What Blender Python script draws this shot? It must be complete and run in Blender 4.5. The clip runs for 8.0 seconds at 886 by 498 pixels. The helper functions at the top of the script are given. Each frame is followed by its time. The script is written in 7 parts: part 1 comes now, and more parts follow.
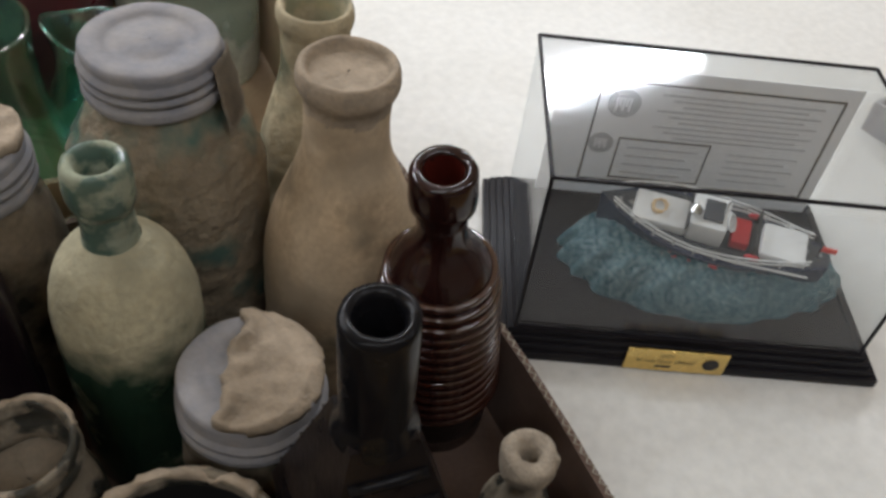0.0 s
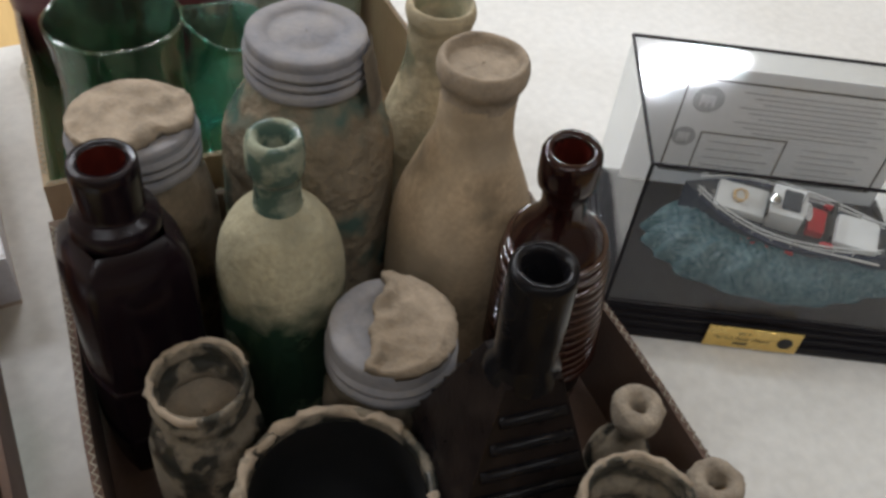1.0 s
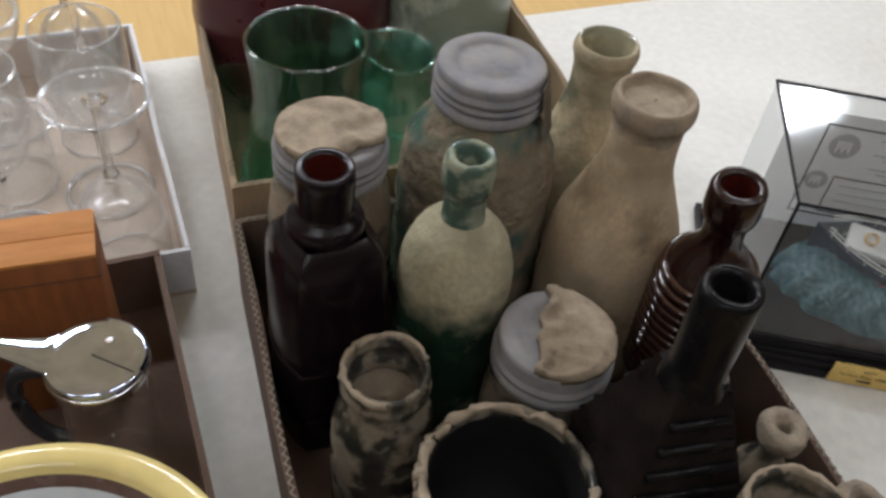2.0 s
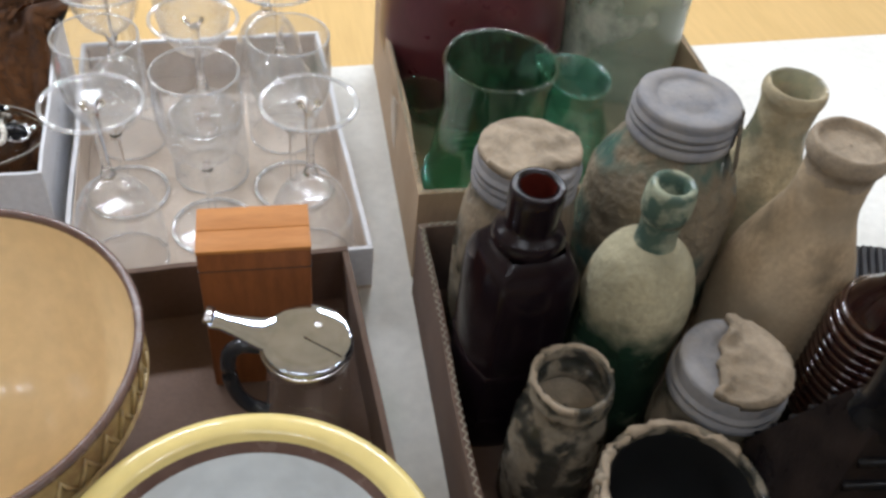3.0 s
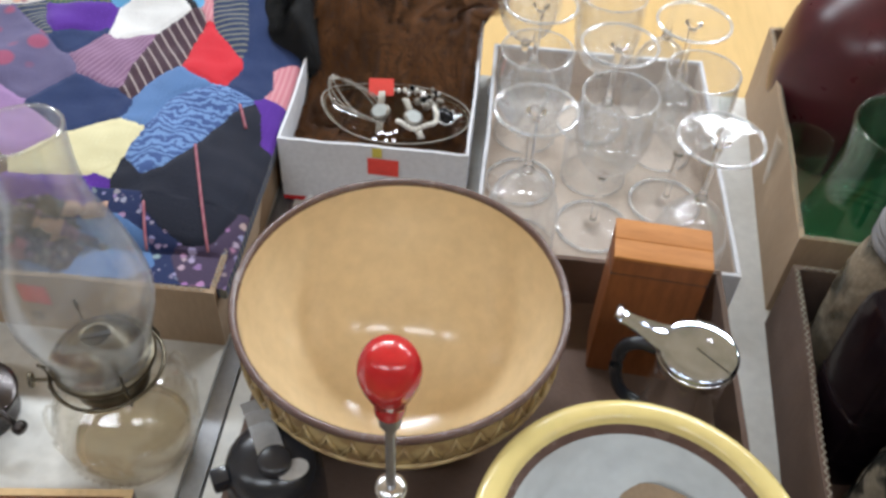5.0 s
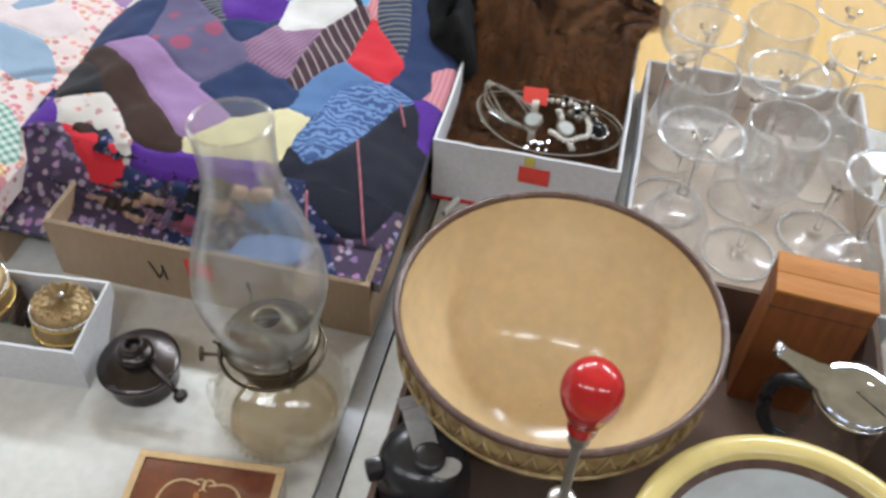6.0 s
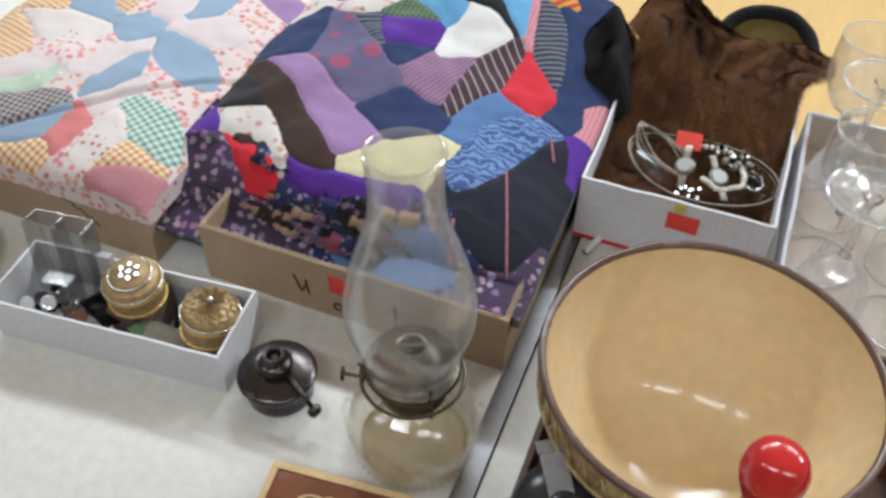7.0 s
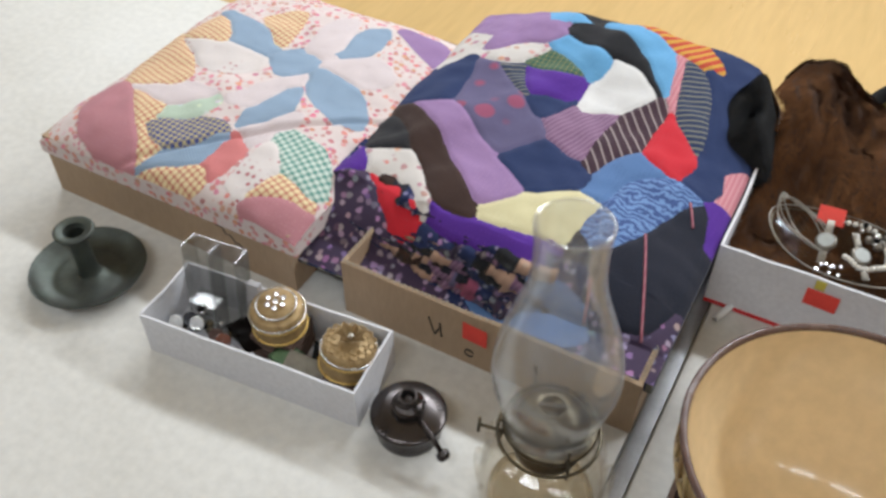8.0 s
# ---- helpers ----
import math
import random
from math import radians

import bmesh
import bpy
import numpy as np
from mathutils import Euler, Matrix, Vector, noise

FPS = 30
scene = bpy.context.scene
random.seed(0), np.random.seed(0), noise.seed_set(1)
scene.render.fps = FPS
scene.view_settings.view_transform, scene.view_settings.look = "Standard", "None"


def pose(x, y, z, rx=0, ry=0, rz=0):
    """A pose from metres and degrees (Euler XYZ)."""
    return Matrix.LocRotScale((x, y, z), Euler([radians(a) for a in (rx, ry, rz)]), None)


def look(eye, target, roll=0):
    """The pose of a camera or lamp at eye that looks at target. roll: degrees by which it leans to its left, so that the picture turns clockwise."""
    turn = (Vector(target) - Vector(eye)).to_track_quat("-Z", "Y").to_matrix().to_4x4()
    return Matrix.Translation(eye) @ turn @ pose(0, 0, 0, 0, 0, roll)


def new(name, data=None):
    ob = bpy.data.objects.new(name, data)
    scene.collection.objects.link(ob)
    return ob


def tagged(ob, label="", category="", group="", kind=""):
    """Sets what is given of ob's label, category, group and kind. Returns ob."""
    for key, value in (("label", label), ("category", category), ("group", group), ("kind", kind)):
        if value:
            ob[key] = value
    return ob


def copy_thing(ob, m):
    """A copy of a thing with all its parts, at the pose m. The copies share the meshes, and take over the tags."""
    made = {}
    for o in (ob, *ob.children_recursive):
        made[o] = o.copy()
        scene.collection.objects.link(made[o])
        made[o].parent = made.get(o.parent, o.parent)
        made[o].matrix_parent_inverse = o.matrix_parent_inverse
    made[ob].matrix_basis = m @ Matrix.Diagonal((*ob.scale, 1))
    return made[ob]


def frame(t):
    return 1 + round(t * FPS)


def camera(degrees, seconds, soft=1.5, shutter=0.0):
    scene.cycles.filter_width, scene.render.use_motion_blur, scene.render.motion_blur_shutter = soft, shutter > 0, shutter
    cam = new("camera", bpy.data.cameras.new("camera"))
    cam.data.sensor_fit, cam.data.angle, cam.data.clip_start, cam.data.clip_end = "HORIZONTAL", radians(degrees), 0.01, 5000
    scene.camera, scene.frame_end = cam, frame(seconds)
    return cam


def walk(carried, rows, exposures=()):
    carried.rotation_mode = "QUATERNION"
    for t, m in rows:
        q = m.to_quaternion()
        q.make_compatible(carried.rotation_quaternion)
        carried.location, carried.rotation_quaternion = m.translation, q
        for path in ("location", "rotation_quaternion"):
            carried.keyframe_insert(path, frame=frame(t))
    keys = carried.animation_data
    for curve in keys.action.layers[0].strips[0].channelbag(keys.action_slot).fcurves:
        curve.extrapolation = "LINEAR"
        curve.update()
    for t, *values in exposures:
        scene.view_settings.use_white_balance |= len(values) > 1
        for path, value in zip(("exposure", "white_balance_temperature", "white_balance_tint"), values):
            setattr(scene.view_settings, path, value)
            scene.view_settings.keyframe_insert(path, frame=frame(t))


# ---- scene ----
cam = camera(53.47, 8.0, soft=3.0)
scene.cycles.transparent_max_bounces = 40
PATH = [
    (0, (-0.0000, -0.0000, 0.5333), (0.4051, 0.5715, -0.1803), 8.17),
    (0.5, (-0.0414, -0.0077, 0.5489), (0.3528, 0.5690, -0.1666), 8.27),
    (1, (-0.0773, -0.0192, 0.5597), (0.2986, 0.5671, -0.1580), 7.81),
    (1.5, (-0.1141, -0.0264, 0.5733), (0.2469, 0.5863, -0.1297), 7.89),
    (2, (-0.1583, -0.0283, 0.5844), (0.1582, 0.6076, -0.1194), 7.51),
    (2.2, (-0.1753, -0.0236, 0.5892), (0.1216, 0.6214, -0.1150), 7.71),
    (3.3, (-0.2589, -0.0401, 0.6170), (-0.0764, 0.6431, -0.0901), 6.34),
    (3.5, (-0.2738, -0.0466, 0.6264), (-0.1238, 0.6383, -0.0866), 6.03),
    (4, (-0.3108, -0.0553, 0.6532), (-0.2058, 0.6267, -0.0706), 5.66),
    (4.5, (-0.3454, -0.0690, 0.6680), (-0.3118, 0.6169, -0.0589), 4.27),
    (5, (-0.3789, -0.0791, 0.6798), (-0.4176, 0.6037, -0.0498), 3.17),
    (5.2, (-0.3902, -0.0821, 0.6820), (-0.4552, 0.6019, -0.0446), 2.61),
    (6.3, (-0.4537, -0.0907, 0.6969), (-0.6160, 0.5652, -0.0402), 2.40),
    (6.5, (-0.4602, -0.0897, 0.6942), (-0.6473, 0.5635, -0.0395), 2.09),
    (7, (-0.4816, -0.0881, 0.6984), (-0.7311, 0.5570, -0.0238), 0.74),
    (7.5, (-0.5063, -0.0955, 0.7071), (-0.8033, 0.5453, -0.0009), 0.17),
    (8, (-0.5355, -0.1055, 0.7296), (-0.8769, 0.5177, 0.0260), 0.25),
]
EXPOSURES = [
    (0, 0.13, 6450, 13), (1.0, 0.05, 6450, 13), (2.0, 0.00, 6400, 13), (3.5, 0.50, 6150, 11), (4.0, 0.47, 6150, 11),
    (4.5, 0.33, 6200, 10), (5.0, 0.39, 6200, 10), (6.5, 0.24, 6250, 9), (7.5, 0.22, 6250, 9), (8.0, 0.16, 6400, 10),
]
walk(cam, [(t, look(eye, target, roll)) for t, eye, target, roll in PATH], EXPOSURES)

# ---- light: a hall with rows of fluorescent fixtures under the ceiling ----
world = bpy.data.worlds.new("hall_air")
world.use_nodes = True
world.node_tree.nodes["Background"].inputs[0].default_value = (0.75, 0.8, 0.9, 1)
world.node_tree.nodes["Background"].inputs[1].default_value = 0.12
scene.world = world
FLOOR, CEIL = -0.74, 2.16
FIXTURES = [(x, 2.5) for x in (-2.75, -1.0, 0.75, 2.5)] + [(x, -0.95) for x in (-2.75, -1.0, 0.75, 2.5)]
for fx, fy in FIXTURES:
    lamp = bpy.data.lights.new("fluorescent_light", "AREA")
    lamp.shape, lamp.size, lamp.size_y = "RECTANGLE", 1.15, 0.2
    lamp.energy, lamp.color = (50.0 if fy > 0 else 11.0), (0.885, 0.945, 1.0)
    new("fluorescent_light", lamp).matrix_world = pose(fx, fy, CEIL - 0.075, 0, 0, 0)


# ---- materials ----
def ramp(nt, fac, stops):
    node = nt.nodes.new("ShaderNodeValToRGB")
    node.color_ramp.elements.remove(node.color_ramp.elements[1])
    for n, (at, c) in enumerate(stops):
        e = node.color_ramp.elements[0] if n == 0 else node.color_ramp.elements.new(at)
        e.position, e.color = at, (*c, 1) if len(c) == 3 else c
    nt.links.new(fac, node.inputs[0])
    return node.outputs[0]


def tex(nt, kind, scale, detail=4.0, stretch=(1, 1, 1), turn=0.0):
    at = nt.nodes.new("ShaderNodeTexCoord")
    move = nt.nodes.new("ShaderNodeMapping")
    move.inputs["Scale"].default_value = stretch
    move.inputs["Rotation"].default_value = (0, 0, radians(turn))
    nt.links.new(at.outputs["Object"], move.inputs[0])
    t = nt.nodes.new(kind)
    t.inputs["Scale"].default_value = scale
    if kind == "ShaderNodeTexNoise":
        t.inputs["Detail"].default_value = detail
    nt.links.new(move.outputs[0], t.inputs["Vector"])
    return t


def mix(nt, fac, a, b, how="MIX"):
    m = nt.nodes.new("ShaderNodeMix")
    m.data_type, m.blend_type = "RGBA", how
    for sock, val in ((m.inputs[0], fac), (m.inputs[6], a), (m.inputs[7], b)):
        if isinstance(val, (int, float)):
            sock.default_value = val
        elif isinstance(val, tuple):
            sock.default_value = (*val, 1)
        else:
            nt.links.new(val, sock)
    return m.outputs[2]


def blank(name):
    m = bpy.data.materials.new(name)
    m.use_nodes = True
    return m, m.node_tree, m.node_tree.nodes["Principled BSDF"]


def put(bsdf, **values):
    for key, v in values.items():
        bsdf.inputs[key.replace("_", " ")].default_value = v


def relief(nt, bsdf, height, strength, distance=0.001):
    b = nt.nodes.new("ShaderNodeBump")
    b.inputs["Strength"].default_value, b.inputs["Distance"].default_value = strength, distance
    nt.links.new(height, b.inputs["Height"])
    nt.links.new(b.outputs[0], bsdf.inputs["Normal"])


def surface(name, base, other=None, scale=18, fine=220, rough=0.5, metal=0.0, bump=0.15, spread=0.35, coat=0.0, trans=0.0, ior=1.5, stretch=(1, 1, 1), sheen=0.0):
    """Base colour worked over by stains (scale) and grain (fine), both per metre."""
    m, nt, b = blank(name)
    other = other or tuple(c * 0.72 for c in base)
    big, small = tex(nt, "ShaderNodeTexNoise", scale, 5, stretch), tex(nt, "ShaderNodeTexNoise", fine, 3, stretch)
    col = mix(nt, ramp(nt, big.outputs[0], [(0.5 - spread / 2, (0, 0, 0)), (0.5 + spread / 2, (1, 1, 1))]), base, other)
    col = mix(nt, 0.3, col, ramp(nt, small.outputs[0], [(0.3, tuple(c * 0.78 for c in base)), (0.7, tuple(min(1, c * 1.15) for c in base))]))
    nt.links.new(col, b.inputs["Base Color"])
    r = nt.nodes.new("ShaderNodeMapRange")
    r.inputs[3].default_value, r.inputs[4].default_value = max(0.02, rough - 0.12), min(1, rough + 0.12)
    nt.links.new(big.outputs[0], r.inputs[0])
    nt.links.new(r.outputs[0], b.inputs["Roughness"])
    put(b, Metallic=metal, IOR=ior, Coat_Weight=coat, Transmission_Weight=trans, Sheen_Weight=sheen)
    relief(nt, b, small.outputs[0], bump)
    return m


def glass(name, tint, rough=0.03, trans=1.0):
    m, nt, b = blank(name)
    put(b, Base_Color=(*tint, 1), Roughness=rough, Transmission_Weight=trans, IOR=1.47)
    n = tex(nt, "ShaderNodeTexNoise", 30)
    relief(nt, b, n.outputs[0], 0.08)
    return m


def thin(name, tint, shine=0.75, rough=0.02, low=0.08, high=0.8, power=3.0, film=0.0):
    """Thin-walled glass: light goes straight through, tinted; the gloss grows towards the edges; film: share painted
    pale for a hazy veil of reflections.
    """
    m, nt, b = blank(name)
    nt.nodes.remove(b)
    see, gloss, both = nt.nodes.new("ShaderNodeBsdfTransparent"), nt.nodes.new("ShaderNodeBsdfGlossy"), nt.nodes.new("ShaderNodeMixShader")
    see.inputs[0].default_value = (*tint, 1)
    gloss.inputs["Roughness"].default_value = rough
    gloss.inputs["Color"].default_value = (shine, shine, shine, 1)
    lw = nt.nodes.new("ShaderNodeLayerWeight")
    lw.inputs[0].default_value = 0.5
    curve = nt.nodes.new("ShaderNodeMath")
    curve.operation = "POWER"
    nt.links.new(lw.outputs["Facing"], curve.inputs[0])
    curve.inputs[1].default_value = power
    fres = nt.nodes.new("ShaderNodeMapRange")
    fres.inputs[3].default_value, fres.inputs[4].default_value = low, high
    nt.links.new(curve.outputs[0], fres.inputs[0])
    n = tex(nt, "ShaderNodeTexNoise", 40, 2)
    bump = nt.nodes.new("ShaderNodeBump")
    bump.inputs["Strength"].default_value, bump.inputs["Distance"].default_value = 0.12, 0.001
    nt.links.new(n.outputs[0], bump.inputs["Height"])
    nt.links.new(bump.outputs[0], gloss.inputs["Normal"])
    nt.links.new(fres.outputs[0], both.inputs[0])
    nt.links.new(see.outputs[0], both.inputs[1])
    nt.links.new(gloss.outputs[0], both.inputs[2])
    last = both
    if film:
        # White diffuse share paints the pale veil of reflections into the glass.
        dust_haze, last = nt.nodes.new("ShaderNodeBsdfDiffuse"), nt.nodes.new("ShaderNodeMixShader")
        dust_haze.inputs[0].default_value = (0.78, 0.80, 0.82, 1)
        haze_noise = tex(nt, "ShaderNodeTexNoise", 28, 5)
        nt.links.new(ramp(nt, haze_noise.outputs[0], [(0.3, (film * 0.4,) * 3), (0.7, (film * 1.6,) * 3)]), last.inputs[0])
        nt.links.new(both.outputs[0], last.inputs[1])
        nt.links.new(dust_haze.outputs[0], last.inputs[2])
    nt.links.new(last.outputs[0], nt.nodes["Material Output"].inputs[0])
    return m


def dusty(name, tint, dust_haze, cover=0.5, trans=0.6, scale=30, line=None, lump=0.004, soft=0.06):
    """Old glass under a crust of dried mud. cover: share under the crust; line: height in metres above which the crust lies thick."""
    m, nt, b = blank(name)
    put(b, Base_Color=(*tint, 1), Roughness=0.18, Transmission_Weight=trans, IOR=1.45)
    crust = nt.nodes.new("ShaderNodeBsdfPrincipled")
    crust.inputs["Roughness"].default_value = 0.92
    big, small = tex(nt, "ShaderNodeTexNoise", scale, 8), tex(nt, "ShaderNodeTexNoise", 260, 4)
    blotch = tex(nt, "ShaderNodeTexNoise", 17, 6)
    grain = ramp(nt, small.outputs[0], [(0.3, tuple(c * 0.82 for c in dust_haze)), (0.7, tuple(min(1, c * 1.1) for c in dust_haze))])
    nt.links.new(mix(nt, ramp(nt, blotch.outputs[0], [(0.36, (0, 0, 0)), (0.66, (1, 1, 1))]), grain, tuple(c * k for c, k in zip(dust_haze, (0.62, 0.64, 0.66)))), crust.inputs["Base Color"])
    lumps = tex(nt, "ShaderNodeTexNoise", 95, 6)
    relief(nt, crust, lumps.outputs[0], 0.8, lump)
    fac = big.outputs[0]
    if line is not None:
        at = nt.nodes.new("ShaderNodeTexCoord")
        sep = nt.nodes.new("ShaderNodeSeparateXYZ")
        nt.links.new(at.outputs["Object"], sep.inputs[0])
        r = nt.nodes.new("ShaderNodeMapRange")
        r.inputs[1].default_value, r.inputs[2].default_value, r.inputs[3].default_value, r.inputs[4].default_value = line - 0.035, line + 0.03, -0.32, 0.40
        nt.links.new(sep.outputs[2], r.inputs[0])
        add = nt.nodes.new("ShaderNodeMath")
        nt.links.new(fac, add.inputs[0])
        nt.links.new(r.outputs[0], add.inputs[1])
        fac = add.outputs[0]
    mask = ramp(nt, fac, [(0.62 - cover * 0.3 - soft, (0, 0, 0)), (0.62 - cover * 0.3 + soft, (1, 1, 1))]) if cover < 1 else None
    two = nt.nodes.new("ShaderNodeMixShader")
    if mask is None:
        two.inputs[0].default_value = 1.0
    else:
        nt.links.new(mask, two.inputs[0])
    nt.links.new(b.outputs[0], two.inputs[1])
    nt.links.new(crust.outputs[0], two.inputs[2])
    nt.links.new(two.outputs[0], nt.nodes["Material Output"].inputs[0])
    return m


def print_cloth(name, ground, spots, kind="floral", scale=90, ink=0.45, turn=0.0):
    """Woven cotton: a ground with small flowers, dots, checks or stripes, and the weave as relief."""
    m, nt, b = blank(name)
    if kind in ("floral", "dots"):
        v = tex(nt, "ShaderNodeTexVoronoi", scale, turn=turn)
        v.inputs["Randomness"].default_value = 1.0 if kind == "floral" else 0.25
        wob = tex(nt, "ShaderNodeTexNoise", scale * 2.3, 2)
        f = nt.nodes.new("ShaderNodeMath")
        f.operation = "MULTIPLY_ADD"
        nt.links.new(wob.outputs[0], f.inputs[0])
        f.inputs[1].default_value = 0.5 if kind == "floral" else 0.05
        nt.links.new(v.outputs["Distance"], f.inputs[2])
        mask = ramp(nt, f.outputs[0], [(ink, (1, 1, 1)), (ink + 0.1, (0, 0, 0))])
        tone = mix(nt, 0.6, v.outputs["Color"], spots, "COLOR") if kind == "floral" else spots
        if kind == "floral":
            tone = mix(nt, 0.55, tone, spots)
        col = mix(nt, mask, ground, tone)
    elif kind == "stripe":
        w = tex(nt, "ShaderNodeTexWave", scale, turn=turn)
        col = mix(nt, ramp(nt, w.outputs[1], [(ink, (0, 0, 0)), (ink + 0.12, (1, 1, 1))]), ground, spots)
    elif kind == "wave":
        w = tex(nt, "ShaderNodeTexWave", scale, turn=turn)
        w.inputs["Distortion"].default_value, w.inputs["Detail Scale"].default_value = 14, 1.6
        col = mix(nt, ramp(nt, w.outputs[1], [(ink, (0, 0, 0)), (ink + 0.15, (1, 1, 1))]), ground, spots)
    else:
        w1, w2 = tex(nt, "ShaderNodeTexWave", scale, turn=turn), tex(nt, "ShaderNodeTexWave", scale, turn=turn + 90)
        a = ramp(nt, w1.outputs[1], [(ink, (0, 0, 0)), (ink + 0.1, (1, 1, 1))])
        c = ramp(nt, w2.outputs[1], [(ink, (0, 0, 0)), (ink + 0.1, (1, 1, 1))])
        col = mix(nt, mix(nt, 0.5, a, c), ground, spots)
    soil = tex(nt, "ShaderNodeTexNoise", 14, 4)
    col = mix(nt, 0.18, col, ramp(nt, soil.outputs[0], [(0.3, tuple(x * 0.6 for x in ground)), (0.7, ground)]))
    nt.links.new(col, b.inputs["Base Color"])
    put(b, Roughness=0.95, Sheen_Weight=0.06)
    weave = tex(nt, "ShaderNodeTexNoise", 500, 2)
    relief(nt, b, weave.outputs[0], 0.5)
    return m


TABLE_TOP = surface("table_plastic", (0.70, 0.69, 0.655), (0.56, 0.54, 0.49), scale=6, fine=90, rough=0.45, bump=0.03, spread=0.6)
CARD = surface("brown_cardboard", (0.41, 0.295, 0.195), (0.35, 0.245, 0.155), scale=12, fine=300, rough=0.9, bump=0.3, stretch=(1, 1, 0.25))
# Brown card with the shade inside the front cartons put into its colour.
SHADED_CARD = surface("dark_cardboard", (0.155, 0.098, 0.074), (0.10, 0.064, 0.048), scale=12, fine=300, rough=0.9, bump=0.3)
WHITE_CARD = surface("white_card", (0.70, 0.70, 0.73), (0.62, 0.61, 0.63), scale=9, fine=200, rough=0.75, bump=0.1)
TRAY_CARD = surface("pale_worn_card", (0.60, 0.505, 0.425), (0.50, 0.41, 0.335), scale=14, fine=260, rough=0.85, bump=0.15)
GREY_CARD = surface("grey_card", (0.42, 0.41, 0.42), scale=14, rough=0.8)
FLOOR_WOOD = surface("varnished_floor", (0.56, 0.38, 0.17), (0.48, 0.32, 0.13), scale=3, fine=50, rough=0.3, bump=0.05, stretch=(1, 0.12, 1))
WALL_PAINT = surface("wall_paint", (0.80, 0.79, 0.77), scale=2, rough=0.8, bump=0.05)
CEILING_TILE = surface("ceiling_tile", (0.86, 0.87, 0.88), scale=3, rough=0.9)
WHITE_METAL = surface("white_enamel", (0.78, 0.78, 0.76), rough=0.4, bump=0.02)
STEEL = surface("grey_steel", (0.32, 0.32, 0.33), scale=25, rough=0.42, metal=0.8, bump=0.05)
CHROME = surface("chrome", (0.82, 0.82, 0.84), (0.7, 0.7, 0.72), scale=30, rough=0.2, metal=1.0, bump=0.03)
BRASS_OLD = surface("tarnished_brass", (0.17, 0.145, 0.10), (0.07, 0.06, 0.045), scale=60, rough=0.36, metal=0.9, bump=0.1)
PEWTER = surface("dark_pewter", (0.085, 0.074, 0.072), (0.035, 0.03, 0.03), scale=50, rough=0.24, metal=0.85, bump=0.08)
BRONZE = surface("green_bronze", (0.085, 0.10, 0.085), (0.045, 0.045, 0.042), scale=35, rough=0.48, metal=0.6, bump=0.2)
# Zinc, mud and clear-jar tones include some shade of the bottle carton.
ZINC = surface("oxidised_zinc", (0.19, 0.19, 0.21), (0.33, 0.305, 0.285), scale=45, fine=300, rough=0.8, bump=0.35)
CRUST = surface("dried_mud", (0.26, 0.21, 0.15), (0.16, 0.13, 0.095), scale=70, fine=420, rough=0.95, bump=0.9)
PALE_CRUST = surface("pale_lime_crust", (0.36, 0.285, 0.205), (0.18, 0.142, 0.10), scale=60, fine=380, rough=0.95, bump=0.8)
DULL_CRUST = surface("dull_mud_lumps", (0.30, 0.245, 0.18), (0.15, 0.12, 0.09), scale=110, fine=500, rough=0.95, bump=1.0)
CLEAR = thin("clear_glass", (0.98, 0.985, 0.98), 1.0, 0.02, 0.06, 0.6, 3.5)
GOBLET_GLASS = thin("goblet_glass", (0.992, 0.995, 0.997), 1.0, 0.05, 0.05, 0.7, 2.4, 0.05)
FAINT_GLASS = thin("faint_clear_glass", (0.96, 0.965, 0.96), 0.7, 0.03, 0.02, 0.22, 3.0)
FOOT_GLASS = thin("goblet_foot_glass", (0.985, 0.99, 0.995), 1.0, 0.05, 0.012, 0.13, 2.2, 0.05)
# The strong pale film paints a bright highlight along goblet rims and feet.
RIM_GLASS = thin("goblet_rim_glass", (0.97, 0.98, 0.99), 1.0, 0.08, 0.15, 0.7, 2.0, 0.22)
SOLID_GLASS = glass("solid_clear_glass", (0.98, 0.985, 0.985), 0.03)
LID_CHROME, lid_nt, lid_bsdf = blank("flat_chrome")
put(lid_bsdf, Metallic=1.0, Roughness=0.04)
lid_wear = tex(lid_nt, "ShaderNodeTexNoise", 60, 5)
# Blue in the metal's colour offsets the yellowish ceiling mirrored in the lid.
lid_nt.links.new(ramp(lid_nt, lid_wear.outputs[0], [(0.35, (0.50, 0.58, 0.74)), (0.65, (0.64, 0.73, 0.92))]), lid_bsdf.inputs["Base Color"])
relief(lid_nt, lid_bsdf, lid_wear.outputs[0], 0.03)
ALUMINIUM = surface("dull_aluminium", (0.66, 0.66, 0.67), (0.52, 0.52, 0.53), scale=60, rough=0.4, metal=0.4, bump=0.08)
CHIMNEY_GLASS = thin("filmed_chimney_glass", (0.97, 0.975, 0.98), 0.9, 0.12, 0.05, 0.50, 2.4, 0.07)
LAMP_GLASS = thin("lamp_oil_glass", (0.975, 0.965, 0.94), 1.0, 0.05, 0.06, 0.6, 3.0, 0.03)
OIL = surface("old_lamp_oil", (0.80, 0.66, 0.44), scale=20, rough=0.15, trans=0.8, bump=0.0)
AMBER = surface("amber_brown_glass", (0.014, 0.0045, 0.004), (0.022, 0.007, 0.006), scale=30, rough=0.1, bump=0.03, ior=1.45)
AMBER_SHINE = surface("amber_ring_glass", (0.030, 0.009, 0.006), (0.04, 0.013, 0.009), scale=30, rough=0.12, bump=0.0, coat=1.0, ior=1.6)
# Opaque red that paints in the light seen through the bottle mouths.
AMBER_INSIDE = surface("red_amber_inside", (0.075, 0.011, 0.007), rough=0.3, bump=0.05)
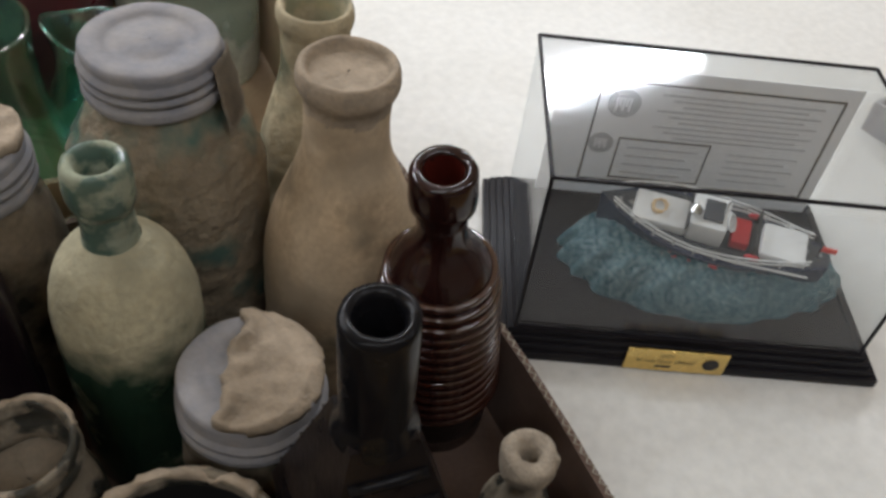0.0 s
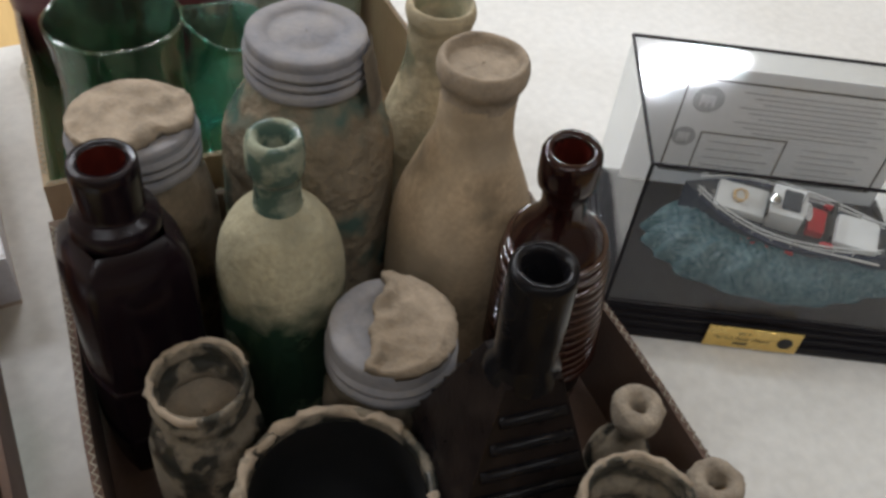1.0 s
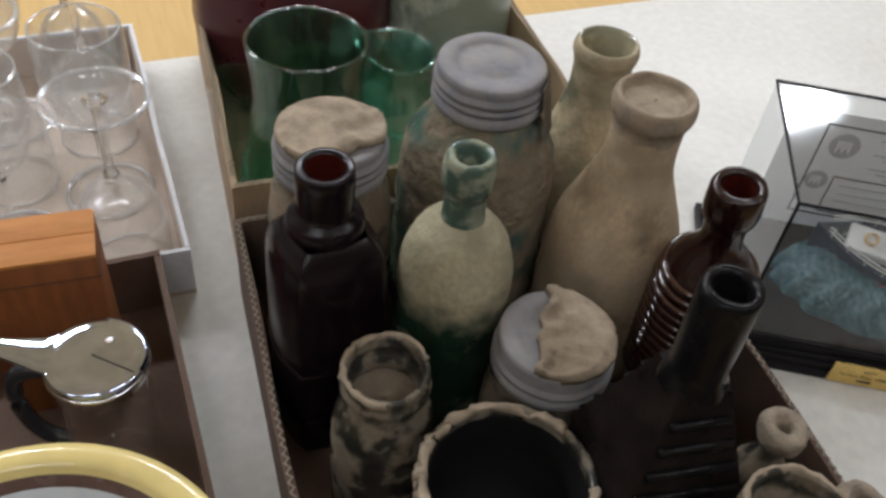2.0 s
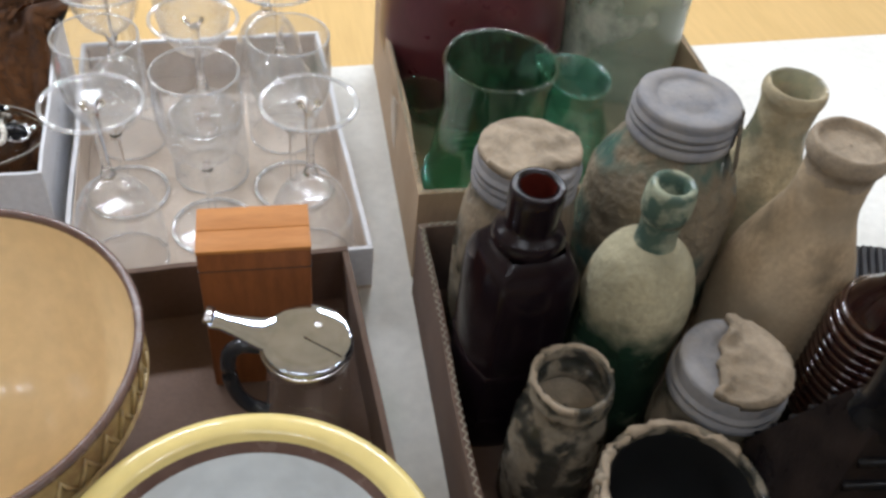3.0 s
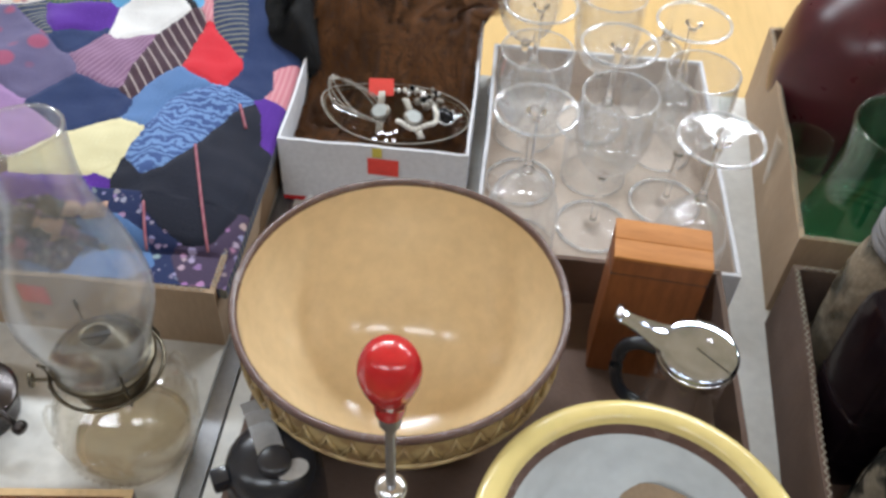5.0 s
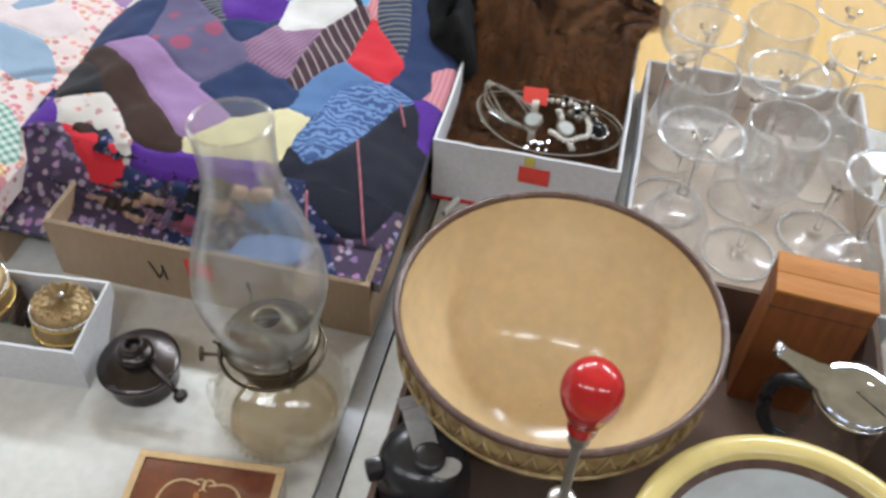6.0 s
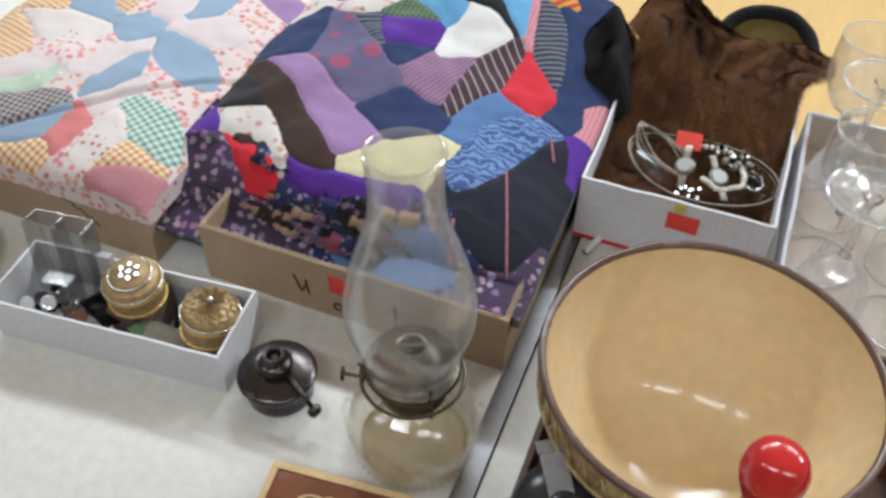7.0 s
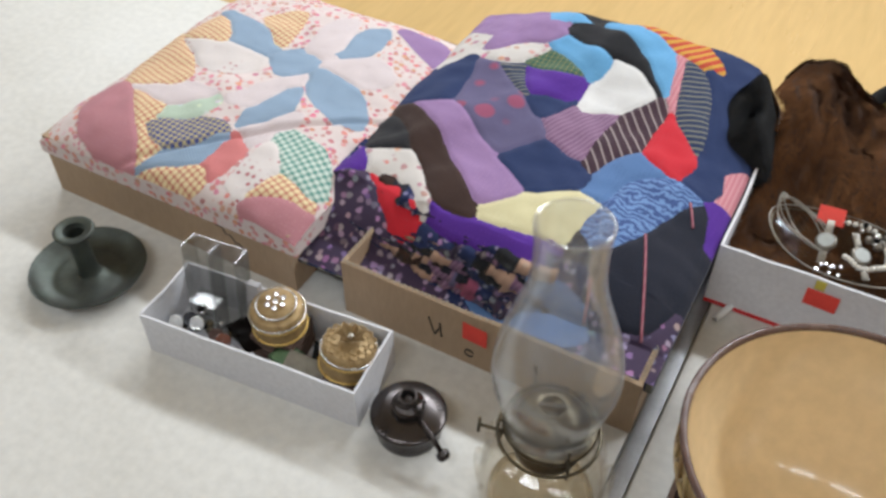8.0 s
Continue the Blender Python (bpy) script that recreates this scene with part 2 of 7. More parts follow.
PURPLE_BROWN = surface("dark_purple_glass", (0.006, 0.003, 0.005), (0.011, 0.006, 0.008), scale=30, rough=0.22, bump=0.15, ior=1.33)
MAROON = surface("maroon_glass", (0.085, 0.016, 0.022), (0.05, 0.012, 0.016), scale=16, rough=0.3, bump=0.05)
EMERALD = thin("emerald_glass", (0.58, 0.88, 0.79), 0.9, 0.07, 0.10, 0.5, 3.0)
TEAL = thin("teal_glass", (0.66, 0.93, 0.90), 0.9, 0.07, 0.12, 0.55, 2.6)
BLACK_GLASS = surface("black_dusty_glass", (0.005, 0.005, 0.006), (0.010, 0.009, 0.010), scale=40, rough=0.26, bump=0.12, ior=1.24)
CABIN_GLASS = surface("dusty_brown_glass", (0.008, 0.006, 0.006), (0.024, 0.017, 0.014), scale=40, rough=0.3, bump=0.3, ior=1.2)
JAR_GLASS = dusty("muddy_aqua_glass", (0.13, 0.22, 0.18), (0.28, 0.222, 0.148), 0.62, 0.4, 20, lump=0.008)
JAR2_GLASS = dusty("muddy_clear_glass", (0.10, 0.09, 0.065), (0.27, 0.21, 0.142), 0.5, 0.4, 22)
SODA_GLASS = dusty("crusted_green_glass", (0.025, 0.055, 0.032), (0.43, 0.38, 0.245), 0.62, 0.2, 40, line=0.148, lump=0.0035, soft=0.2)
SODA_NECK = dusty("aqua_neck_glass", (0.12, 0.19, 0.15), (0.32, 0.34, 0.24), 0.4, 0.4, 60)
MILK_GLASS = dusty("tan_coated_glass", (0.46, 0.38, 0.27), (0.54, 0.405, 0.26), 0.85, 0.5, 16, lump=0.0012)
FAR_GLASS = dusty("greenish_coated_glass", (0.38, 0.37, 0.25), (0.49, 0.405, 0.26), 0.55, 0.5, 22)
PALE_GREEN = dusty("pale_green_glass", (0.60, 0.70, 0.60), (0.60, 0.60, 0.50), 0.22, 0.75, 14)
CLEAR_MUD = dusty("mud_streaked_clear_glass", (0.13, 0.13, 0.11), (0.23, 0.187, 0.132), 0.42, 0.8, 48)
# Near-black colour for the wide jar's inner wall.
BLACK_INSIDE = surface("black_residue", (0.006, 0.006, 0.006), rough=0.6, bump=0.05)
BOWL_GLAZE = surface("ochre_glaze", (0.76, 0.59, 0.36), (0.69, 0.52, 0.30), scale=9, fine=70, rough=0.18, bump=0.02, coat=0.2, spread=0.6)
BOWL_OUT = surface("speckled_ochre_glaze", (0.56, 0.42, 0.20), (0.24, 0.13, 0.06), scale=65, fine=160, rough=0.35, bump=0.3, spread=0.25)
BROWN_GLAZE = surface("brown_glaze", (0.105, 0.06, 0.05), (0.16, 0.10, 0.08), scale=50, rough=0.25, bump=0.05)
YELLOW_GLAZE = surface("yellow_glaze", (0.76, 0.62, 0.25), (0.70, 0.55, 0.22), scale=14, fine=60, rough=0.2, bump=0.02, coat=0.4)
WHITE_GLAZE = surface("white_glaze", (0.66, 0.68, 0.68), (0.58, 0.60, 0.61), scale=18, fine=60, rough=0.2, bump=0.02, coat=0.3)
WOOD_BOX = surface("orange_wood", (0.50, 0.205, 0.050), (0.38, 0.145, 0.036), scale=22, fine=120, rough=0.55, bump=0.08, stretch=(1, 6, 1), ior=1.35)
# The box's wood again, with the shade on its sides painted in.
WOOD_SHADED = surface("brown_wood_side", (0.26, 0.088, 0.028), (0.17, 0.058, 0.02), scale=22, fine=120, rough=0.55, bump=0.1, stretch=(6, 6, 1), ior=1.35)
WALNUT = surface("burl_veneer", (0.22, 0.075, 0.04), (0.12, 0.04, 0.025), scale=45, fine=120, rough=0.16, bump=0.03, coat=0.7)
MAPLE = surface("pale_inlay_wood", (0.74, 0.52, 0.28), rough=0.25, scale=40, coat=0.5, bump=0.03)
RED_PAINT = surface("red_lacquer", (0.62, 0.022, 0.026), (0.52, 0.018, 0.02), scale=20, rough=0.2, bump=0.02, coat=0.5)
BLACK_PLASTIC = surface("black_bakelite", (0.02, 0.021, 0.026), (0.035, 0.035, 0.04), scale=30, rough=0.22, bump=0.05)
ORANGE_TAG = surface("fluorescent_red_sticker", (0.88, 0.075, 0.055), scale=20, rough=0.7, bump=0.05)
YELLOW_TAG = surface("yellow_sticker", (0.72, 0.60, 0.10), scale=20, rough=0.7, bump=0.05)
INK = surface("black_ink", (0.03, 0.028, 0.026), rough=0.7, bump=0.0)
BLACK_WOOD = surface("black_lacquered_wood", (0.010, 0.009, 0.011), (0.018, 0.016, 0.018), scale=30, rough=0.4, bump=0.05, coat=0.0, ior=1.22)
BLACK_MAT = surface("charcoal_mat", (0.010, 0.009, 0.010), (0.016, 0.014, 0.016), scale=20, rough=0.6, bump=0.1, ior=1.2)
GOLD_PLATE = surface("gold_plate", (0.78, 0.56, 0.20), (0.70, 0.50, 0.16), scale=40, rough=0.3, metal=0.85, bump=0.03)
GILT = surface("gilt_filigree", (0.44, 0.31, 0.15), (0.28, 0.18, 0.08), scale=140, rough=0.5, metal=0.35, bump=0.6)
PAPER = surface("paper", (0.88, 0.89, 0.90), (0.84, 0.85, 0.86), scale=10, rough=0.85, bump=0.03)
PAPER_INK = surface("grey_print", (0.46, 0.47, 0.49), rough=0.85, bump=0.0)
SEA = surface("painted_resin_sea", (0.012, 0.070, 0.085), (0.16, 0.27, 0.29), scale=400, fine=700, rough=0.25, bump=0.8, spread=0.22)
HULL_BLUE = surface("navy_hull_paint", (0.035, 0.045, 0.085), rough=0.35, bump=0.03)
DECK_WHITE = surface("white_deck_paint", (0.74, 0.74, 0.72), rough=0.45, bump=0.03)
BOAT_RED = surface("red_boat_paint", (0.55, 0.03, 0.04), rough=0.4, bump=0.03)
DECK_GREY = surface("grey_deck_paint", (0.045, 0.05, 0.058), rough=0.5, bump=0.05)
FUR = surface("brown_mink", (0.10, 0.046, 0.024), (0.035, 0.016, 0.010), scale=26, fine=200, rough=0.8, bump=0.4)
FUR_LIGHT = surface("brown_mink_hair", (0.19, 0.085, 0.036), (0.05, 0.021, 0.010), scale=17, fine=150, rough=0.88, bump=0.2, ior=1.2)
BLACK_CLOTH = surface("black_velvet", (0.010, 0.010, 0.011), scale=30, rough=0.95)
OLIVE_CLOTH = surface("olive_lining", (0.30, 0.22, 0.07), scale=30, rough=0.8)
DIAL = surface("tarnished_watch_dial", (0.42, 0.44, 0.42), scale=90, rough=0.4, bump=0.05)
PEARL = surface("pearl", (0.78, 0.74, 0.66), rough=0.18, bump=0.0, coat=0.6)
SILVER = surface("silver", (0.72, 0.72, 0.70), (0.5, 0.5, 0.48), scale=80, rough=0.25, metal=1.0, bump=0.1)
OLD_SILVER = surface("dull_old_silver", (0.34, 0.31, 0.27), (0.2, 0.18, 0.15), scale=80, rough=0.4, metal=0.7, bump=0.1)
JADE = surface("green_card", (0.20, 0.33, 0.17), rough=0.7)
TAUPE = surface("taupe_card", (0.40, 0.36, 0.29), rough=0.8)
DULL_PLASTIC = thin("scratched_clear_plastic", (0.80, 0.80, 0.79), 0.9, 0.2)


# ---- building helpers ----
def part(name, bm, material, parent, label="", smooth=False, edge=0.0):
    """Links a bmesh as one mesh object under a thing or a part (or as a thing of its own)."""
    if edge:
        sharp = [e for e in bm.edges if len(e.link_faces) == 2 and e.calc_face_angle(0) > 0.5]
        bmesh.ops.bevel(bm, geom=sharp, offset=edge, segments=2, affect="EDGES", profile=0.6)
    bmesh.ops.recalc_face_normals(bm, faces=bm.faces)
    me = bpy.data.meshes.new(name)
    bm.to_mesh(me)
    bm.free()
    me.materials.append(material)
    if smooth or edge:
        for p in me.polygons:
            p.use_smooth = True
        if edge or smooth == "sharp":
            me.set_sharp_from_angle(angle=radians(40))
    ob = new(name, me)
    if parent:
        ob.parent = parent
    if label:
        ob["label"] = label
    return ob


def thing(name, m, label, category, group="", kind=""):
    ob = tagged(new(name), label, category, group, kind)
    ob.matrix_basis = m
    ob.empty_display_size = 0.02
    return ob


def block(x0, x1, y0, y1, z0, z1, bm=None):
    bm = bm or bmesh.new()
    made = bmesh.ops.create_cube(bm, size=1, matrix=Matrix.LocRotScale(((x0 + x1) / 2, (y0 + y1) / 2, (z0 + z1) / 2), None, (x1 - x0, y1 - y0, z1 - z0)))
    return bm


def lathe(profile, n=48, bm=None, wobble=0.0, seed=0.0, squash=1.0, at=(0, 0, 0), square=0.0):
    """Turns (radius, height) pairs round z. wobble: uneven radius; square: rounds towards a square plan."""
    bm = bm or bmesh.new()
    rings = []
    for r, z in profile:
        ring = []
        for k in range(n):
            a = 2 * math.pi * k / n
            c, s = math.cos(a), math.sin(a)
            q = r
            if square:
                q = r * (1 + square * (1 / max(abs(c), abs(s)) - 1))
            if wobble:
                q += wobble * noise.noise(Vector((c * 2.3 + seed, s * 2.3, z * 45)))
            h = z + (wobble * 0.6 * noise.noise(Vector((c * 3.1, s * 3.1 + seed, 7.3))) if wobble else 0)
            ring.append(bm.verts.new((at[0] + q * c, at[1] + q * s * squash, at[2] + h)))
        rings.append(ring)
    for a, b in zip(rings, rings[1:]):
        for k in range(n):
            bm.faces.new((a[k], a[(k + 1) % n], b[(k + 1) % n], b[k]))
    return bm


def shell(outer, thick, n=48, floor=None, **kw):
    """An open vessel: the outside profile, over the lip, and down the inside."""
    inner = [(max(r - thick, 0.001), z) for r, z in reversed(outer)]
    low = outer[0][1] + (floor or thick * 1.6)
    inner = [(r, max(z, low)) for r, z in inner]
    lip = [(outer[-1][0] - thick * 0.5, outer[-1][1] + thick * 0.35)]
    return lathe(list(outer) + lip + inner, n, **kw)


def curve_tube(points, r, n=8, closed=False, bm=None):
    """A round wire along points."""
    bm = bm or bmesh.new()
    pts = [Vector(p) for p in points]
    rings = []
    for i, p in enumerate(pts):
        a = pts[i - 1] if i or closed else p
        b = pts[(i + 1) % len(pts)] if i + 1 < len(pts) or closed else p
        d = (b - a).normalized()
        q = d.to_track_quat("Z", "Y")
        rings.append([bm.verts.new(p + q @ Vector((r * math.cos(2 * math.pi * k / n), r * math.sin(2 * math.pi * k / n), 0))) for k in range(n)])
    pairs = list(zip(rings, rings[1:])) + ([(rings[-1], rings[0])] if closed else [])
    for a, b in pairs:
        for k in range(n):
            bm.faces.new((a[k], a[(k + 1) % n], b[(k + 1) % n], b[k]))
    if not closed:
        bm.faces.new(rings[0][::-1])
        bm.faces.new(rings[-1])
    return bm


def ring_points(r, z, n=40, cx=0.0, cy=0.0, ry=None, wave=0.0):
    return [(cx + r * math.cos(2 * math.pi * k / n), cy + (ry or r) * math.sin(2 * math.pi * k / n), z + wave * math.sin(4 * math.pi * k / n)) for k in range(n)]


def ball(r, at=(0, 0, 0), bm=None, n=12, squash=1.0):
    bm = bm or bmesh.new()
    bmesh.ops.create_uvsphere(bm, u_segments=n, v_segments=max(6, n // 2 + 2), radius=r, matrix=Matrix.Translation(at) @ Matrix.Diagonal((1, 1, squash, 1)))
    return bm


def smoothed(profile, times=2):
    """Rounds a profile by cutting its corners."""
    for _ in range(times):
        out = [profile[0]]
        for a, b in zip(profile, profile[1:]):
            out += [(a[0] * 0.75 + b[0] * 0.25, a[1] * 0.75 + b[1] * 0.25), (a[0] * 0.25 + b[0] * 0.75, a[1] * 0.25 + b[1] * 0.75)]
        profile = out + [profile[-1]]
    return profile


def lumpy(profile, n=96, amount=0.0014, seed=0.0, step=0.0035):
    """A turned body under a thick uneven crust: dense rings pushed in and out."""
    dense = []
    for (r0, z0), (r1, z1) in zip(profile, profile[1:]):
        k = max(1, int(math.hypot(r1 - r0, z1 - z0) / step))
        dense += [(r0 + (r1 - r0) * i / k, z0 + (z1 - z0) * i / k) for i in range(k)]
    bm = lathe(dense + [profile[-1]], n)
    for v in bm.verts:
        p = v.co
        push = amount * (0.9 * noise.noise(p * 55 + Vector((seed, 0, 0))) + 0.7 * noise.noise(p * 130 + Vector((0, seed, 0))) + 0.35 * noise.noise(p * 300))
        flat = Vector((p.x, p.y, 0))
        if flat.length > 0.002:
            v.co += flat.normalized() * push
    return bm


def heap(w, d, height, nx, ny, bm=None):
    """A sheet over w by d, raised by height(u, v)."""
    bm = bm or bmesh.new()
    g = [[bm.verts.new((w * (i / nx - 0.5), d * (j / ny - 0.5), height(w * (i / nx - 0.5), d * (j / ny - 0.5)))) for j in range(ny + 1)] for i in range(nx + 1)]
    for i in range(nx):
        for j in range(ny):
            bm.faces.new((g[i][j], g[i + 1][j], g[i + 1][j + 1], g[i][j + 1]))
    return bm


# ---- the hall ----
def hall():
    fl = tagged(part("floor", block(-6, 6, -5, 8, FLOOR - 0.1, FLOOR), FLOOR_WOOD, None), "varnished yellow wooden hall floor", "floor", kind="structure")
    tagged(part("ceiling", block(-6.2, 6.2, -5.2, 8.2, CEIL, CEIL + 0.1), CEILING_TILE, None), "plain white ceiling of the hall", "ceiling", kind="structure")
    for nm, b in (("wall_north", (-6.2, 6.2, 8, 8.2)), ("wall_south", (-6.2, 6.2, -5.2, -5)), ("wall_west", (-6.2, -6, -5, 8)), ("wall_east", (6, 6.2, -5, 8))):
        tagged(part(nm, block(*b, FLOOR, CEIL), WALL_PAINT, None), "plain painted hall wall", "wall", kind="structure")
    made = thing("ceiling_light", pose(*FIXTURES[0], CEIL), "white enamelled fluorescent fixture on the ceiling", "light", "ceiling lights")
    bm = block(-0.62, 0.62, -0.14, 0.14, -0.06, 0)
    part("housing", bm, WHITE_METAL, made, edge=0.006)
    for fx, fy in FIXTURES[1:]:
        copy_thing(made, pose(fx, fy, CEIL))


def folding_table(m, w, label):
    t = thing("folding_table", m, label, "table", "folding tables")
    bm = block(0, w, -0.14, 0.762, -0.042, 0)
    part("tabletop", bm, TABLE_TOP, t, edge=0.007)
    for x in (0.18, w - 0.18):
        bm = curve_tube([(x, 0.08, -0.05), (x, 0.08, FLOOR + 0.014), (x, 0.68, FLOOR + 0.014), (x, 0.68, -0.05)], 0.014, 10)
        part("leg_frame", bm, STEEL, t, smooth=True)
    bm = block(0.05, w - 0.05, 0.03, 0.05, -0.075, -0.043)
    block(0.05, w - 0.05, 0.71, 0.73, -0.075, -0.043, bm)
    part("apron_rail", bm, STEEL, t)


def open_box(name, m, w, d, h, wall, material, label, category="box", lean=0.0, flute=False, low_front=None, inside=None):
    """A lidless carton, walls of their own thickness, rim edges a little wavy."""
    t = thing(name, m, label, category)
    part("base", block(-w / 2, w / 2, -d / 2, d / 2, 0.0, wall), inside or material, t)
    for nm, ln, mm in (("front_wall", w, pose(0, -d / 2 + wall / 2, wall, lean, 0, 0)), ("back_wall", w, pose(0, d / 2 - wall / 2, wall, lean, 0, 180)), ("side_wall", d - 2 * wall, pose(-w / 2 + wall / 2, 0, wall, lean, 0, -90)), ("side_wall", d - 2 * wall, pose(w / 2 - wall / 2, 0, wall, lean, 0, 90))):
        bm = bmesh.new()
        n = max(6, int(ln / 0.012))
        hh = low_front if (low_front and nm == "front_wall") else h
        cols = []
        for k in range(n + 1):
            x = -ln / 2 + ln * k / n
            bow = 0.0025 * math.sin(math.pi * k / n) * noise.noise(Vector((x * 9, hh * 30, len(nm))))
            top = hh - wall + 0.0016 * noise.noise(Vector((x * 40, ln * 7, 2.0)))
            cols.append([bm.verts.new(v) for v in ((x, -wall / 2, 0), (x, wall / 2, 0), (x, wall / 2 + bow, top), (x, -wall / 2 + bow, top))])
        for a, b in zip(cols, cols[1:]):
            for i in range(4):
                bm.faces.new((a[i], b[i], b[(i + 1) % 4], a[(i + 1) % 4]))
        bm.faces.new(cols[0])
        bm.faces.new(cols[-1][::-1])
        ob = part(nm, bm, material, t)
        ob.matrix_basis = mm
        if flute:
            fl = bmesh.new()
            zig = [(-ln / 2 + 0.002 + k * 0.0035, wall * 0.32 * (1 if k % 2 else -1), hh - wall + 0.0012) for k in range(int((ln - 0.004) / 0.0035))]
            curve_tube(zig, 0.0007, 4, bm=fl)
            part("corrugation", fl, TAUPE, ob)
    return t


hall()
folding_table(pose(-0.588, 0.115, 0), 1.83, "white plastic folding table with scuffed mottled top")
folding_table(pose(-2.4375, 0.115, 0), 1.83, "white plastic folding table pushed against another one")
# Grey strip that fills the gap between the two tabletops.
tagged(part("table_edge_trim", block(-0.6065, -0.5895, -0.02, 0.876, -0.03, -0.003), STEEL, None), "grey metal edging in the joint between the tables", "trim", kind="structure")

# boxes on the tables
open_box("bottle_carton", pose(0.076, 0.266, 0, 0, 0, -4.15), 0.357, 0.44, 0.088, 0.005, SHADED_CARD, "brown corrugated carton full of old dug-up bottles", flute=True)
open_box("rear_carton", pose(0.0985, 0.683, 0, 0, 0, -4.5), 0.335, 0.36, 0.105, 0.005, CARD, "brown corrugated carton holding green and maroon glassware", flute=True)
open_box("crockery_carton", pose(-0.349, 0.277, 0, 0, 0, 0), 0.405, 0.45, 0.066, 0.005, SHADED_CARD, "low brown carton holding bowls and kitchen things")
open_box("goblet_tray", pose(-0.252, 0.69, 0, 0, 0, 0), 0.26, 0.36, 0.052, 0.004, WHITE_CARD, "shallow white cardboard tray holding clear goblets", "tray", inside=TRAY_CARD)
gt = bpy.data.objects["goblet_tray"]
for b in ((-0.1255, -0.1245, -0.175, 0.175), (0.1245, 0.1255, -0.175, 0.175), (-0.1240, 0.1240, -0.1755, -0.1745), (-0.1240, 0.1240, 0.1745, 0.1755)):
    part("lining", block(*b, 0.0045, 0.0495), TRAY_CARD, gt, "bare tan inside of the tray wall")
jb = open_box("jewellery_box", pose(-0.497, 0.745, 0, 0, 0, 0), 0.2, 0.268, 0.086, 0.003, WHITE_CARD, "white cardboard box holding jewellery and brown fur")
part("red_trim", block(-0.1, 0.1, -0.1352, -0.1342, 0.001, 0.006), RED_PAINT, jb)
open_box("quilt_carton", pose(-0.772, 0.612, 0, 0, 0, 0), 0.329, 0.414, 0.076, 0.005, CARD, "brown cardboard carton with a folded crazy quilt", flute=True)
open_box("star_quilt_carton", pose(-1.181, 0.612, 0, 0, 0, 0), 0.362, 0.42, 0.085, 0.005, CARD, "brown cardboard carton with a folded star quilt")
open_box("trinket_box", pose(-0.968, 0.313, 0, 0, 0, 5.5), 0.245, 0.084, 0.055, 0.0025, WHITE_CARD, "long white cardboard box full of trinkets and buttons")


# ---- bottles and jars in the cartons ----
def vessel(name, at, label, category="bottle", tilt=(0, 0, 0), group="old bottles in the carton"):
    return thing(name, pose(*at, *tilt), label, category, group)


def torn_skin(name, parent, r, z, face, cut, seed, material=PALE_CRUST, thick=0.0015):
    """A flaking sheet of dried mud over one side of a round lid: torn along an uneven chord whose edge curls up."""
    bm = bmesh.new()
    n, rows = 34, 16
    ca, sa = math.cos(face), math.sin(face)
    grid = []
    for i in range(n + 1):
        t = r * (-0.985 + 1.97 * i / n)
        far = math.sqrt(max(r * r - t * t, 1e-8)) * (1 + 0.05 * noise.noise(Vector((t * 150, seed, 1))) + 0.04 * noise.noise(Vector((t * 420, seed, 4))))
        near = max(r * cut + 0.0075 * noise.noise(Vector((t * 60, seed, 8))) + 0.004 * noise.noise(Vector((t * 190, seed, 2))), -far)
        near = min(near, far - 0.0008)
        line = []
        for j in range(rows + 1):
            q = near + (far - near) * j / rows
            x, y = q * ca - t * sa, q * sa + t * ca
            crease = max(0, 0.26 - abs(noise.noise(Vector((x * 55 + seed, y * 38, 4))))) * 0.010
            h = z + 0.0016 + 0.0018 * noise.noise(Vector((x * 110, y * 110, seed))) + crease + 0.0012 * noise.noise(Vector((x * 330, y * 330, seed)))
            h += 0.0045 * math.exp(-((j - 1.5) / 1.5) ** 2) * (0.55 + noise.noise(Vector((t * 90, seed, 3))))
            if j >= rows - 1:
                h -= 0.0022 * (j - rows + 2)
            line.append((bm.verts.new((x, y, max(h, z) + thick)), bm.verts.new((x, y, z - 0.0006 - (0.003 if j == rows else 0)))))
        grid.append(line)
    for i in range(n):
        for j in range(rows):
            for k, flip in ((0, 1), (1, -1)):
                f = [grid[i][j][k], grid[i + 1][j][k], grid[i + 1][j + 1][k], grid[i][j + 1][k]]
                bm.faces.new(f[::flip])
    edges = [(grid[i][e], grid[i + 1][e]) for i in range(n) for e in (0, rows)] + [(grid[e][j], grid[e][j + 1]) for j in range(rows) for e in (0, n)]
    for p, q in edges:
        bm.faces.new((p[0], q[0], q[1], p[1]))
    return part(name, bm, material, parent, "flaking pale mud skin", smooth=True)


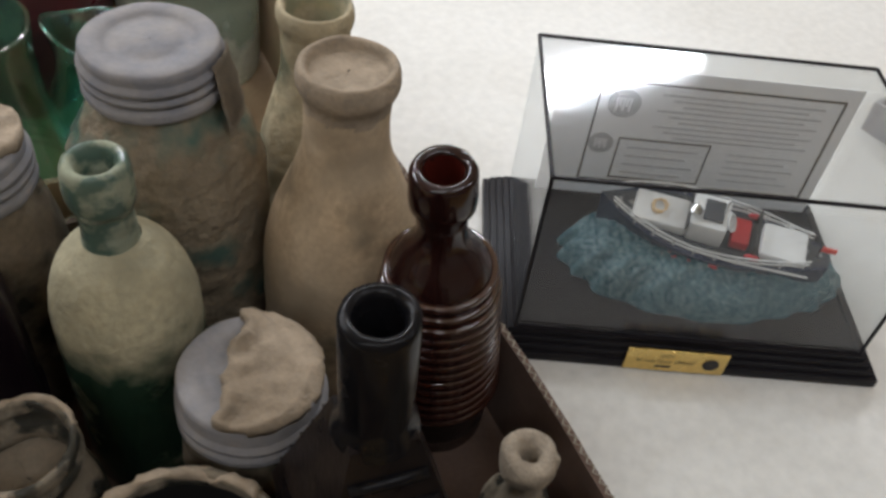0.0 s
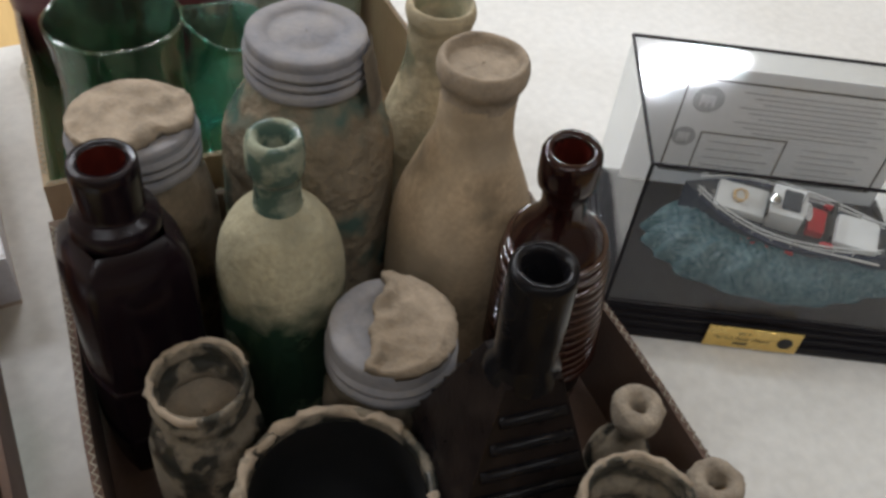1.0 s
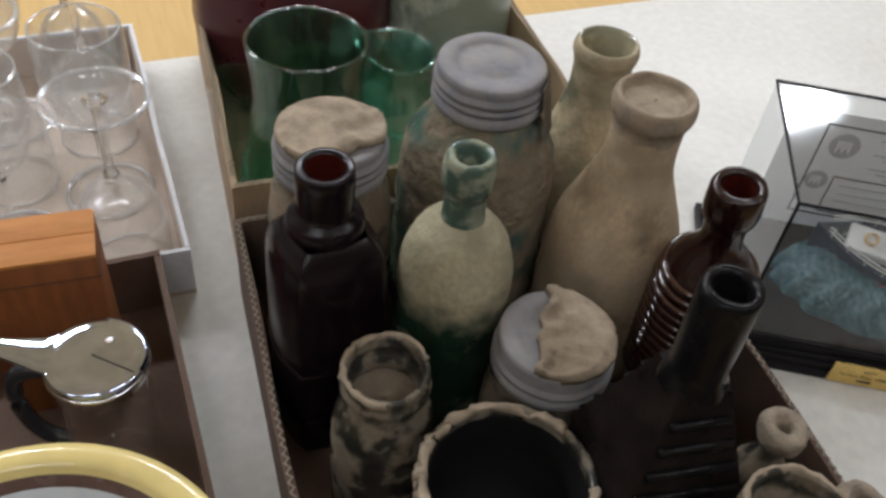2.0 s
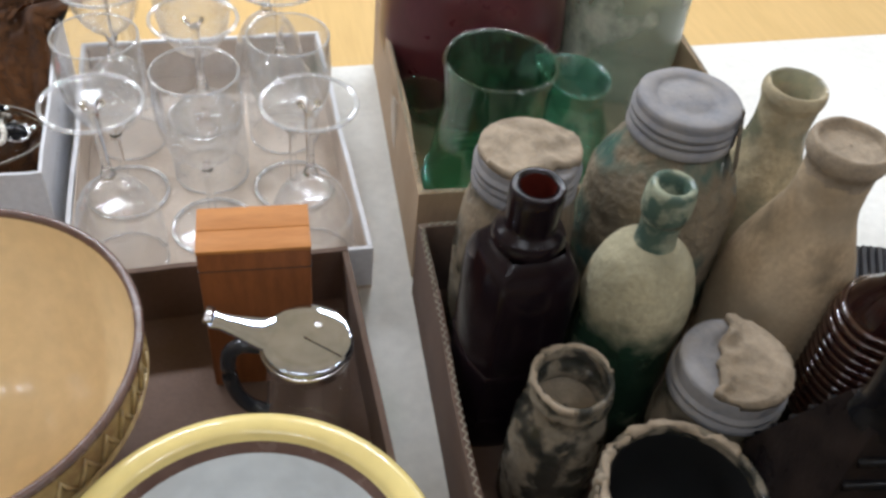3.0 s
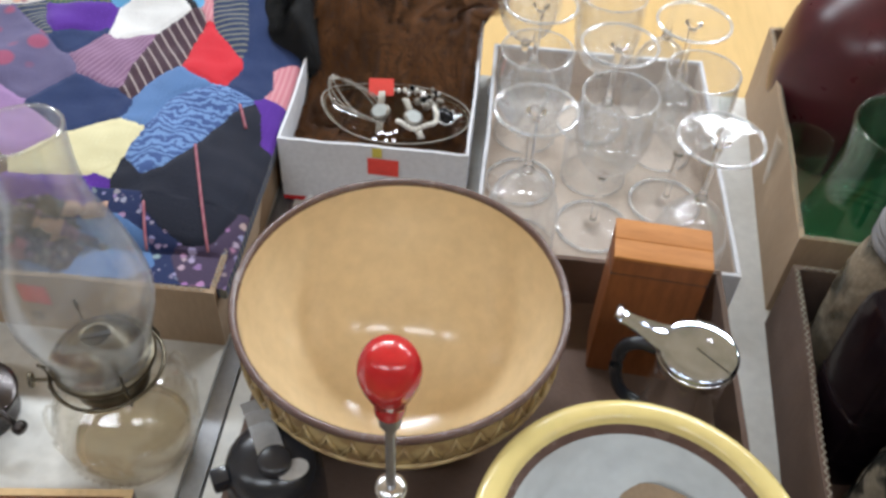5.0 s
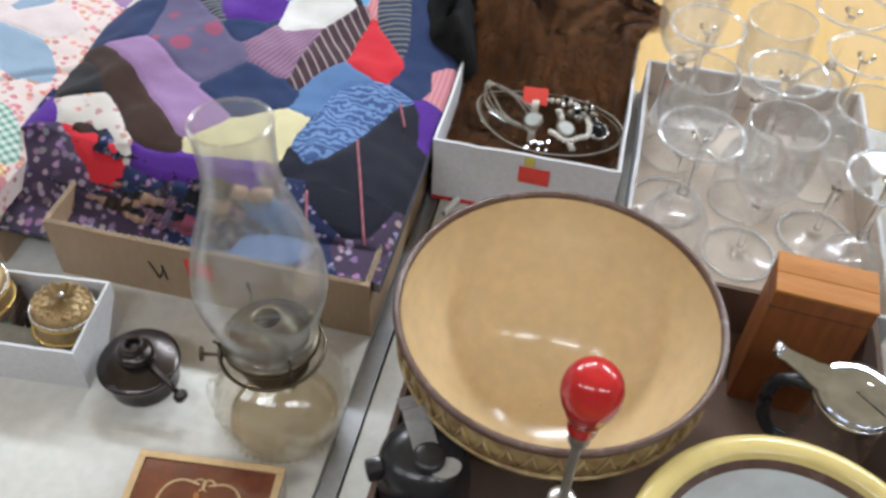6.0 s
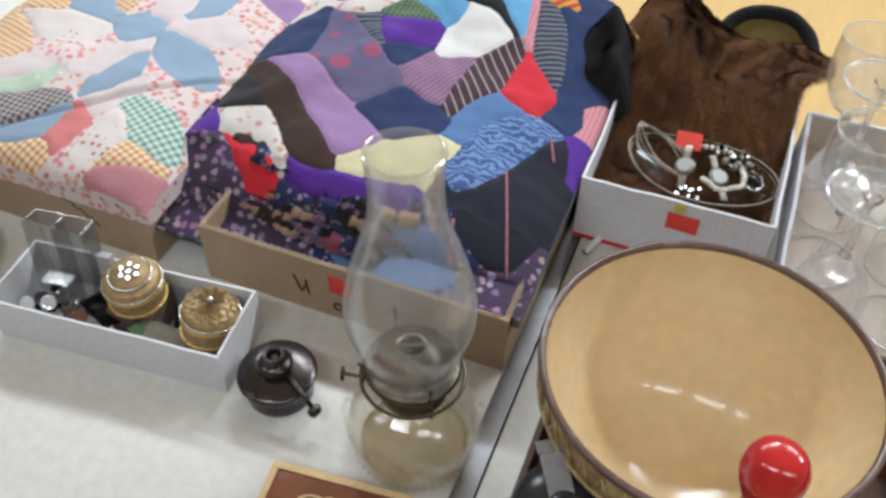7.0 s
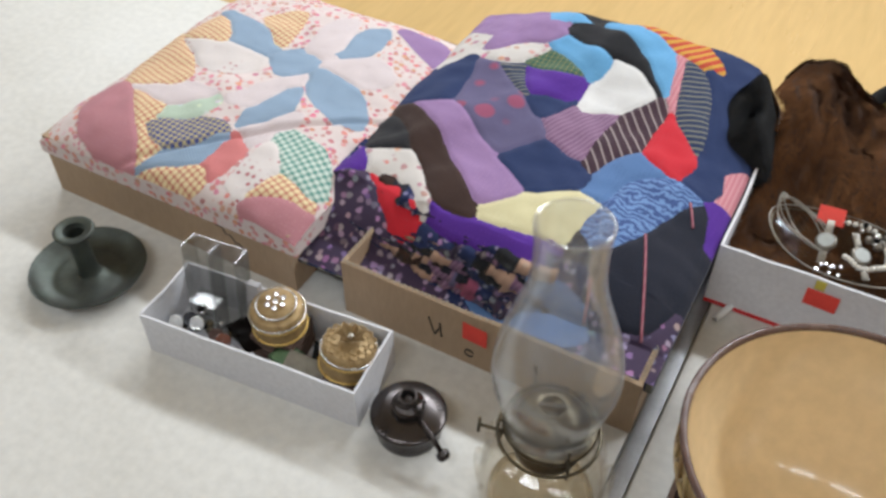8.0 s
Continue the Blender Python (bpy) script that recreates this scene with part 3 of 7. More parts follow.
def mason_jar(at, h, body_r, lid_r, glass_mat, label, seed, skin=None, tilt=(0, 0, 0), rib=3, zinc=ZINC):
    j = vessel("mason_jar", at, label, "jar", tilt)
    neck = h - 0.030
    prof = smoothed([(body_r * 0.86, 0), (body_r * 0.97, 0.006), (body_r, 0.03), (body_r, neck * 0.68), (body_r * 0.95, neck * 0.82), (lid_r * 1.02, neck * 0.95), (lid_r * 0.93, neck), (lid_r * 0.93, neck + 0.006)])
    part("jar_body", lumpy(prof, seed=seed, amount=0.0020 if body_r > 0.05 else 0.0008), glass_mat, j, smooth=True)
    lid = [(lid_r * 1.03, neck), (lid_r * 1.06, neck + 0.002)]
    for k in range(rib):
        z = neck + 0.004 + k * 0.0066
        lid += [(lid_r * 1.05, z), (lid_r * 1.05, z + 0.003), (lid_r * 0.985, z + 0.0045), (lid_r * 0.985, z + 0.006)]
    lid += [(lid_r * 1.0, h - 0.004), (lid_r * 0.985, h - 0.001), (lid_r * 0.95, h), (lid_r * 0.68, h), (lid_r * 0.66, h - 0.0012), (lid_r * 0.45, h - 0.0012), (lid_r * 0.43, h - 0.0006), (0.0005, h - 0.0006)]
    part("zinc_lid", lathe(lid, 56, wobble=0.0007, seed=seed), zinc, j, smooth=True)
    if skin:
        torn_skin("mud_skin", j, lid_r * 1.0, h, *skin, seed)
    return j


j1 = mason_jar((0.09, 0.432, 0.006), 0.247, 0.060, 0.0385, JAR_GLASS, "large aqua mason jar caked in mud with zinc lid", 1.0)
# a torn rag of crust down the side of the big jar's lid
bm = bmesh.new()
rows = []
for i in range(9):
    a = -0.95 + 0.09 * i
    rows.append([bm.verts.new(((0.0405 + 0.0012 * k + 0.0015 * noise.noise(Vector((i * 0.7, k * 0.9, 3)))) * math.cos(a), (0.0405 + 0.0012 * k) * math.sin(a), 0.243 - 0.006 * k)) for k in range(8)])
for a, b in zip(rows, rows[1:]):
    for k in range(7):
        bm.faces.new((a[k], b[k], b[k + 1], a[k + 1]))
bmesh.ops.solidify(bm, geom=bm.faces[:], thickness=0.0015)
part("mud_flap", bm, CRUST, j1, smooth=True)

mason_jar((-0.023, 0.439, 0.006), 0.203, 0.047, 0.0385, JAR2_GLASS, "tan mud-filmed mason jar with flaking zinc lid", 2.0, skin=(1.78, -0.72))
mason_jar((0.08, 0.269, 0.006), 0.147, 0.0415, 0.0385, JAR2_GLASS, "squat mason jar, zinc lid half covered by peeling mud", 3.0, skin=(-0.57, -0.28), rib=2)


def soda_bottle(at):
    b = vessel("soda_bottle", at, "green soda bottle with pale crust on its shoulders")
    prof = smoothed([(0.036, 0), (0.0395, 0.004), (0.0402, 0.03), (0.0402, 0.135), (0.0385, 0.16), (0.031, 0.182), (0.020, 0.193), (0.0145, 0.197)])
    part("bottle_body", lumpy(prof, seed=5, amount=0.0006), SODA_GLASS, b, smooth=True)
    neck = [(0.0145, 0.196), (0.0135, 0.205), (0.0135, 0.219), (0.0165, 0.222), (0.0172, 0.236), (0.0160, 0.246), (0.013, 0.248), (0.0098, 0.246), (0.0085, 0.235), (0.0085, 0.2), (0.001, 0.199)]
    part("neck", lathe(smoothed(neck, 1), 40, wobble=0.0005, seed=6), SODA_NECK, b, smooth=True)
    return b


soda_bottle((0.037, 0.342, 0.006))


def milk_bottle(at, h, r, rim, glass_mat, label, seed, neck_r, cap=True):
    b = vessel("milk_bottle", at, label)
    prof = smoothed([(r * 0.92, 0), (r, 0.005), (r, h * 0.42), (r * 0.93, h * 0.55), (neck_r * 1.08, h * 0.76), (neck_r, h * 0.83), (neck_r, h * 0.90)], 3)
    part("bottle_body", lumpy(prof, seed=seed, amount=0.0004), glass_mat, b, smooth=True)
    lip = smoothed([(neck_r, h * 0.89), (neck_r * 1.02, h * 0.922), (rim * 0.96, h * 0.938), (rim * 1.02, h * 0.958), (rim * 1.0, h * 0.985), (rim * 0.93, h), (rim * 0.82, h - 0.001), (rim * 0.76, h - 0.005)], 2)
    if cap:
        lip += [(rim * 0.74, h - 0.006), (0.0008, h - 0.0055)]
    else:
        lip += [(rim * 0.74, h - 0.02), (rim * 0.7, h - 0.05), (0.0008, h - 0.051)]
    part("rim", lathe(lip, 56, wobble=0.0007, seed=seed + 3), PALE_CRUST if cap else FAR_GLASS, b, "mud-filled thick lip" if cap else "", smooth=True)
    return b


milk_bottle((0.1755, 0.358, 0.006), 0.257, 0.0520, 0.0285, MILK_GLASS, "tan-coated milk bottle, its mouth plugged with mud", 11, 0.0245)
milk_bottle((0.2, 0.458, 0.006), 0.232, 0.043, 0.025, FAR_GLASS, "greenish milk bottle with a mud-crusted open mouth", 14, 0.0225, cap=False)


def ribbed_bottle(at):
    b = vessel("ribbed_bottle", at, "amber-brown glass bottle with ringed body and thick lip", tilt=(2, -6, 0))
    prof = [(0.0305, 0), (0.0335, 0.004), (0.0345, 0.03), (0.0365, 0.05)]
    for k in range(11):
        z = 0.055 + k * 0.0085
        q = 0.0372 - 0.00045 * k
        prof += [(q, z), (q + 0.003, z + 0.0022), (q + 0.003, z + 0.0042), (q - 0.0003, z + 0.0068)]
    prof += [(0.0315, 0.152), (0.0318, 0.160), (0.0285, 0.172), (0.021, 0.184), (0.0150, 0.192), (0.0138, 0.2), (0.0138, 0.216), (0.0150, 0.2175), (0.0178, 0.220), (0.0184, 0.226), (0.0178, 0.242), (0.0160, 0.2455), (0.0125, 0.2455), (0.0105, 0.243), (0.0095, 0.21), (0.001, 0.208)]
    part("bottle_body", lathe(prof, 56, wobble=0.0003, seed=20), AMBER, b, smooth=True)
    for k in range(14):
        part("ring", curve_tube(ring_points(0.0388 - 0.00046 * k - 0.0012 * max(0, k - 11), 0.056 + k * 0.0085, 56), 0.0028, 10, True), AMBER_SHINE, b, smooth=True)
    part("mouth_inside", lathe([(0.0104, 0.2435), (0.0094, 0.22), (0.0092, 0.2085), (0.001, 0.2082)], 36), AMBER_INSIDE, b, "red glow of the glass inside the mouth", smooth=True)
    part("crust_patch", lathe([(0.0348, 0.02), (0.0358, 0.035), (0.0372, 0.052)], 40, wobble=0.0006, seed=9), CABIN_GLASS, b, smooth=True)
    return b


ribbed_bottle((0.2145, 0.284, 0.0065))


def square_bottle(at):
    b = vessel("square_bottle", at, "dark purple-brown bottle with square shoulders and sheared lip", tilt=(0, 0, 8))
    prof = smoothed([(0.0325, 0), (0.0355, 0.005), (0.0355, 0.156), (0.0350, 0.174), (0.0320, 0.188), (0.0262, 0.196), (0.0232, 0.199)], 2)
    part("bottle_body", lathe(prof, 64, wobble=0.0006, seed=22, square=0.45), PURPLE_BROWN, b, smooth=True)
    for z in (0.036, 0.088):
        part("body_panel", lathe(smoothed([(0.034, z), (0.0366, z + 0.002), (0.0366, z + 0.006), (0.034, z + 0.008)], 1), 64, square=0.45), PURPLE_BROWN, b, smooth="sharp")
    neck = [(0.0232, 0.198), (0.0250, 0.202), (0.0246, 0.207), (0.0225, 0.211), (0.0182, 0.213), (0.0174, 0.215), (0.0176, 0.218), (0.0182, 0.238), (0.0178, 0.2455), (0.0166, 0.247), (0.0122, 0.246), (0.0112, 0.236), (0.0108, 0.2), (0.001, 0.198)]
    part("neck", lathe(neck, 48, wobble=0.0003, seed=23), PURPLE_BROWN, b, "dark glass neck with sheared lip", smooth=True)
    part("mouth_inside", lathe([(0.0118, 0.2458), (0.0109, 0.236), (0.0104, 0.2), (0.001, 0.1985)], 36), AMBER_INSIDE, b, "red glow of the glass inside the mouth", smooth=True)
    return b


square_bottle((-0.051, 0.354, 0.006))


def clear_jar(at, h, r, mouth, seed, label):
    b = vessel("clear_jar", at, label, "jar")
    prof = smoothed([(r * 0.93, 0), (r, 0.004), (r, h * 0.62), (r * 0.9, h * 0.74), (mouth * 0.86, h * 0.82), (mouth * 0.86, h * 0.88), (mouth, h * 0.9), (mouth, h * 0.93), (mouth * 0.93, h * 0.95), (mouth * 0.97, h * 0.97), (mouth * 0.95, h)], 1)
    part("jar_body", shell(prof, 0.004, 48, floor=h * 0.55, wobble=0.0006, seed=seed), CLEAR_MUD, b, smooth=True)
    rim = curve_tube([(x + 0.001 * noise.noise(Vector((x * 80, y * 80, seed))), y, z + 0.002 * noise.noise(Vector((x * 60, y * 60, seed)))) for x, y, z in ring_points(mouth * 0.93, h, 40)][:29], 0.0022, 8)
    for v in rim.verts:
        v.co += 0.0022 * noise.noise_vector(v.co * 170)
    part("crust_rim", rim, PALE_CRUST, b, "crumbling mud round the mouth", smooth=True)
    part("mud_fill", lathe([(mouth * 0.8, h * 0.8), (mouth * 0.5, h * 0.805), (0.0005, h * 0.795)], 32, wobble=0.002, seed=seed), CRUST, b, smooth=True)
    return b


clear_jar((-0.034, 0.277, 0.006), 0.143, 0.034, 0.029, 31, "clear glass jar with mud crumbling off its mouth")
clear_jar((0.128, 0.098, 0.006), 0.182, 0.036, 0.031, 37, "taller clear glass jar with a mud-crusted mouth")


def wide_crock(at):
    b = vessel("wide_jar", at, "wide-mouthed jar, black inside, lip caked with mud", "jar")
    prof = smoothed([(0.047, 0), (0.052, 0.005), (0.0535, 0.05), (0.0535, 0.1), (0.0545, 0.118), (0.0545, 0.124)], 1)
    part("jar_body", shell(prof, 0.006, 56, wobble=0.001, seed=41), CLEAR_MUD, b, smooth=True)
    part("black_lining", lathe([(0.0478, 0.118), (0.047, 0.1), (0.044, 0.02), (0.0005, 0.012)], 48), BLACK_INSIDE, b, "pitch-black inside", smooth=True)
    lip = curve_tube([(x * (1 + 0.02 * noise.noise(Vector((x * 60, y * 60, 1)))), y, z + 0.003 * noise.noise(Vector((x * 50, y * 50, 5)))) for x, y, z in ring_points(0.051, 0.1245, 128)][8:120], 0.003, 8)
    for v in lip.verts:
        v.co += 0.0032 * noise.noise_vector(v.co * 150)
        v.co.z = min(v.co.z, 0.128)
    part("lip_crust", lip, PALE_CRUST, b, "flaking tan mud lip", smooth=True)
    bm = bmesh.new()
    for k in range(14):
        a = 2.4 + k * 0.09
        ball(0.0045 + 0.002 * noise.noise(Vector((k * 1.3, 0, 0))), (0.052 * math.cos(a), 0.052 * math.sin(a), 0.124 - 0.0035 * (k % 4)), bm, 8)
    part("mud_clods", bm, CRUST, b, smooth=True)
    return b


wide_crock((0.014, 0.193, 0.006))


def cabin_bottle(at):
    """A bottle shaped like a small house, with ridged sloping roof and a black neck that leans a little."""
    b = vessel("cabin_bottle", at, "dusty dark cabin-shaped bottle with ridged roof and black neck", tilt=(0, -1.2, -10))
    s = 0.041
    bm = block(-s, s, -s, s, 0, 0.119)
    part("bottle_body", bm, CABIN_GLASS, b, edge=0.005)
    bm = bmesh.new()
    low = [bm.verts.new(v) for v in ((-s, -s, 0.118), (s, -s, 0.118), (s, s, 0.118), (-s, s, 0.118))]
    top = [bm.verts.new(v) for v in ((-0.015, -0.015, 0.212), (0.015, -0.015, 0.212), (0.015, 0.015, 0.212), (-0.015, 0.015, 0.212))]
    for k in range(4):
        bm.faces.new((low[k], low[(k + 1) % 4], top[(k + 1) % 4], top[k]))
    bm.faces.new(top)
    bm.faces.new(low[::-1])
    roof = part("roof", bm, CABIN_GLASS, b, edge=0.003)
    for side in (0, 180):
        for k in range(5):
            q = 0.08 + 0.8 * k / 4.5
            half = s + (0.015 - s) * q - 0.003
            z = 0.119 + 0.093 * q
            bm = curve_tube([(-half, -(s + (0.015 - s) * q), z), (half, -(s + (0.015 - s) * q), z)], 0.0036, 10)
            part("roof_ridge", bm, BLACK_GLASS if side in (0, 180) else CABIN_GLASS, roof, smooth=True).matrix_basis = pose(0, 0, 0, 0, 0, side)
    neck = [(0.0195, 0.206), (0.0185, 0.211), (0.0160, 0.216), (0.0155, 0.222), (0.0160, 0.24), (0.0160, 0.276), (0.0152, 0.280), (0.0115, 0.2805), (0.0100, 0.276), (0.0098, 0.225), (0.001, 0.223)]
    part("neck", lathe(neck, 44, wobble=0.0004, seed=51), BLACK_GLASS, b, "black glass neck with a dusty lip", smooth=True)
    return b


cabin_bottle((0.109, 0.178, 0.006))


def vial(at, h, seed, label):
    b = vessel("small_bottle", at, label)
    part("bottle_body", lathe(smoothed([(0.019, 0), (0.021, 0.003), (0.021, h * 0.55), (0.018, h * 0.66), (0.0095, h * 0.74), (0.009, h * 0.86)], 2), 36, wobble=0.001, seed=seed), CLEAR_MUD, b, smooth=True)
    part("lip", lumpy(smoothed([(0.009, h * 0.85), (0.0150, h * 0.88), (0.0166, h * 0.94), (0.0145, h * 0.99), (0.010, h), (0.0052, h * 0.985), (0.004, h * 0.9), (0.0005, h * 0.89)], 2), 72, 0.0021, seed, 0.0015), DULL_CRUST, b, "mud-caked round lip", smooth=True)
    return b


vial((0.193, 0.168, 0.006), 0.137, 61, "small bottle, its round lip caked with mud")
vial((0.2, 0.108, 0.006), 0.142, 67, "small narrow bottle with crusted lip")


def green_vase(at):
    b = vessel("green_vase", at, "emerald green glass vase with flared open mouth", "vase", group="")
    prof = smoothed([(0.05, 0), (0.056, 0.004), (0.06, 0.03), (0.055, 0.08), (0.047, 0.13), (0.046, 0.165), (0.0495, 0.193)], 2)
    part("vase_body", shell(prof, 0.0032, 56, wobble=0.0014, seed=71), EMERALD, b, smooth=True)
    for z, r in ((0.05, 0.0592), (0.06, 0.0580), (0.07, 0.0566)):
        part("ring", curve_tube(ring_points(r, z, 48), 0.0016, 6, True), EMERALD, b, smooth=True)


green_vase((-0.005, 0.572, 0.006))
b = vessel("teal_jug", (0.092, 0.63, 0.006), "small teal glass jug with a pinched lip", "jug", group="")
prof = smoothed([(0.034, 0), (0.042, 0.004), (0.05, 0.035), (0.048, 0.07), (0.036, 0.1), (0.033, 0.112), (0.039, 0.13)], 2)
bm = shell(prof, 0.003, 48, wobble=0.0016, seed=73)
for v in bm.verts:
    k = max(0, (v.co.z - 0.095) / 0.035)
    v.co.z += 0.018 * k * max(0, -v.co.x / 0.039) ** 2
part("jug_body", bm, TEAL, b, smooth=True)
part("lip_bead", curve_tube([(x, y, z + 0.018 * max(0, -x / 0.039) ** 2) for x, y, z in ring_points(0.0378, 0.1305, 44)], 0.0014, 6, True), TEAL, b, smooth=True)
part("foot_ring", curve_tube(ring_points(0.0425, 0.0042, 44), 0.0018, 6, True), TEAL, b, smooth=True)
b = vessel("maroon_jug", (0.035, 0.785, 0.006), "big round maroon glass jug, dull and dusty", "jug", group="")
part("jug_body", lathe(smoothed([(0.06, 0), (0.075, 0.006), (0.098, 0.06), (0.102, 0.12), (0.09, 0.18), (0.05, 0.215), (0.022, 0.228)], 2), 56, wobble=0.0015, seed=75), MAROON, b, smooth=True)
part("neck", lathe(smoothed([(0.0222, 0.227), (0.02, 0.235), (0.02, 0.27), (0.026, 0.275), (0.02, 0.28)], 1), 40), MAROON, b, smooth=True)
b = vessel("pale_green_bottle", (0.197, 0.75, 0.006), "large pale green dusty glass bottle", group="")
part("bottle_body", lathe(smoothed([(0.058, 0), (0.064, 0.006), (0.066, 0.05), (0.066, 0.17), (0.058, 0.21), (0.035, 0.24), (0.02, 0.26)], 2), 56, wobble=0.0015, seed=77), PALE_GREEN, b, smooth=True)
part("neck", lathe(smoothed([(0.0202, 0.259), (0.019, 0.27), (0.019, 0.3), (0.024, 0.305), (0.02, 0.31)], 1), 40), PALE_GREEN, b, smooth=True)
b = vessel("clear_dish", (-0.045, 0.675, 0.006), "thin clear glass dish lying in the carton", "dish", group="")
part("dish", shell(smoothed([(0.012, 0), (0.02, 0.004), (0.027, 0.03), (0.030, 0.09)], 2), 0.002, 40), CLEAR, b, smooth=True)


# ---- crockery carton ----
def mixing_bowl(at):
    b = thing("mixing_bowl", pose(*at), "large ochre-glazed stoneware mixing bowl with brown rim", "bowl")
    R, H = 0.1325, 0.152
    out = smoothed([(0.066, 0), (0.070, 0.004), (0.072, 0.010), (0.098, 0.05), (0.119, 0.096), (0.1275, 0.112), (0.1275, 0.144)], 2)
    part("outside", lathe(out, 72), BOWL_OUT, b, "speckled ochre outside with a moulded band", smooth=True)
    inside = smoothed([(R - 0.006, H - 0.003), (R - 0.0085, H - 0.03), (0.115, 0.095), (0.096, 0.055), (0.068, 0.022), (0.04, 0.010), (0.0005, 0.008)], 3)
    part("inside", lathe(inside, 72), BOWL_GLAZE, b, "glossy plain ochre inside", smooth=True)
    part("rim", lathe(smoothed([(0.1272, 0.143), (0.1308, 0.145), (R, 0.149), (R - 0.001, H), (R - 0.004, H + 0.0008), (R - 0.0065, H - 0.001), (R - 0.0068, H - 0.004)], 2), 72), BROWN_GLAZE, b, "brown-glazed rolled rim", smooth=True)
    n = 44
    for k in range(n):
        a = 2 * math.pi * k / n
        bm = curve_tube([(0.1285 * math.cos(a + d), 0.1285 * math.sin(a + d), z) for d, z in ((-0.06, 0.119), (-0.02, 0.128), (0.0, 0.137), (0.02, 0.128), (0.06, 0.119))], 0.0019, 5)
        part("moulded_leaf", bm, BOWL_OUT, b, smooth=True)
    part("band_line", curve_tube(ring_points(0.1280, 0.1125, 64), 0.002, 6, True), BOWL_OUT, b, smooth=True)
    for x, y, z, r in ((0.03, -0.012, 0.0105, 0.002), (-0.02, -0.03, 0.0112, 0.0013)):
        part("glaze_chip", lathe([(r, 0), (r * 0.6, 0.0004), (0.0002, 0.0005)], 10, at=(x, y, z - 0.0012)), BROWN_GLAZE, b)


mixing_bowl((-0.434, 0.359, 0.006))


def yellow_bowl(at):
    b = thing("banded_bowl", pose(*at), "yellow-rimmed stoneware bowl, white inside with a brown band", "bowl")
    R, H = 0.114, 0.126
    part("outside", lathe(smoothed([(0.066, 0), (0.072, 0.005), (0.099, 0.06), (0.106, 0.10), (0.1075, 0.112)], 2), 72), YELLOW_GLAZE, b, smooth=True)
    part("rim", lathe(smoothed([(0.1072, 0.110), (0.1125, 0.113), (R, 0.119), (R - 0.001, H - 0.001), (R - 0.007, H + 0.002), (R - 0.016, H + 0.0005), (R - 0.0195, H - 0.005)], 3), 72), YELLOW_GLAZE, b, "thick yellow-glazed rolled rim", smooth=True)
    part("brown_band", lathe(smoothed([(R - 0.0192, H - 0.0046), (R - 0.0215, H - 0.008), (R - 0.0240, H - 0.0112)], 1), 72), BROWN_GLAZE, b, "brown glazed band inside", smooth=True)
    part("inside", lathe(smoothed([(R - 0.0238, H - 0.0110), (0.081, 0.07), (0.062, 0.032), (0.03, 0.014), (0.0005, 0.012)], 3), 72), WHITE_GLAZE, b, "white-glazed inside", smooth=True)
    d = thing("cardboard_lid_piece", pose(at[0] + 0.034, at[1] + 0.050, at[2] + 0.061, 40, 0, -28), "torn curled piece of brown card lying in the bowl", "card")
    bm = lathe([(0.0005, 0), (0.02, 0), (0.040, 0.0), (0.0405, 0.001), (0.040, 0.002), (0.02, 0.002), (0.0005, 0.002)], 40, squash=0.62, wobble=0.0014, seed=81)
    for v in bm.verts:
        v.co.z -= 6.0 * v.co.x ** 2
    part("card", bm, CARD, d)


yellow_bowl((-0.253, 0.183, 0.012))


def stein(at):
    """A glass mug whose chrome lid has a thumb lever."""
    b = thing("lidded_mug", pose(*at, 0, 0, -18), "glass syrup jug with a hinged chrome lid and black handle", "jug")
    part("glass_body", shell(smoothed([(0.026, 0), (0.031, 0.003), (0.031, 0.05), (0.029, 0.10), (0.0285, 0.115)], 2), 0.0028, 48), CLEAR, b, smooth=True)
    part("collar", lathe(smoothed([(0.0292, 0.108), (0.0305, 0.110), (0.0305, 0.118), (0.0325, 0.1185), (0.0325, 0.1215), (0.0295, 0.1225)], 1), 48), CHROME, b, "polished chrome collar", smooth="sharp")
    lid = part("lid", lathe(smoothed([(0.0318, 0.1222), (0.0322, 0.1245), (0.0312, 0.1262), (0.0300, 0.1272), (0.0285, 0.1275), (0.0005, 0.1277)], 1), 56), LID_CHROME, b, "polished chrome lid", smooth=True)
    lever = bmesh.new()
    outline = [(-0.022, 0.016), (-0.034, 0.0125), (-0.048, 0.0085), (-0.058, 0.0065), (-0.064, 0.0075), (-0.068, 0.0045)]
    top = [lever.verts.new((x, w, 0.1272 + max(0, -x - 0.03) * 0.28)) for x, w in outline] + [lever.verts.new((x, -w, 0.1272 + max(0, -x - 0.03) * 0.28)) for x, w in reversed(outline)]
    f = lever.faces.new(top)
    ext = bmesh.ops.extrude_face_region(lever, geom=[f])
    for v in ext["geom"]:
        if isinstance(v, bmesh.types.BMVert):
            v.co.z -= 0.003
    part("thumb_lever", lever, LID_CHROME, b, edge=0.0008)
    part("lever_curl", curve_tube([(-0.066, y, 0.1385) for y in (-0.006, 0, 0.006)], 0.0034, 10), CHROME, b, smooth=True)
    part("hinge_slot", curve_tube([(0.0035 * k - 0.002, -0.0016 * k, 0.1279) for k in range(9)], 0.0005, 4), INK, lid)
    part("rivet", ball(0.0028, (0.006, 0.012, 0.1275), squash=0.4), CHROME, lid, smooth=True)
    part("handle", curve_tube([(x, 0, z) for x, z in smoothed([(-0.030, 0.112), (-0.046, 0.112), (-0.058, 0.098), (-0.057, 0.06), (-0.046, 0.038), (-0.031, 0.034)], 2)], 0.0058, 12), BLACK_PLASTIC, b, "black bakelite handle", smooth=True)


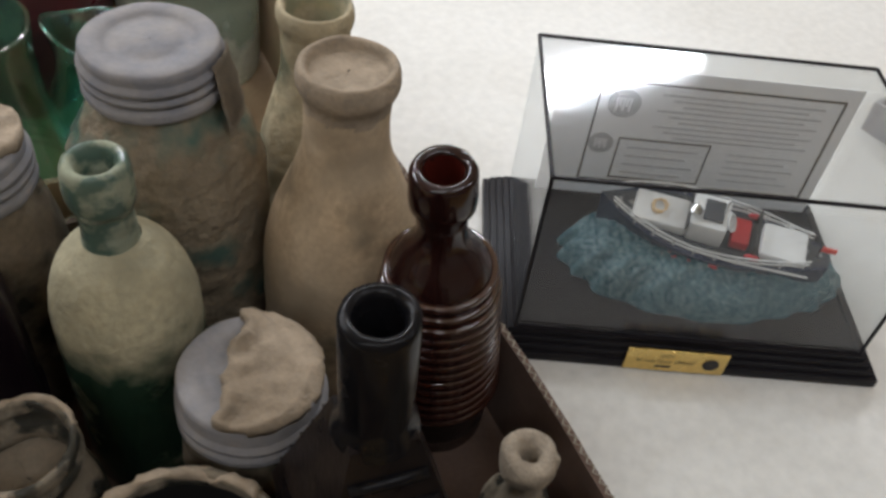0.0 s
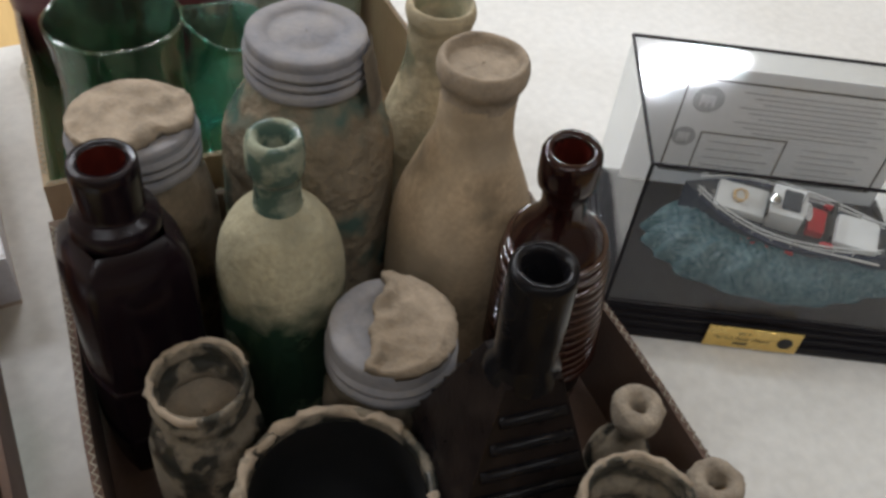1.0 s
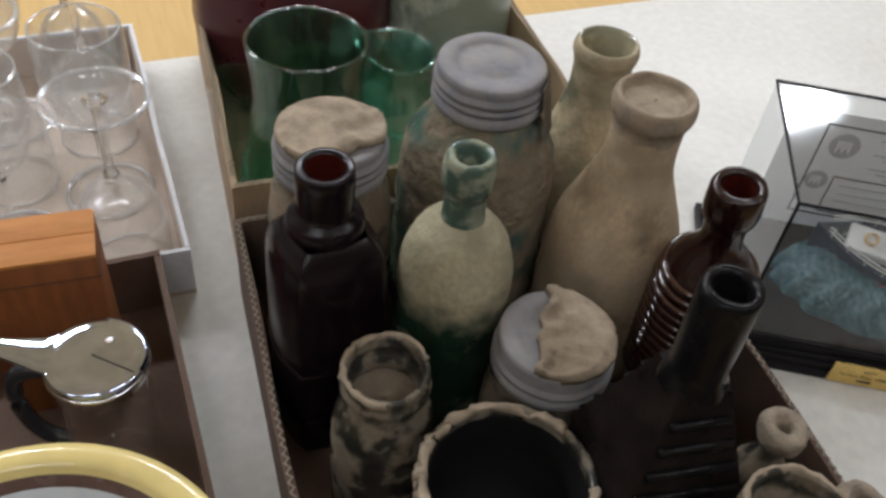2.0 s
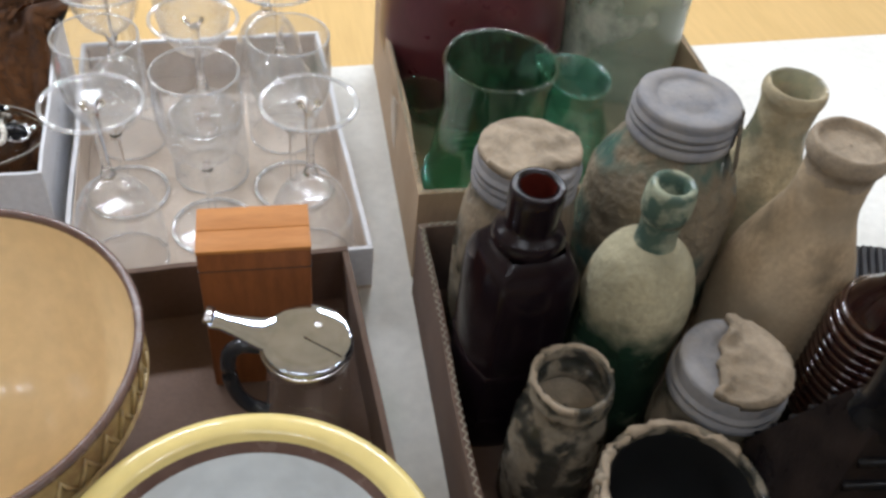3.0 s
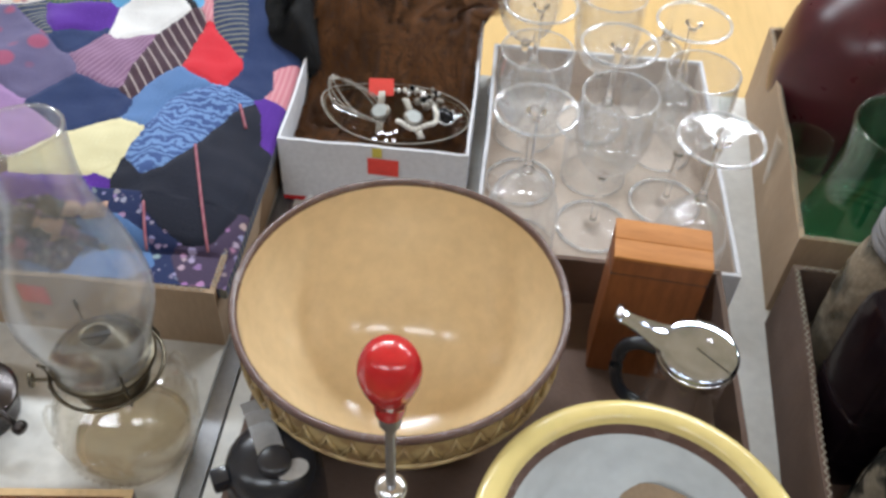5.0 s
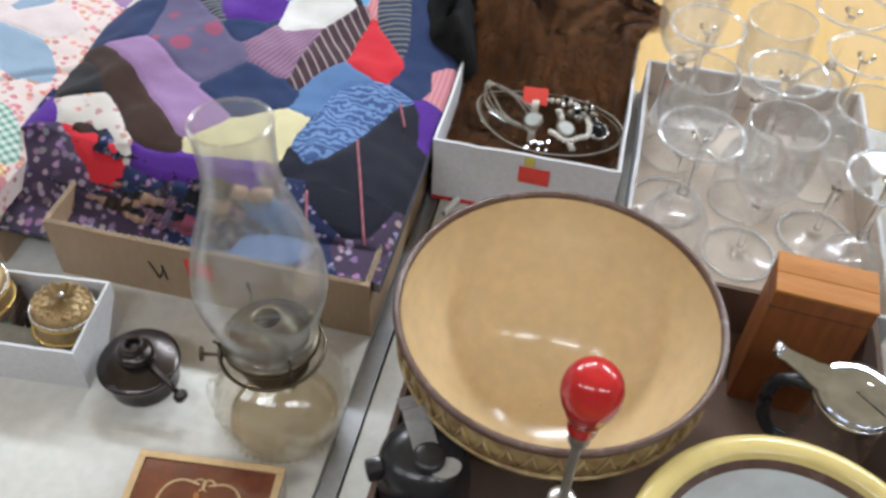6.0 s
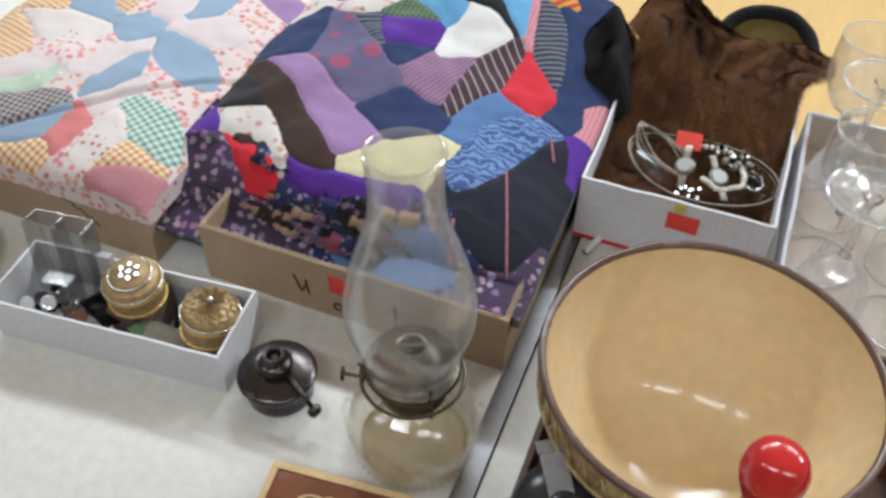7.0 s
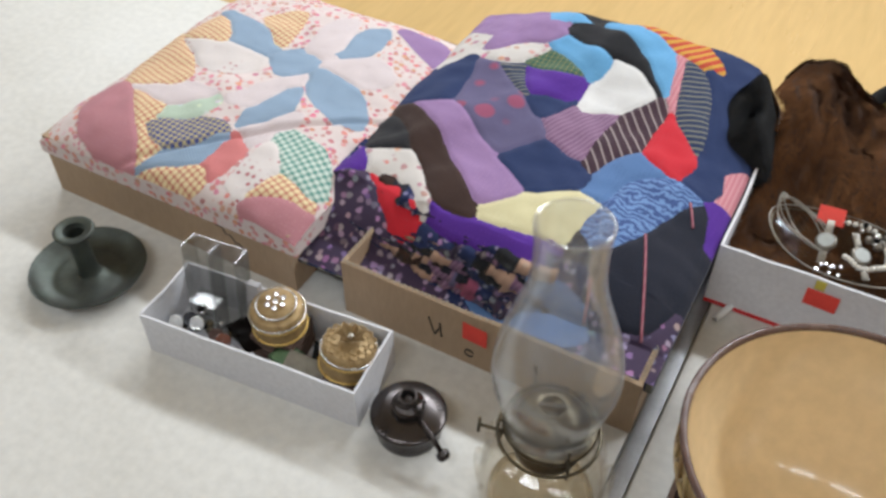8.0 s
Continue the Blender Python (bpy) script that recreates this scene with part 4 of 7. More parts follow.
stein((-0.199, 0.352, 0.006))


def wooden_box(at, rz):
    b = thing("wooden_box", pose(*at, 0, 0, rz), "small orange-brown wooden box with a fitted lid", "box")
    part("box_body", block(-0.04, 0.04, -0.0225, 0.0225, 0, 0.152), WOOD_SHADED, b, "darker brown sides", edge=0.0025)
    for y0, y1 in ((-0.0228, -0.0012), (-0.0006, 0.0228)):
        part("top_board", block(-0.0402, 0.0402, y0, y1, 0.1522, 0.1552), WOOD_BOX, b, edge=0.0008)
    part("lid_seam", block(-0.0403, 0.0403, -0.0228, 0.0228, 0.1345, 0.1351), INK, b)


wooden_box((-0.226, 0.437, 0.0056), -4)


def red_tool(at):
    b = thing("red_handled_tool", pose(*at), "kitchen tool with red wooden knob and steel stem", "kitchen tool")
    part("knob", lathe(smoothed([(0.0005, 0.0), (0.0075, 0.0), (0.0082, 0.006), (0.0086, 0.012), (0.0125, 0.022), (0.0155, 0.032), (0.0155, 0.040), (0.0120, 0.049), (0.006, 0.0525), (0.0004, 0.053)], 2), 48, at=(0, 0, 0.300)), RED_PAINT, b, "glossy red wooden knob", smooth=True)
    part("ferrule", lathe([(0.0050, 0.289), (0.0058, 0.291), (0.0062, 0.301), (0.004, 0.302)], 24), STEEL, b, smooth="sharp")
    part("stem", lathe([(0.0028, 0.222), (0.0028, 0.291)], 16), STEEL, b, smooth="sharp")
    part("washer", lathe(smoothed([(0.004, 0.218), (0.0085, 0.219), (0.0092, 0.222), (0.0088, 0.2255), (0.005, 0.2275), (0.0028, 0.2275)], 1), 32), CHROME, b, "bright chrome collar", smooth=True)
    part("tube", lathe([(0.0075, 0.0), (0.0075, 0.219)], 24), CHROME, b, smooth="sharp")
    part("foot", lathe(smoothed([(0.030, 0), (0.031, 0.004), (0.026, 0.008), (0.0076, 0.014)], 1), 40), STEEL, b, smooth=True)


red_tool((-0.414, 0.157, 0.006))


def clamp_device(at, rz):
    """A black bakelite canister with a sprung metal clip across its top."""
    b = thing("black_canister", pose(*at, 0, 0, rz), "black bakelite canister with a bent metal spring clip", "kitchen tool")
    part("body", lathe(smoothed([(0.034, 0), (0.037, 0.004), (0.037, 0.075), (0.034, 0.098), (0.022, 0.108), (0.0005, 0.111)], 2), 48), BLACK_PLASTIC, b, smooth=True)
    zig = [(0, 0.052, 0.098), (0, 0.044, 0.112), (0, 0.036, 0.109), (0, 0.030, 0.116), (0, 0.022, 0.113), (0, 0.010, 0.1155), (0, -0.004, 0.1125)]
    bm = bmesh.new()
    rows = [[bm.verts.new((x, p[1], p[2])) for x in (-0.0095, 0.0095)] for p in zig]
    for a, c in zip(rows, rows[1:]):
        bm.faces.new((a[0], a[1], c[1], c[0]))
    bmesh.ops.solidify(bm, geom=bm.faces[:], thickness=0.0012)
    part("clip", bm, ALUMINIUM, b, "dull bent steel clip", edge=0.0003)
    part("cap", lathe(smoothed([(0.012, 0.108), (0.0125, 0.114), (0.011, 0.117), (0.0005, 0.118)], 1), 32, at=(0, -0.012, 0)), BLACK_PLASTIC, b, smooth=True)
    part("label_plate", lathe([(0.0115, 0.0), (0.0115, 0.0012), (0.0004, 0.0014)], 28, at=(0.010, -0.022, 0.1095), squash=0.7), ALUMINIUM, b, "grey metal plate")
    part("lug", block(-0.045, -0.032, -0.006, 0.008, 0.085, 0.1), BLACK_PLASTIC, b, edge=0.003)


clamp_device((-0.513, 0.236, 0.006), 30)


# ---- goblets in the tray ----
def goblet_profile():
    wall = smoothed([(0.0036, 0.078), (0.012, 0.082), (0.028, 0.096), (0.037, 0.122), (0.0385, 0.145), (0.0365, 0.178)], 2)
    return wall


def goblet(m, label):
    g = thing("goblet", m, label, "glass", "goblets in the tray")
    wall = goblet_profile()
    inner = [(max(r - 0.0014, 0.0006), z + 0.0012 * (1 if n < 6 else 0)) for n, (r, z) in enumerate(wall)][::-1]
    part("bowl", lathe(wall + [(wall[-1][0] - 0.0007, 0.1785)] + inner, 48), GOBLET_GLASS, g, smooth=True)
    part("stem", lathe(smoothed([(0.0095, 0.0035), (0.0048, 0.008), (0.0034, 0.02), (0.0032, 0.06), (0.0042, 0.069), (0.0062, 0.073), (0.0042, 0.0775), (0.0036, 0.0795)], 1), 24), SOLID_GLASS, g, smooth=True)
    part("foot", lathe(smoothed([(0.0385, 0), (0.040, 0.0008), (0.0395, 0.0018), (0.02, 0.003), (0.0095, 0.004), (0.003, 0.0045)], 1), 48), FOOT_GLASS, g, smooth=True)
    part("foot_rim", curve_tube(ring_points(0.0385, 0.0019, 48), 0.0019, 8, True), RIM_GLASS, g, smooth=True)
    part("bowl_rim", curve_tube(ring_points(0.0360, 0.1782, 48), 0.0010, 6, True), RIM_GLASS, g, smooth=True)
    part("knop", ball(0.0064, (0, 0, 0.0755), n=14, squash=0.7), SOLID_GLASS, g, smooth=True)
    return g


up = goblet(pose(-0.258, 0.607, 0.0045), "clear glass goblet standing upright in the tray")
for x, y in ((-0.338, 0.668), (-0.258, 0.785), (-0.176, 0.655), (-0.345, 0.835)):
    copy_thing(up, pose(x, y, 0.0045, 0, 0, 40 * x))
for x, y, dz in ((-0.1705, 0.554, 0.0), (-0.337, 0.573, 0.0), (-0.2555, 0.691, 0.004), (-0.336, 0.755, 0.002), (-0.176, 0.745, 0.0), (-0.182, 0.83, 0.0)):
    g = copy_thing(up, pose(x, y, 0.1835, 180, 0, 30))
    g["label"] = "clear glass goblet standing upside down in the tray"


# ---- lifeboat model in its case ----
def display_case(m):
    c = thing("model_display_case", m, "glass-sided display case on a stepped black wooden base", "display case")
    W, D, H = 0.266, 0.165, 0.1755
    for k, (g, h, z0, z1) in enumerate(((0.021, 0.010, 0.0, 0.009), (0.016, 0.0075, 0.009, 0.016), (0.011, 0.005, 0.016, 0.022), (0.006, 0.0025, 0.022, 0.028))):
        bm = block(-g, W + g, -h, D + 2.2 * h, z0 + 0.0002, z1)
        part("base_step", bm, BLACK_WOOD, c, edge=0.0016)
    part("mat", block(0.004, W - 0.004, 0.004, D - 0.004, 0.028, 0.0295), BLACK_MAT, c, "dark charcoal mat")
    for nm, b in (("front_pane", (0, W, 0, 0.0018)), ("back_pane", (0, W, D - 0.0018, D)), ("side_pane", (0, 0.0018, 0.002, D - 0.002)), ("side_pane", (W - 0.0018, W, 0.002, D - 0.002))):
        part(nm, block(*b, 0.0282, H - 0.002), PANE, c)
    part("top_pane", block(0, W, 0, D, H - 0.0018, H), PANE, c)
    edges = [((0, 0, H), (W, 0, H)), ((W, 0, H), (W, D, H)), ((W, D, H), (0, D, H)), ((0, D, H), (0, 0, H))]
    edges += [((x, 0, 0.028), (x, 0, H)) for x in (0, W)] + [((0, 0, 0.0288), (W, 0, 0.0288)), ((0, 0, 0.0288), (0, D, 0.0288)), ((W, 0, 0.0288), (W, D, 0.0288))]
    for a, b in edges:
        part("edge_strip", curve_tube([a, b], 0.0015, 6), BLACK_WOOD, c)
    plq = part("plaque", block(0.086, 0.164, -0.0115, -0.0102, 0.002, 0.0262), GOLD_PLATE, c, "small engraved gold plaque", edge=0.0005)
    part("plaque_emblem", lathe([(0.0062, 0), (0.0062, 0.0005), (0.0002, 0.0005)], 28), INK, plq).matrix_basis = pose(0.152, -0.0116, 0.0138, 90, 0, 0)
    for text, x, z, size in (("USCG", 0.117, 0.0190, 0.0042), ('"36 Foot Motor Lifeboat"', 0.1165, 0.0122, 0.0046)):
        cu = bpy.data.curves.new("engraving", "FONT")
        cu.body, cu.size, cu.align_x = text, size, "CENTER"
        tmp = new("engraving_text", cu)
        me = bpy.data.meshes.new_from_object(tmp.evaluated_get(bpy.context.evaluated_depsgraph_get()))
        bpy.data.objects.remove(tmp)
        ob = new("engraved_words", me)
        me.materials.append(INK)
        ob.parent = plq
        ob.matrix_basis = pose(x, -0.01175, z, 90, 0, 0)
    part("engraved_bar", block(0.110, 0.122, -0.0118, -0.0115, 0.0068, 0.0088), INK, plq)
    return c


PANE = thin("case_glass", (0.955, 0.965, 0.97), 1.0, 0.07, 0.022, 0.36, 3.0, 0.010)
CASE = pose(0.298, 0.313, 0, 0, 0, -31)
display_case(CASE)


def certificate(m):
    """A framed-looking printed sheet leaning on the back pane."""
    c = thing("certificate", m, "printed certificate with a black border standing in the case", "certificate")
    part("sheet", block(0.022, 0.262, 0, 0.0008, 0.0298, 0.160), PAPER, c)
    def bar(x0, x1, z0, z1, mat=PAPER_INK):
        part("printed_line", block(x0, x1, -0.0006, 0.0, z0, z1), mat, c)
    for x0, x1, z0, z1 in ((0.055, 0.252, 0.1465, 0.1482), (0.055, 0.0566, 0.047, 0.1465), (0.2504, 0.252, 0.047, 0.1465), (0.055, 0.252, 0.0455, 0.047)):
        bar(x0, x1, z0, z1, INK)
    for x0, x1, z0, z1 in ((0.081, 0.159, 0.0918, 0.093), (0.1578, 0.159, 0.051, 0.0918), (0.081, 0.0822, 0.051, 0.0918), (0.081, 0.159, 0.0498, 0.051)):
        bar(x0, x1, z0, z1, INK)
    for k in range(4):
        bar(0.09, 0.15 - 0.008 * (k % 2), 0.083 - 0.009 * k, 0.0842 - 0.009 * k)
    for k in range(9):
        bar(0.105 + 0.01 * (k % 3), 0.238 - 0.012 * (k % 2), 0.138 - 0.0052 * k, 0.139 - 0.0052 * k)
    for k in range(5):
        bar(0.175, 0.235 - 0.01 * (k % 2), 0.085 - 0.007 * k, 0.086 - 0.007 * k)
    for x, z, r in ((0.077, 0.127, 0.0135), (0.067, 0.086, 0.0105)):
        seal = part("seal", lathe([(r, 0), (r, 0.0007), (r * 0.85, 0.0009), (r * 0.8, 0.0006), (0.0002, 0.0006)], 36), PAPER_INK, c, "round grey printed seal")
        seal.matrix_basis = pose(x, -0.0002, z, 90, 0, 0)
        for k in range(5):
            part("seal_mark", block(-r * 0.5 + k * r * 0.2, -r * 0.4 + k * r * 0.2, -r * 0.5 + 0.3 * r * (k % 2), r * 0.4, 0.0006, 0.0012), PAPER, seal)


certificate(CASE @ pose(0, 0.1565, 0))


def sea_and_boat(m):
    s = thing("model_lifeboat", m, "painted resin model of a lifeboat in a blue-green sea", "model boat")
    bm = bmesh.new()
    n, rows = 96, 12
    rings = []
    for j in range(rows + 1):
        q = j / rows
        ring = []
        for k in range(n):
            a = 2 * math.pi * k / n
            rx, ry = 0.116, 0.054
            edge = 1 + 0.05 * math.sin(3 * a + 0.6) + 0.03 * math.sin(13 * a) * math.sin(5 * a + 1) + 0.06 * noise.noise(Vector((math.cos(a) * 5, math.sin(a) * 5, 1)))
            x, y = rx * edge * q * math.cos(a), ry * edge * q * math.sin(a)
            h = 0.030 * (1 - q ** 5) + 0.006 * abs(noise.noise(Vector((x * 120, y * 120, 4)))) + 0.006 * noise.noise(Vector((x * 45, y * 45, 9)))
            if q == 1:
                h = 0
            ring.append(bm.verts.new((x, y, max(0, h))))
        rings.append(ring)
    for a, b in zip(rings[1:], rings[2:]):
        for k in range(n):
            bm.faces.new((a[k], a[(k + 1) % n], b[(k + 1) % n], b[k]))
    bm.faces.new(rings[1])
    for v in rings[0]:
        bm.verts.remove(v)
    bmesh.ops.subdivide_edges(bm, edges=bm.edges[:], cuts=1, use_grid_fill=True)
    for v in bm.verts:
        if v.co.z > 0.002:
            v.co.z += 0.006 * noise.noise(Vector((v.co.x * 210, v.co.y * 210, 2))) + 0.002
    part("sea", bm, SEA, s, "choppy painted blue-green sea", smooth=True)
    # hull: sections from stern to bow
    L = 0.165
    def sect(u):
        w = 0.024 * (math.sin(min(1, (u + 0.12) * 1.5) * math.pi / 2)) * (1 if u < 0.55 else max(0.02, 1 - ((u - 0.55) / 0.45) ** 2.0))
        top = 0.038 + 0.016 * max(0, u - 0.45) ** 1.3 / 0.46 + 0.004 * max(0, 0.15 - u) / 0.15
        return w, top
    def strip(z_of, inset, cap, name, mat, label=""):
        bm = bmesh.new()
        rows = []
        for i in range(25):
            u = i / 24
            w, top = sect(u)
            z0, z1 = z_of(top)
            rows.append([bm.verts.new(v) for v in ((u * L - L / 2, w * inset * 0.75 if name == "hull" else w * inset, z0), (u * L - L / 2, w * inset, z1), (u * L - L / 2, -w * inset, z1), (u * L - L / 2, -(w * inset * 0.75 if name == "hull" else w * inset), z0))])
        for a, b in zip(rows, rows[1:]):
            for i in range(4):
                bm.faces.new((a[i], b[i], b[(i + 1) % 4], a[(i + 1) % 4]))
        bm.faces.new(rows[0])
        bm.faces.new(rows[-1][::-1])
        return part(name, bm, mat, boat, label, edge=0.0008)
    boat = part("boat_keel", block(-L * 0.4, L * 0.4, -0.006, 0.006, 0.012, 0.02), HULL_BLUE, s)
    boat.matrix_basis = pose(0.002, 0.007, 0.014, 0, 0, 180 - 14) @ pose(0, 0, 0, -14, 2, 0) @ Matrix.Diagonal((1.08, 1.2, 0.78, 1))
    strip(lambda t: (0.012, t), 1.0, True, "hull", HULL_BLUE, "navy blue hull")
    strip(lambda t: (t, t + 0.0022), 1.03, True, "gunwale", HULL_BLUE, "dark rubbing strake")
    strip(lambda t: (t + 0.0021, t + 0.0028), 0.88, True, "deck", DECK_GREY, "grey deck")
    part("red_stripe", block(-0.01, 0.03, -0.0239, 0.0239, 0.029, 0.032), BOAT_RED, boat)
    part("fore_cabin", block(0.018, 0.058, -0.012, 0.012, 0.042, 0.056), DECK_WHITE, boat, "white fore cabin", edge=0.003)
    wheel = part("wheelhouse", block(-0.008, 0.018, -0.013, 0.013, 0.041, 0.071), DECK_WHITE, boat, "white wheelhouse", edge=0.003)
    for y in (-0.008, 0, 0.008):
        part("window", block(0.0178, 0.0185, y - 0.003, y + 0.003, 0.059, 0.067), INK, wheel)
    part("roof_hatch", block(-0.004, 0.010, -0.008, 0.008, 0.071, 0.0745), DECK_GREY, wheel, edge=0.001)
    part("red_locker", block(-0.026, -0.013, -0.010, 0.010, 0.041, 0.053), BOAT_RED, boat, "red locker", edge=0.002)
    part("aft_cover", block(-0.066, -0.034, -0.013, 0.013, 0.041, 0.052), DECK_WHITE, boat, "white aft cover", edge=0.004)
    part("black_frame", curve_tube([(-0.03, -0.014, 0.043), (-0.03, -0.014, 0.062), (-0.03, 0.014, 0.062), (-0.03, 0.014, 0.043)], 0.0011, 6), INK, boat)
    part("deck_line", curve_tube([(-0.07, 0.0175, 0.0425), (-0.02, 0.0205, 0.0425), (0.03, 0.0195, 0.0435), (0.062, 0.010, 0.047), (0.073, 0.0, 0.049), (0.062, -0.010, 0.047), (0.03, -0.0195, 0.0435), (-0.02, -0.0205, 0.0425), (-0.07, -0.0175, 0.0425)], 0.0009, 6), DECK_WHITE, boat, "white deck edging", smooth=True)
    part("searchlight", lathe([(0.0035, 0), (0.0042, 0.002), (0.0042, 0.006), (0.003, 0.0068), (0.0003, 0.007)], 20), SILVER, boat, "round silver searchlight", smooth="sharp").matrix_basis = pose(0.014, 0.004, 0.0735, 0, 40, 0)
    part("windscreen", block(0.0185, 0.0195, -0.0125, 0.0125, 0.0565, 0.0665), INK, boat, "dark windscreen", edge=0.0003)
    for x, y, mat in ((-0.030, 0.016, BOAT_RED), (-0.028, -0.016, BOAT_RED), (0.012, -0.0185, BOAT_RED)):
        part("life_ring", curve_tube(ring_points(0.0042, 0.0, 20), 0.0013, 6, True), mat, boat, "red life ring", smooth=True).matrix_basis = pose(x, y, 0.0475, 78, 0, 0)
    for x in (-0.075, -0.066, 0.060, 0.068):
        part("bollard", lathe([(0.0012, 0.0), (0.0012, 0.0045), (0.0019, 0.005), (0.0003, 0.0055)], 10, at=(x, 0.0, 0.042 + max(0, x) * 0.1)), STEEL, boat)
    part("cockpit_well", block(-0.0335, -0.0275, -0.012, 0.012, 0.0425, 0.0445), INK, boat)
    part("rope_coil", curve_tube([((0.005 + 0.0008 * math.sin(k)) * math.cos(k * 0.7), (0.005 + 0.0008 * math.sin(k)) * math.sin(k * 0.7), 0.058 + 0.0002 * k) for k in range(22)], 0.0007, 5), MAPLE, boat, "coil of tan rope").matrix_basis = pose(0.04, 0, -0.001)
    wheel_rim = part("steering_wheel", curve_tube(ring_points(0.0062, 0.0, 24), 0.0010, 6, True), DECK_WHITE, boat, "white steering wheel", smooth=True)
    wheel_rim.matrix_basis = pose(-0.0105, 0.002, 0.0665, 0, -62, 0)
    for k in range(3):
        a = math.pi * k / 3
        part("spoke", curve_tube([(-0.006 * math.cos(a), -0.006 * math.sin(a), 0), (0.006 * math.cos(a), 0.006 * math.sin(a), 0)], 0.0006, 5), DECK_WHITE, wheel_rim)
    part("mast", curve_tube([(-0.004, 0, 0.073), (-0.004, 0, 0.094)], 0.0009, 6), DECK_WHITE, boat)
    part("flag", block(-0.084, -0.074, -0.0004, 0.0004, 0.054, 0.061), ORANGE_TAG, boat, "red ensign")
    part("flagstaff", curve_tube([(-0.0735, 0, 0.04), (-0.0735, 0, 0.062)], 0.0006, 5), INK, boat)
    for side in (-1, 1):
        for z in (0.049, 0.055):
            pts = []
            for i in range(13):
                u = 0.08 + 0.86 * i / 12
                w, top = sect(u)
                pts.append((u * L - L / 2, side * w * 0.95, top + z - 0.04))
            part("rail", curve_tube(pts, 0.0006, 5), DECK_WHITE, boat)
        for i in range(10):
            u = 0.1 + 0.82 * i / 9
            w, top = sect(u)
            part("stanchion", curve_tube([(u * L - L / 2, side * w * 0.95, top), (u * L - L / 2, side * w * 0.95, top + 0.0155)], 0.0005, 5), DECK_WHITE, boat)


sea_and_boat(CASE @ pose(0.150, 0.074, 0.0296, 0, 0, -3))
open_box("grey_tray", pose(0.94, 0.315, 0, 0, 0, 6), 0.26, 0.2, 0.035, 0.004, GREY_CARD, "shallow grey cardboard tray lying on the table", "tray")


# ---- jewellery box ----
def fur_piece(m, w, d, h, label, skin, hair, count, spread=lambda u, v: u):
    """A heaped pelt over w by d, raised by h(u, v), with combed tufts of hair."""
    f = thing("fur_stole", m, label, "fur")
    bm = heap(w, d, h, 70, 90)
    for p in bm.verts:
        p.co.x = spread(p.co.x, p.co.y)
    part("pelt", bm, skin, f, smooth=True)
    rng = random.Random(5)
    verts, faces = [], []
    for k in range(count):
        u, v = rng.uniform(-w / 2, w / 2), rng.uniform(-d / 2, d / 2)
        z = h(u, v)
        flow = 2.6 * noise.noise(Vector((u * 9, v * 9, 1.5))) - 1.2
        ln = rng.uniform(0.006, 0.014)
        dx, dy = ln * math.cos(flow) * 0.85, ln * math.sin(flow) * 0.85
        px, py = -math.sin(flow) * 0.0005, math.cos(flow) * 0.0005
        tip = max(h(u + dx, v + dy), z - 0.01) + rng.uniform(0.001, 0.0045)
        n = len(verts)
        verts += [(spread(u - px, v), v - py, z - 0.001), (spread(u + px, v), v + py, z - 0.001), (spread(u + dx, v + dy), v + dy, tip)]
        faces.append((n, n + 1, n + 2))
    me = bpy.data.meshes.new("fur_hair")
    me.from_pydata(verts, [], faces)
    me.materials.append(hair)
    ob = new("fur_hair", me)
    ob.parent = f
    tagged(ob, kind="stuff")


def stole_height(u, v):
    """Low under the dish, a rolled fold standing up at the back on one side and a broad pelt beside it."""
    back = 1 / (1 + math.exp(-(v + 0.035) / 0.018))
    roll = 0.060 * math.exp(-((u + 0.062 - 0.12 * (v - 0.08)) / 0.048) ** 2) / (1 + math.exp(-(v - 0.02) / 0.018))
    pelt = 0.028 * math.exp(-((u - 0.06) / 0.075) ** 2 - ((v - 0.05) / 0.09) ** 2)
    valley = -0.004 * math.exp(-((u - 0.012) / 0.010) ** 2) * back
    edge = min(1.0, max(0.0, (0.0975 - abs(u)) / 0.014)) ** 0.5
    end = min(1.0, max(0.0, (0.163 - v) / 0.04)) ** 0.5
    soft = 0.008 * noise.noise(Vector((u * 24, v * 15, 6))) + 0.007 * noise.noise(Vector((u * 55, v * 30, 3))) + 0.0035 * noise.noise(Vector((u * 110, v * 70, 8)))
    return (0.040 + (0.050 * back + roll + pelt + valley + soft) * (0.45 + 0.55 * edge) + (0.022 * (1 - edge) if v > 0.02 else 0.0)) * (0.35 + 0.65 * end)


def stole_spread(u, v):
    """Behind the dish the stole swells out over the wall of the box."""
    q = min(1.0, max(0.0, (v - 0.03) / 0.06))
    return u * (1 + (0.34 if u > 0 else 0.20) * q * q * (3 - 2 * q))


def collar_height(u, v):
    q = max(0.0, 1 - (2 * abs(u) / 0.078) ** 2) * max(0.0, 1 - (2 * abs(v) / 0.15) ** 2.4)
    return 0.004 + 0.078 * q ** 0.5 + (0.030 * noise.noise(Vector((u * 34, v * 22, 3)))) * q


fur_piece(pose(-0.497, 0.787, 0.004), 0.186, 0.310, stole_height, "dark brown mink stole bundled up in the box", FUR, FUR_LIGHT, 60000, stole_spread)
fur_piece(pose(-0.628, 0.822, 0.055, 0, 0, 10), 0.078, 0.15, collar_height, "black fur collar slumped over the box edge", BLACK_CLOTH, BLACK_CLOTH, 8000)
b = thing("black_hat", pose(-0.452, 0.900, 0.088, 34, 0, 0), "black-brimmed hat with olive lining behind the fur", "hat")
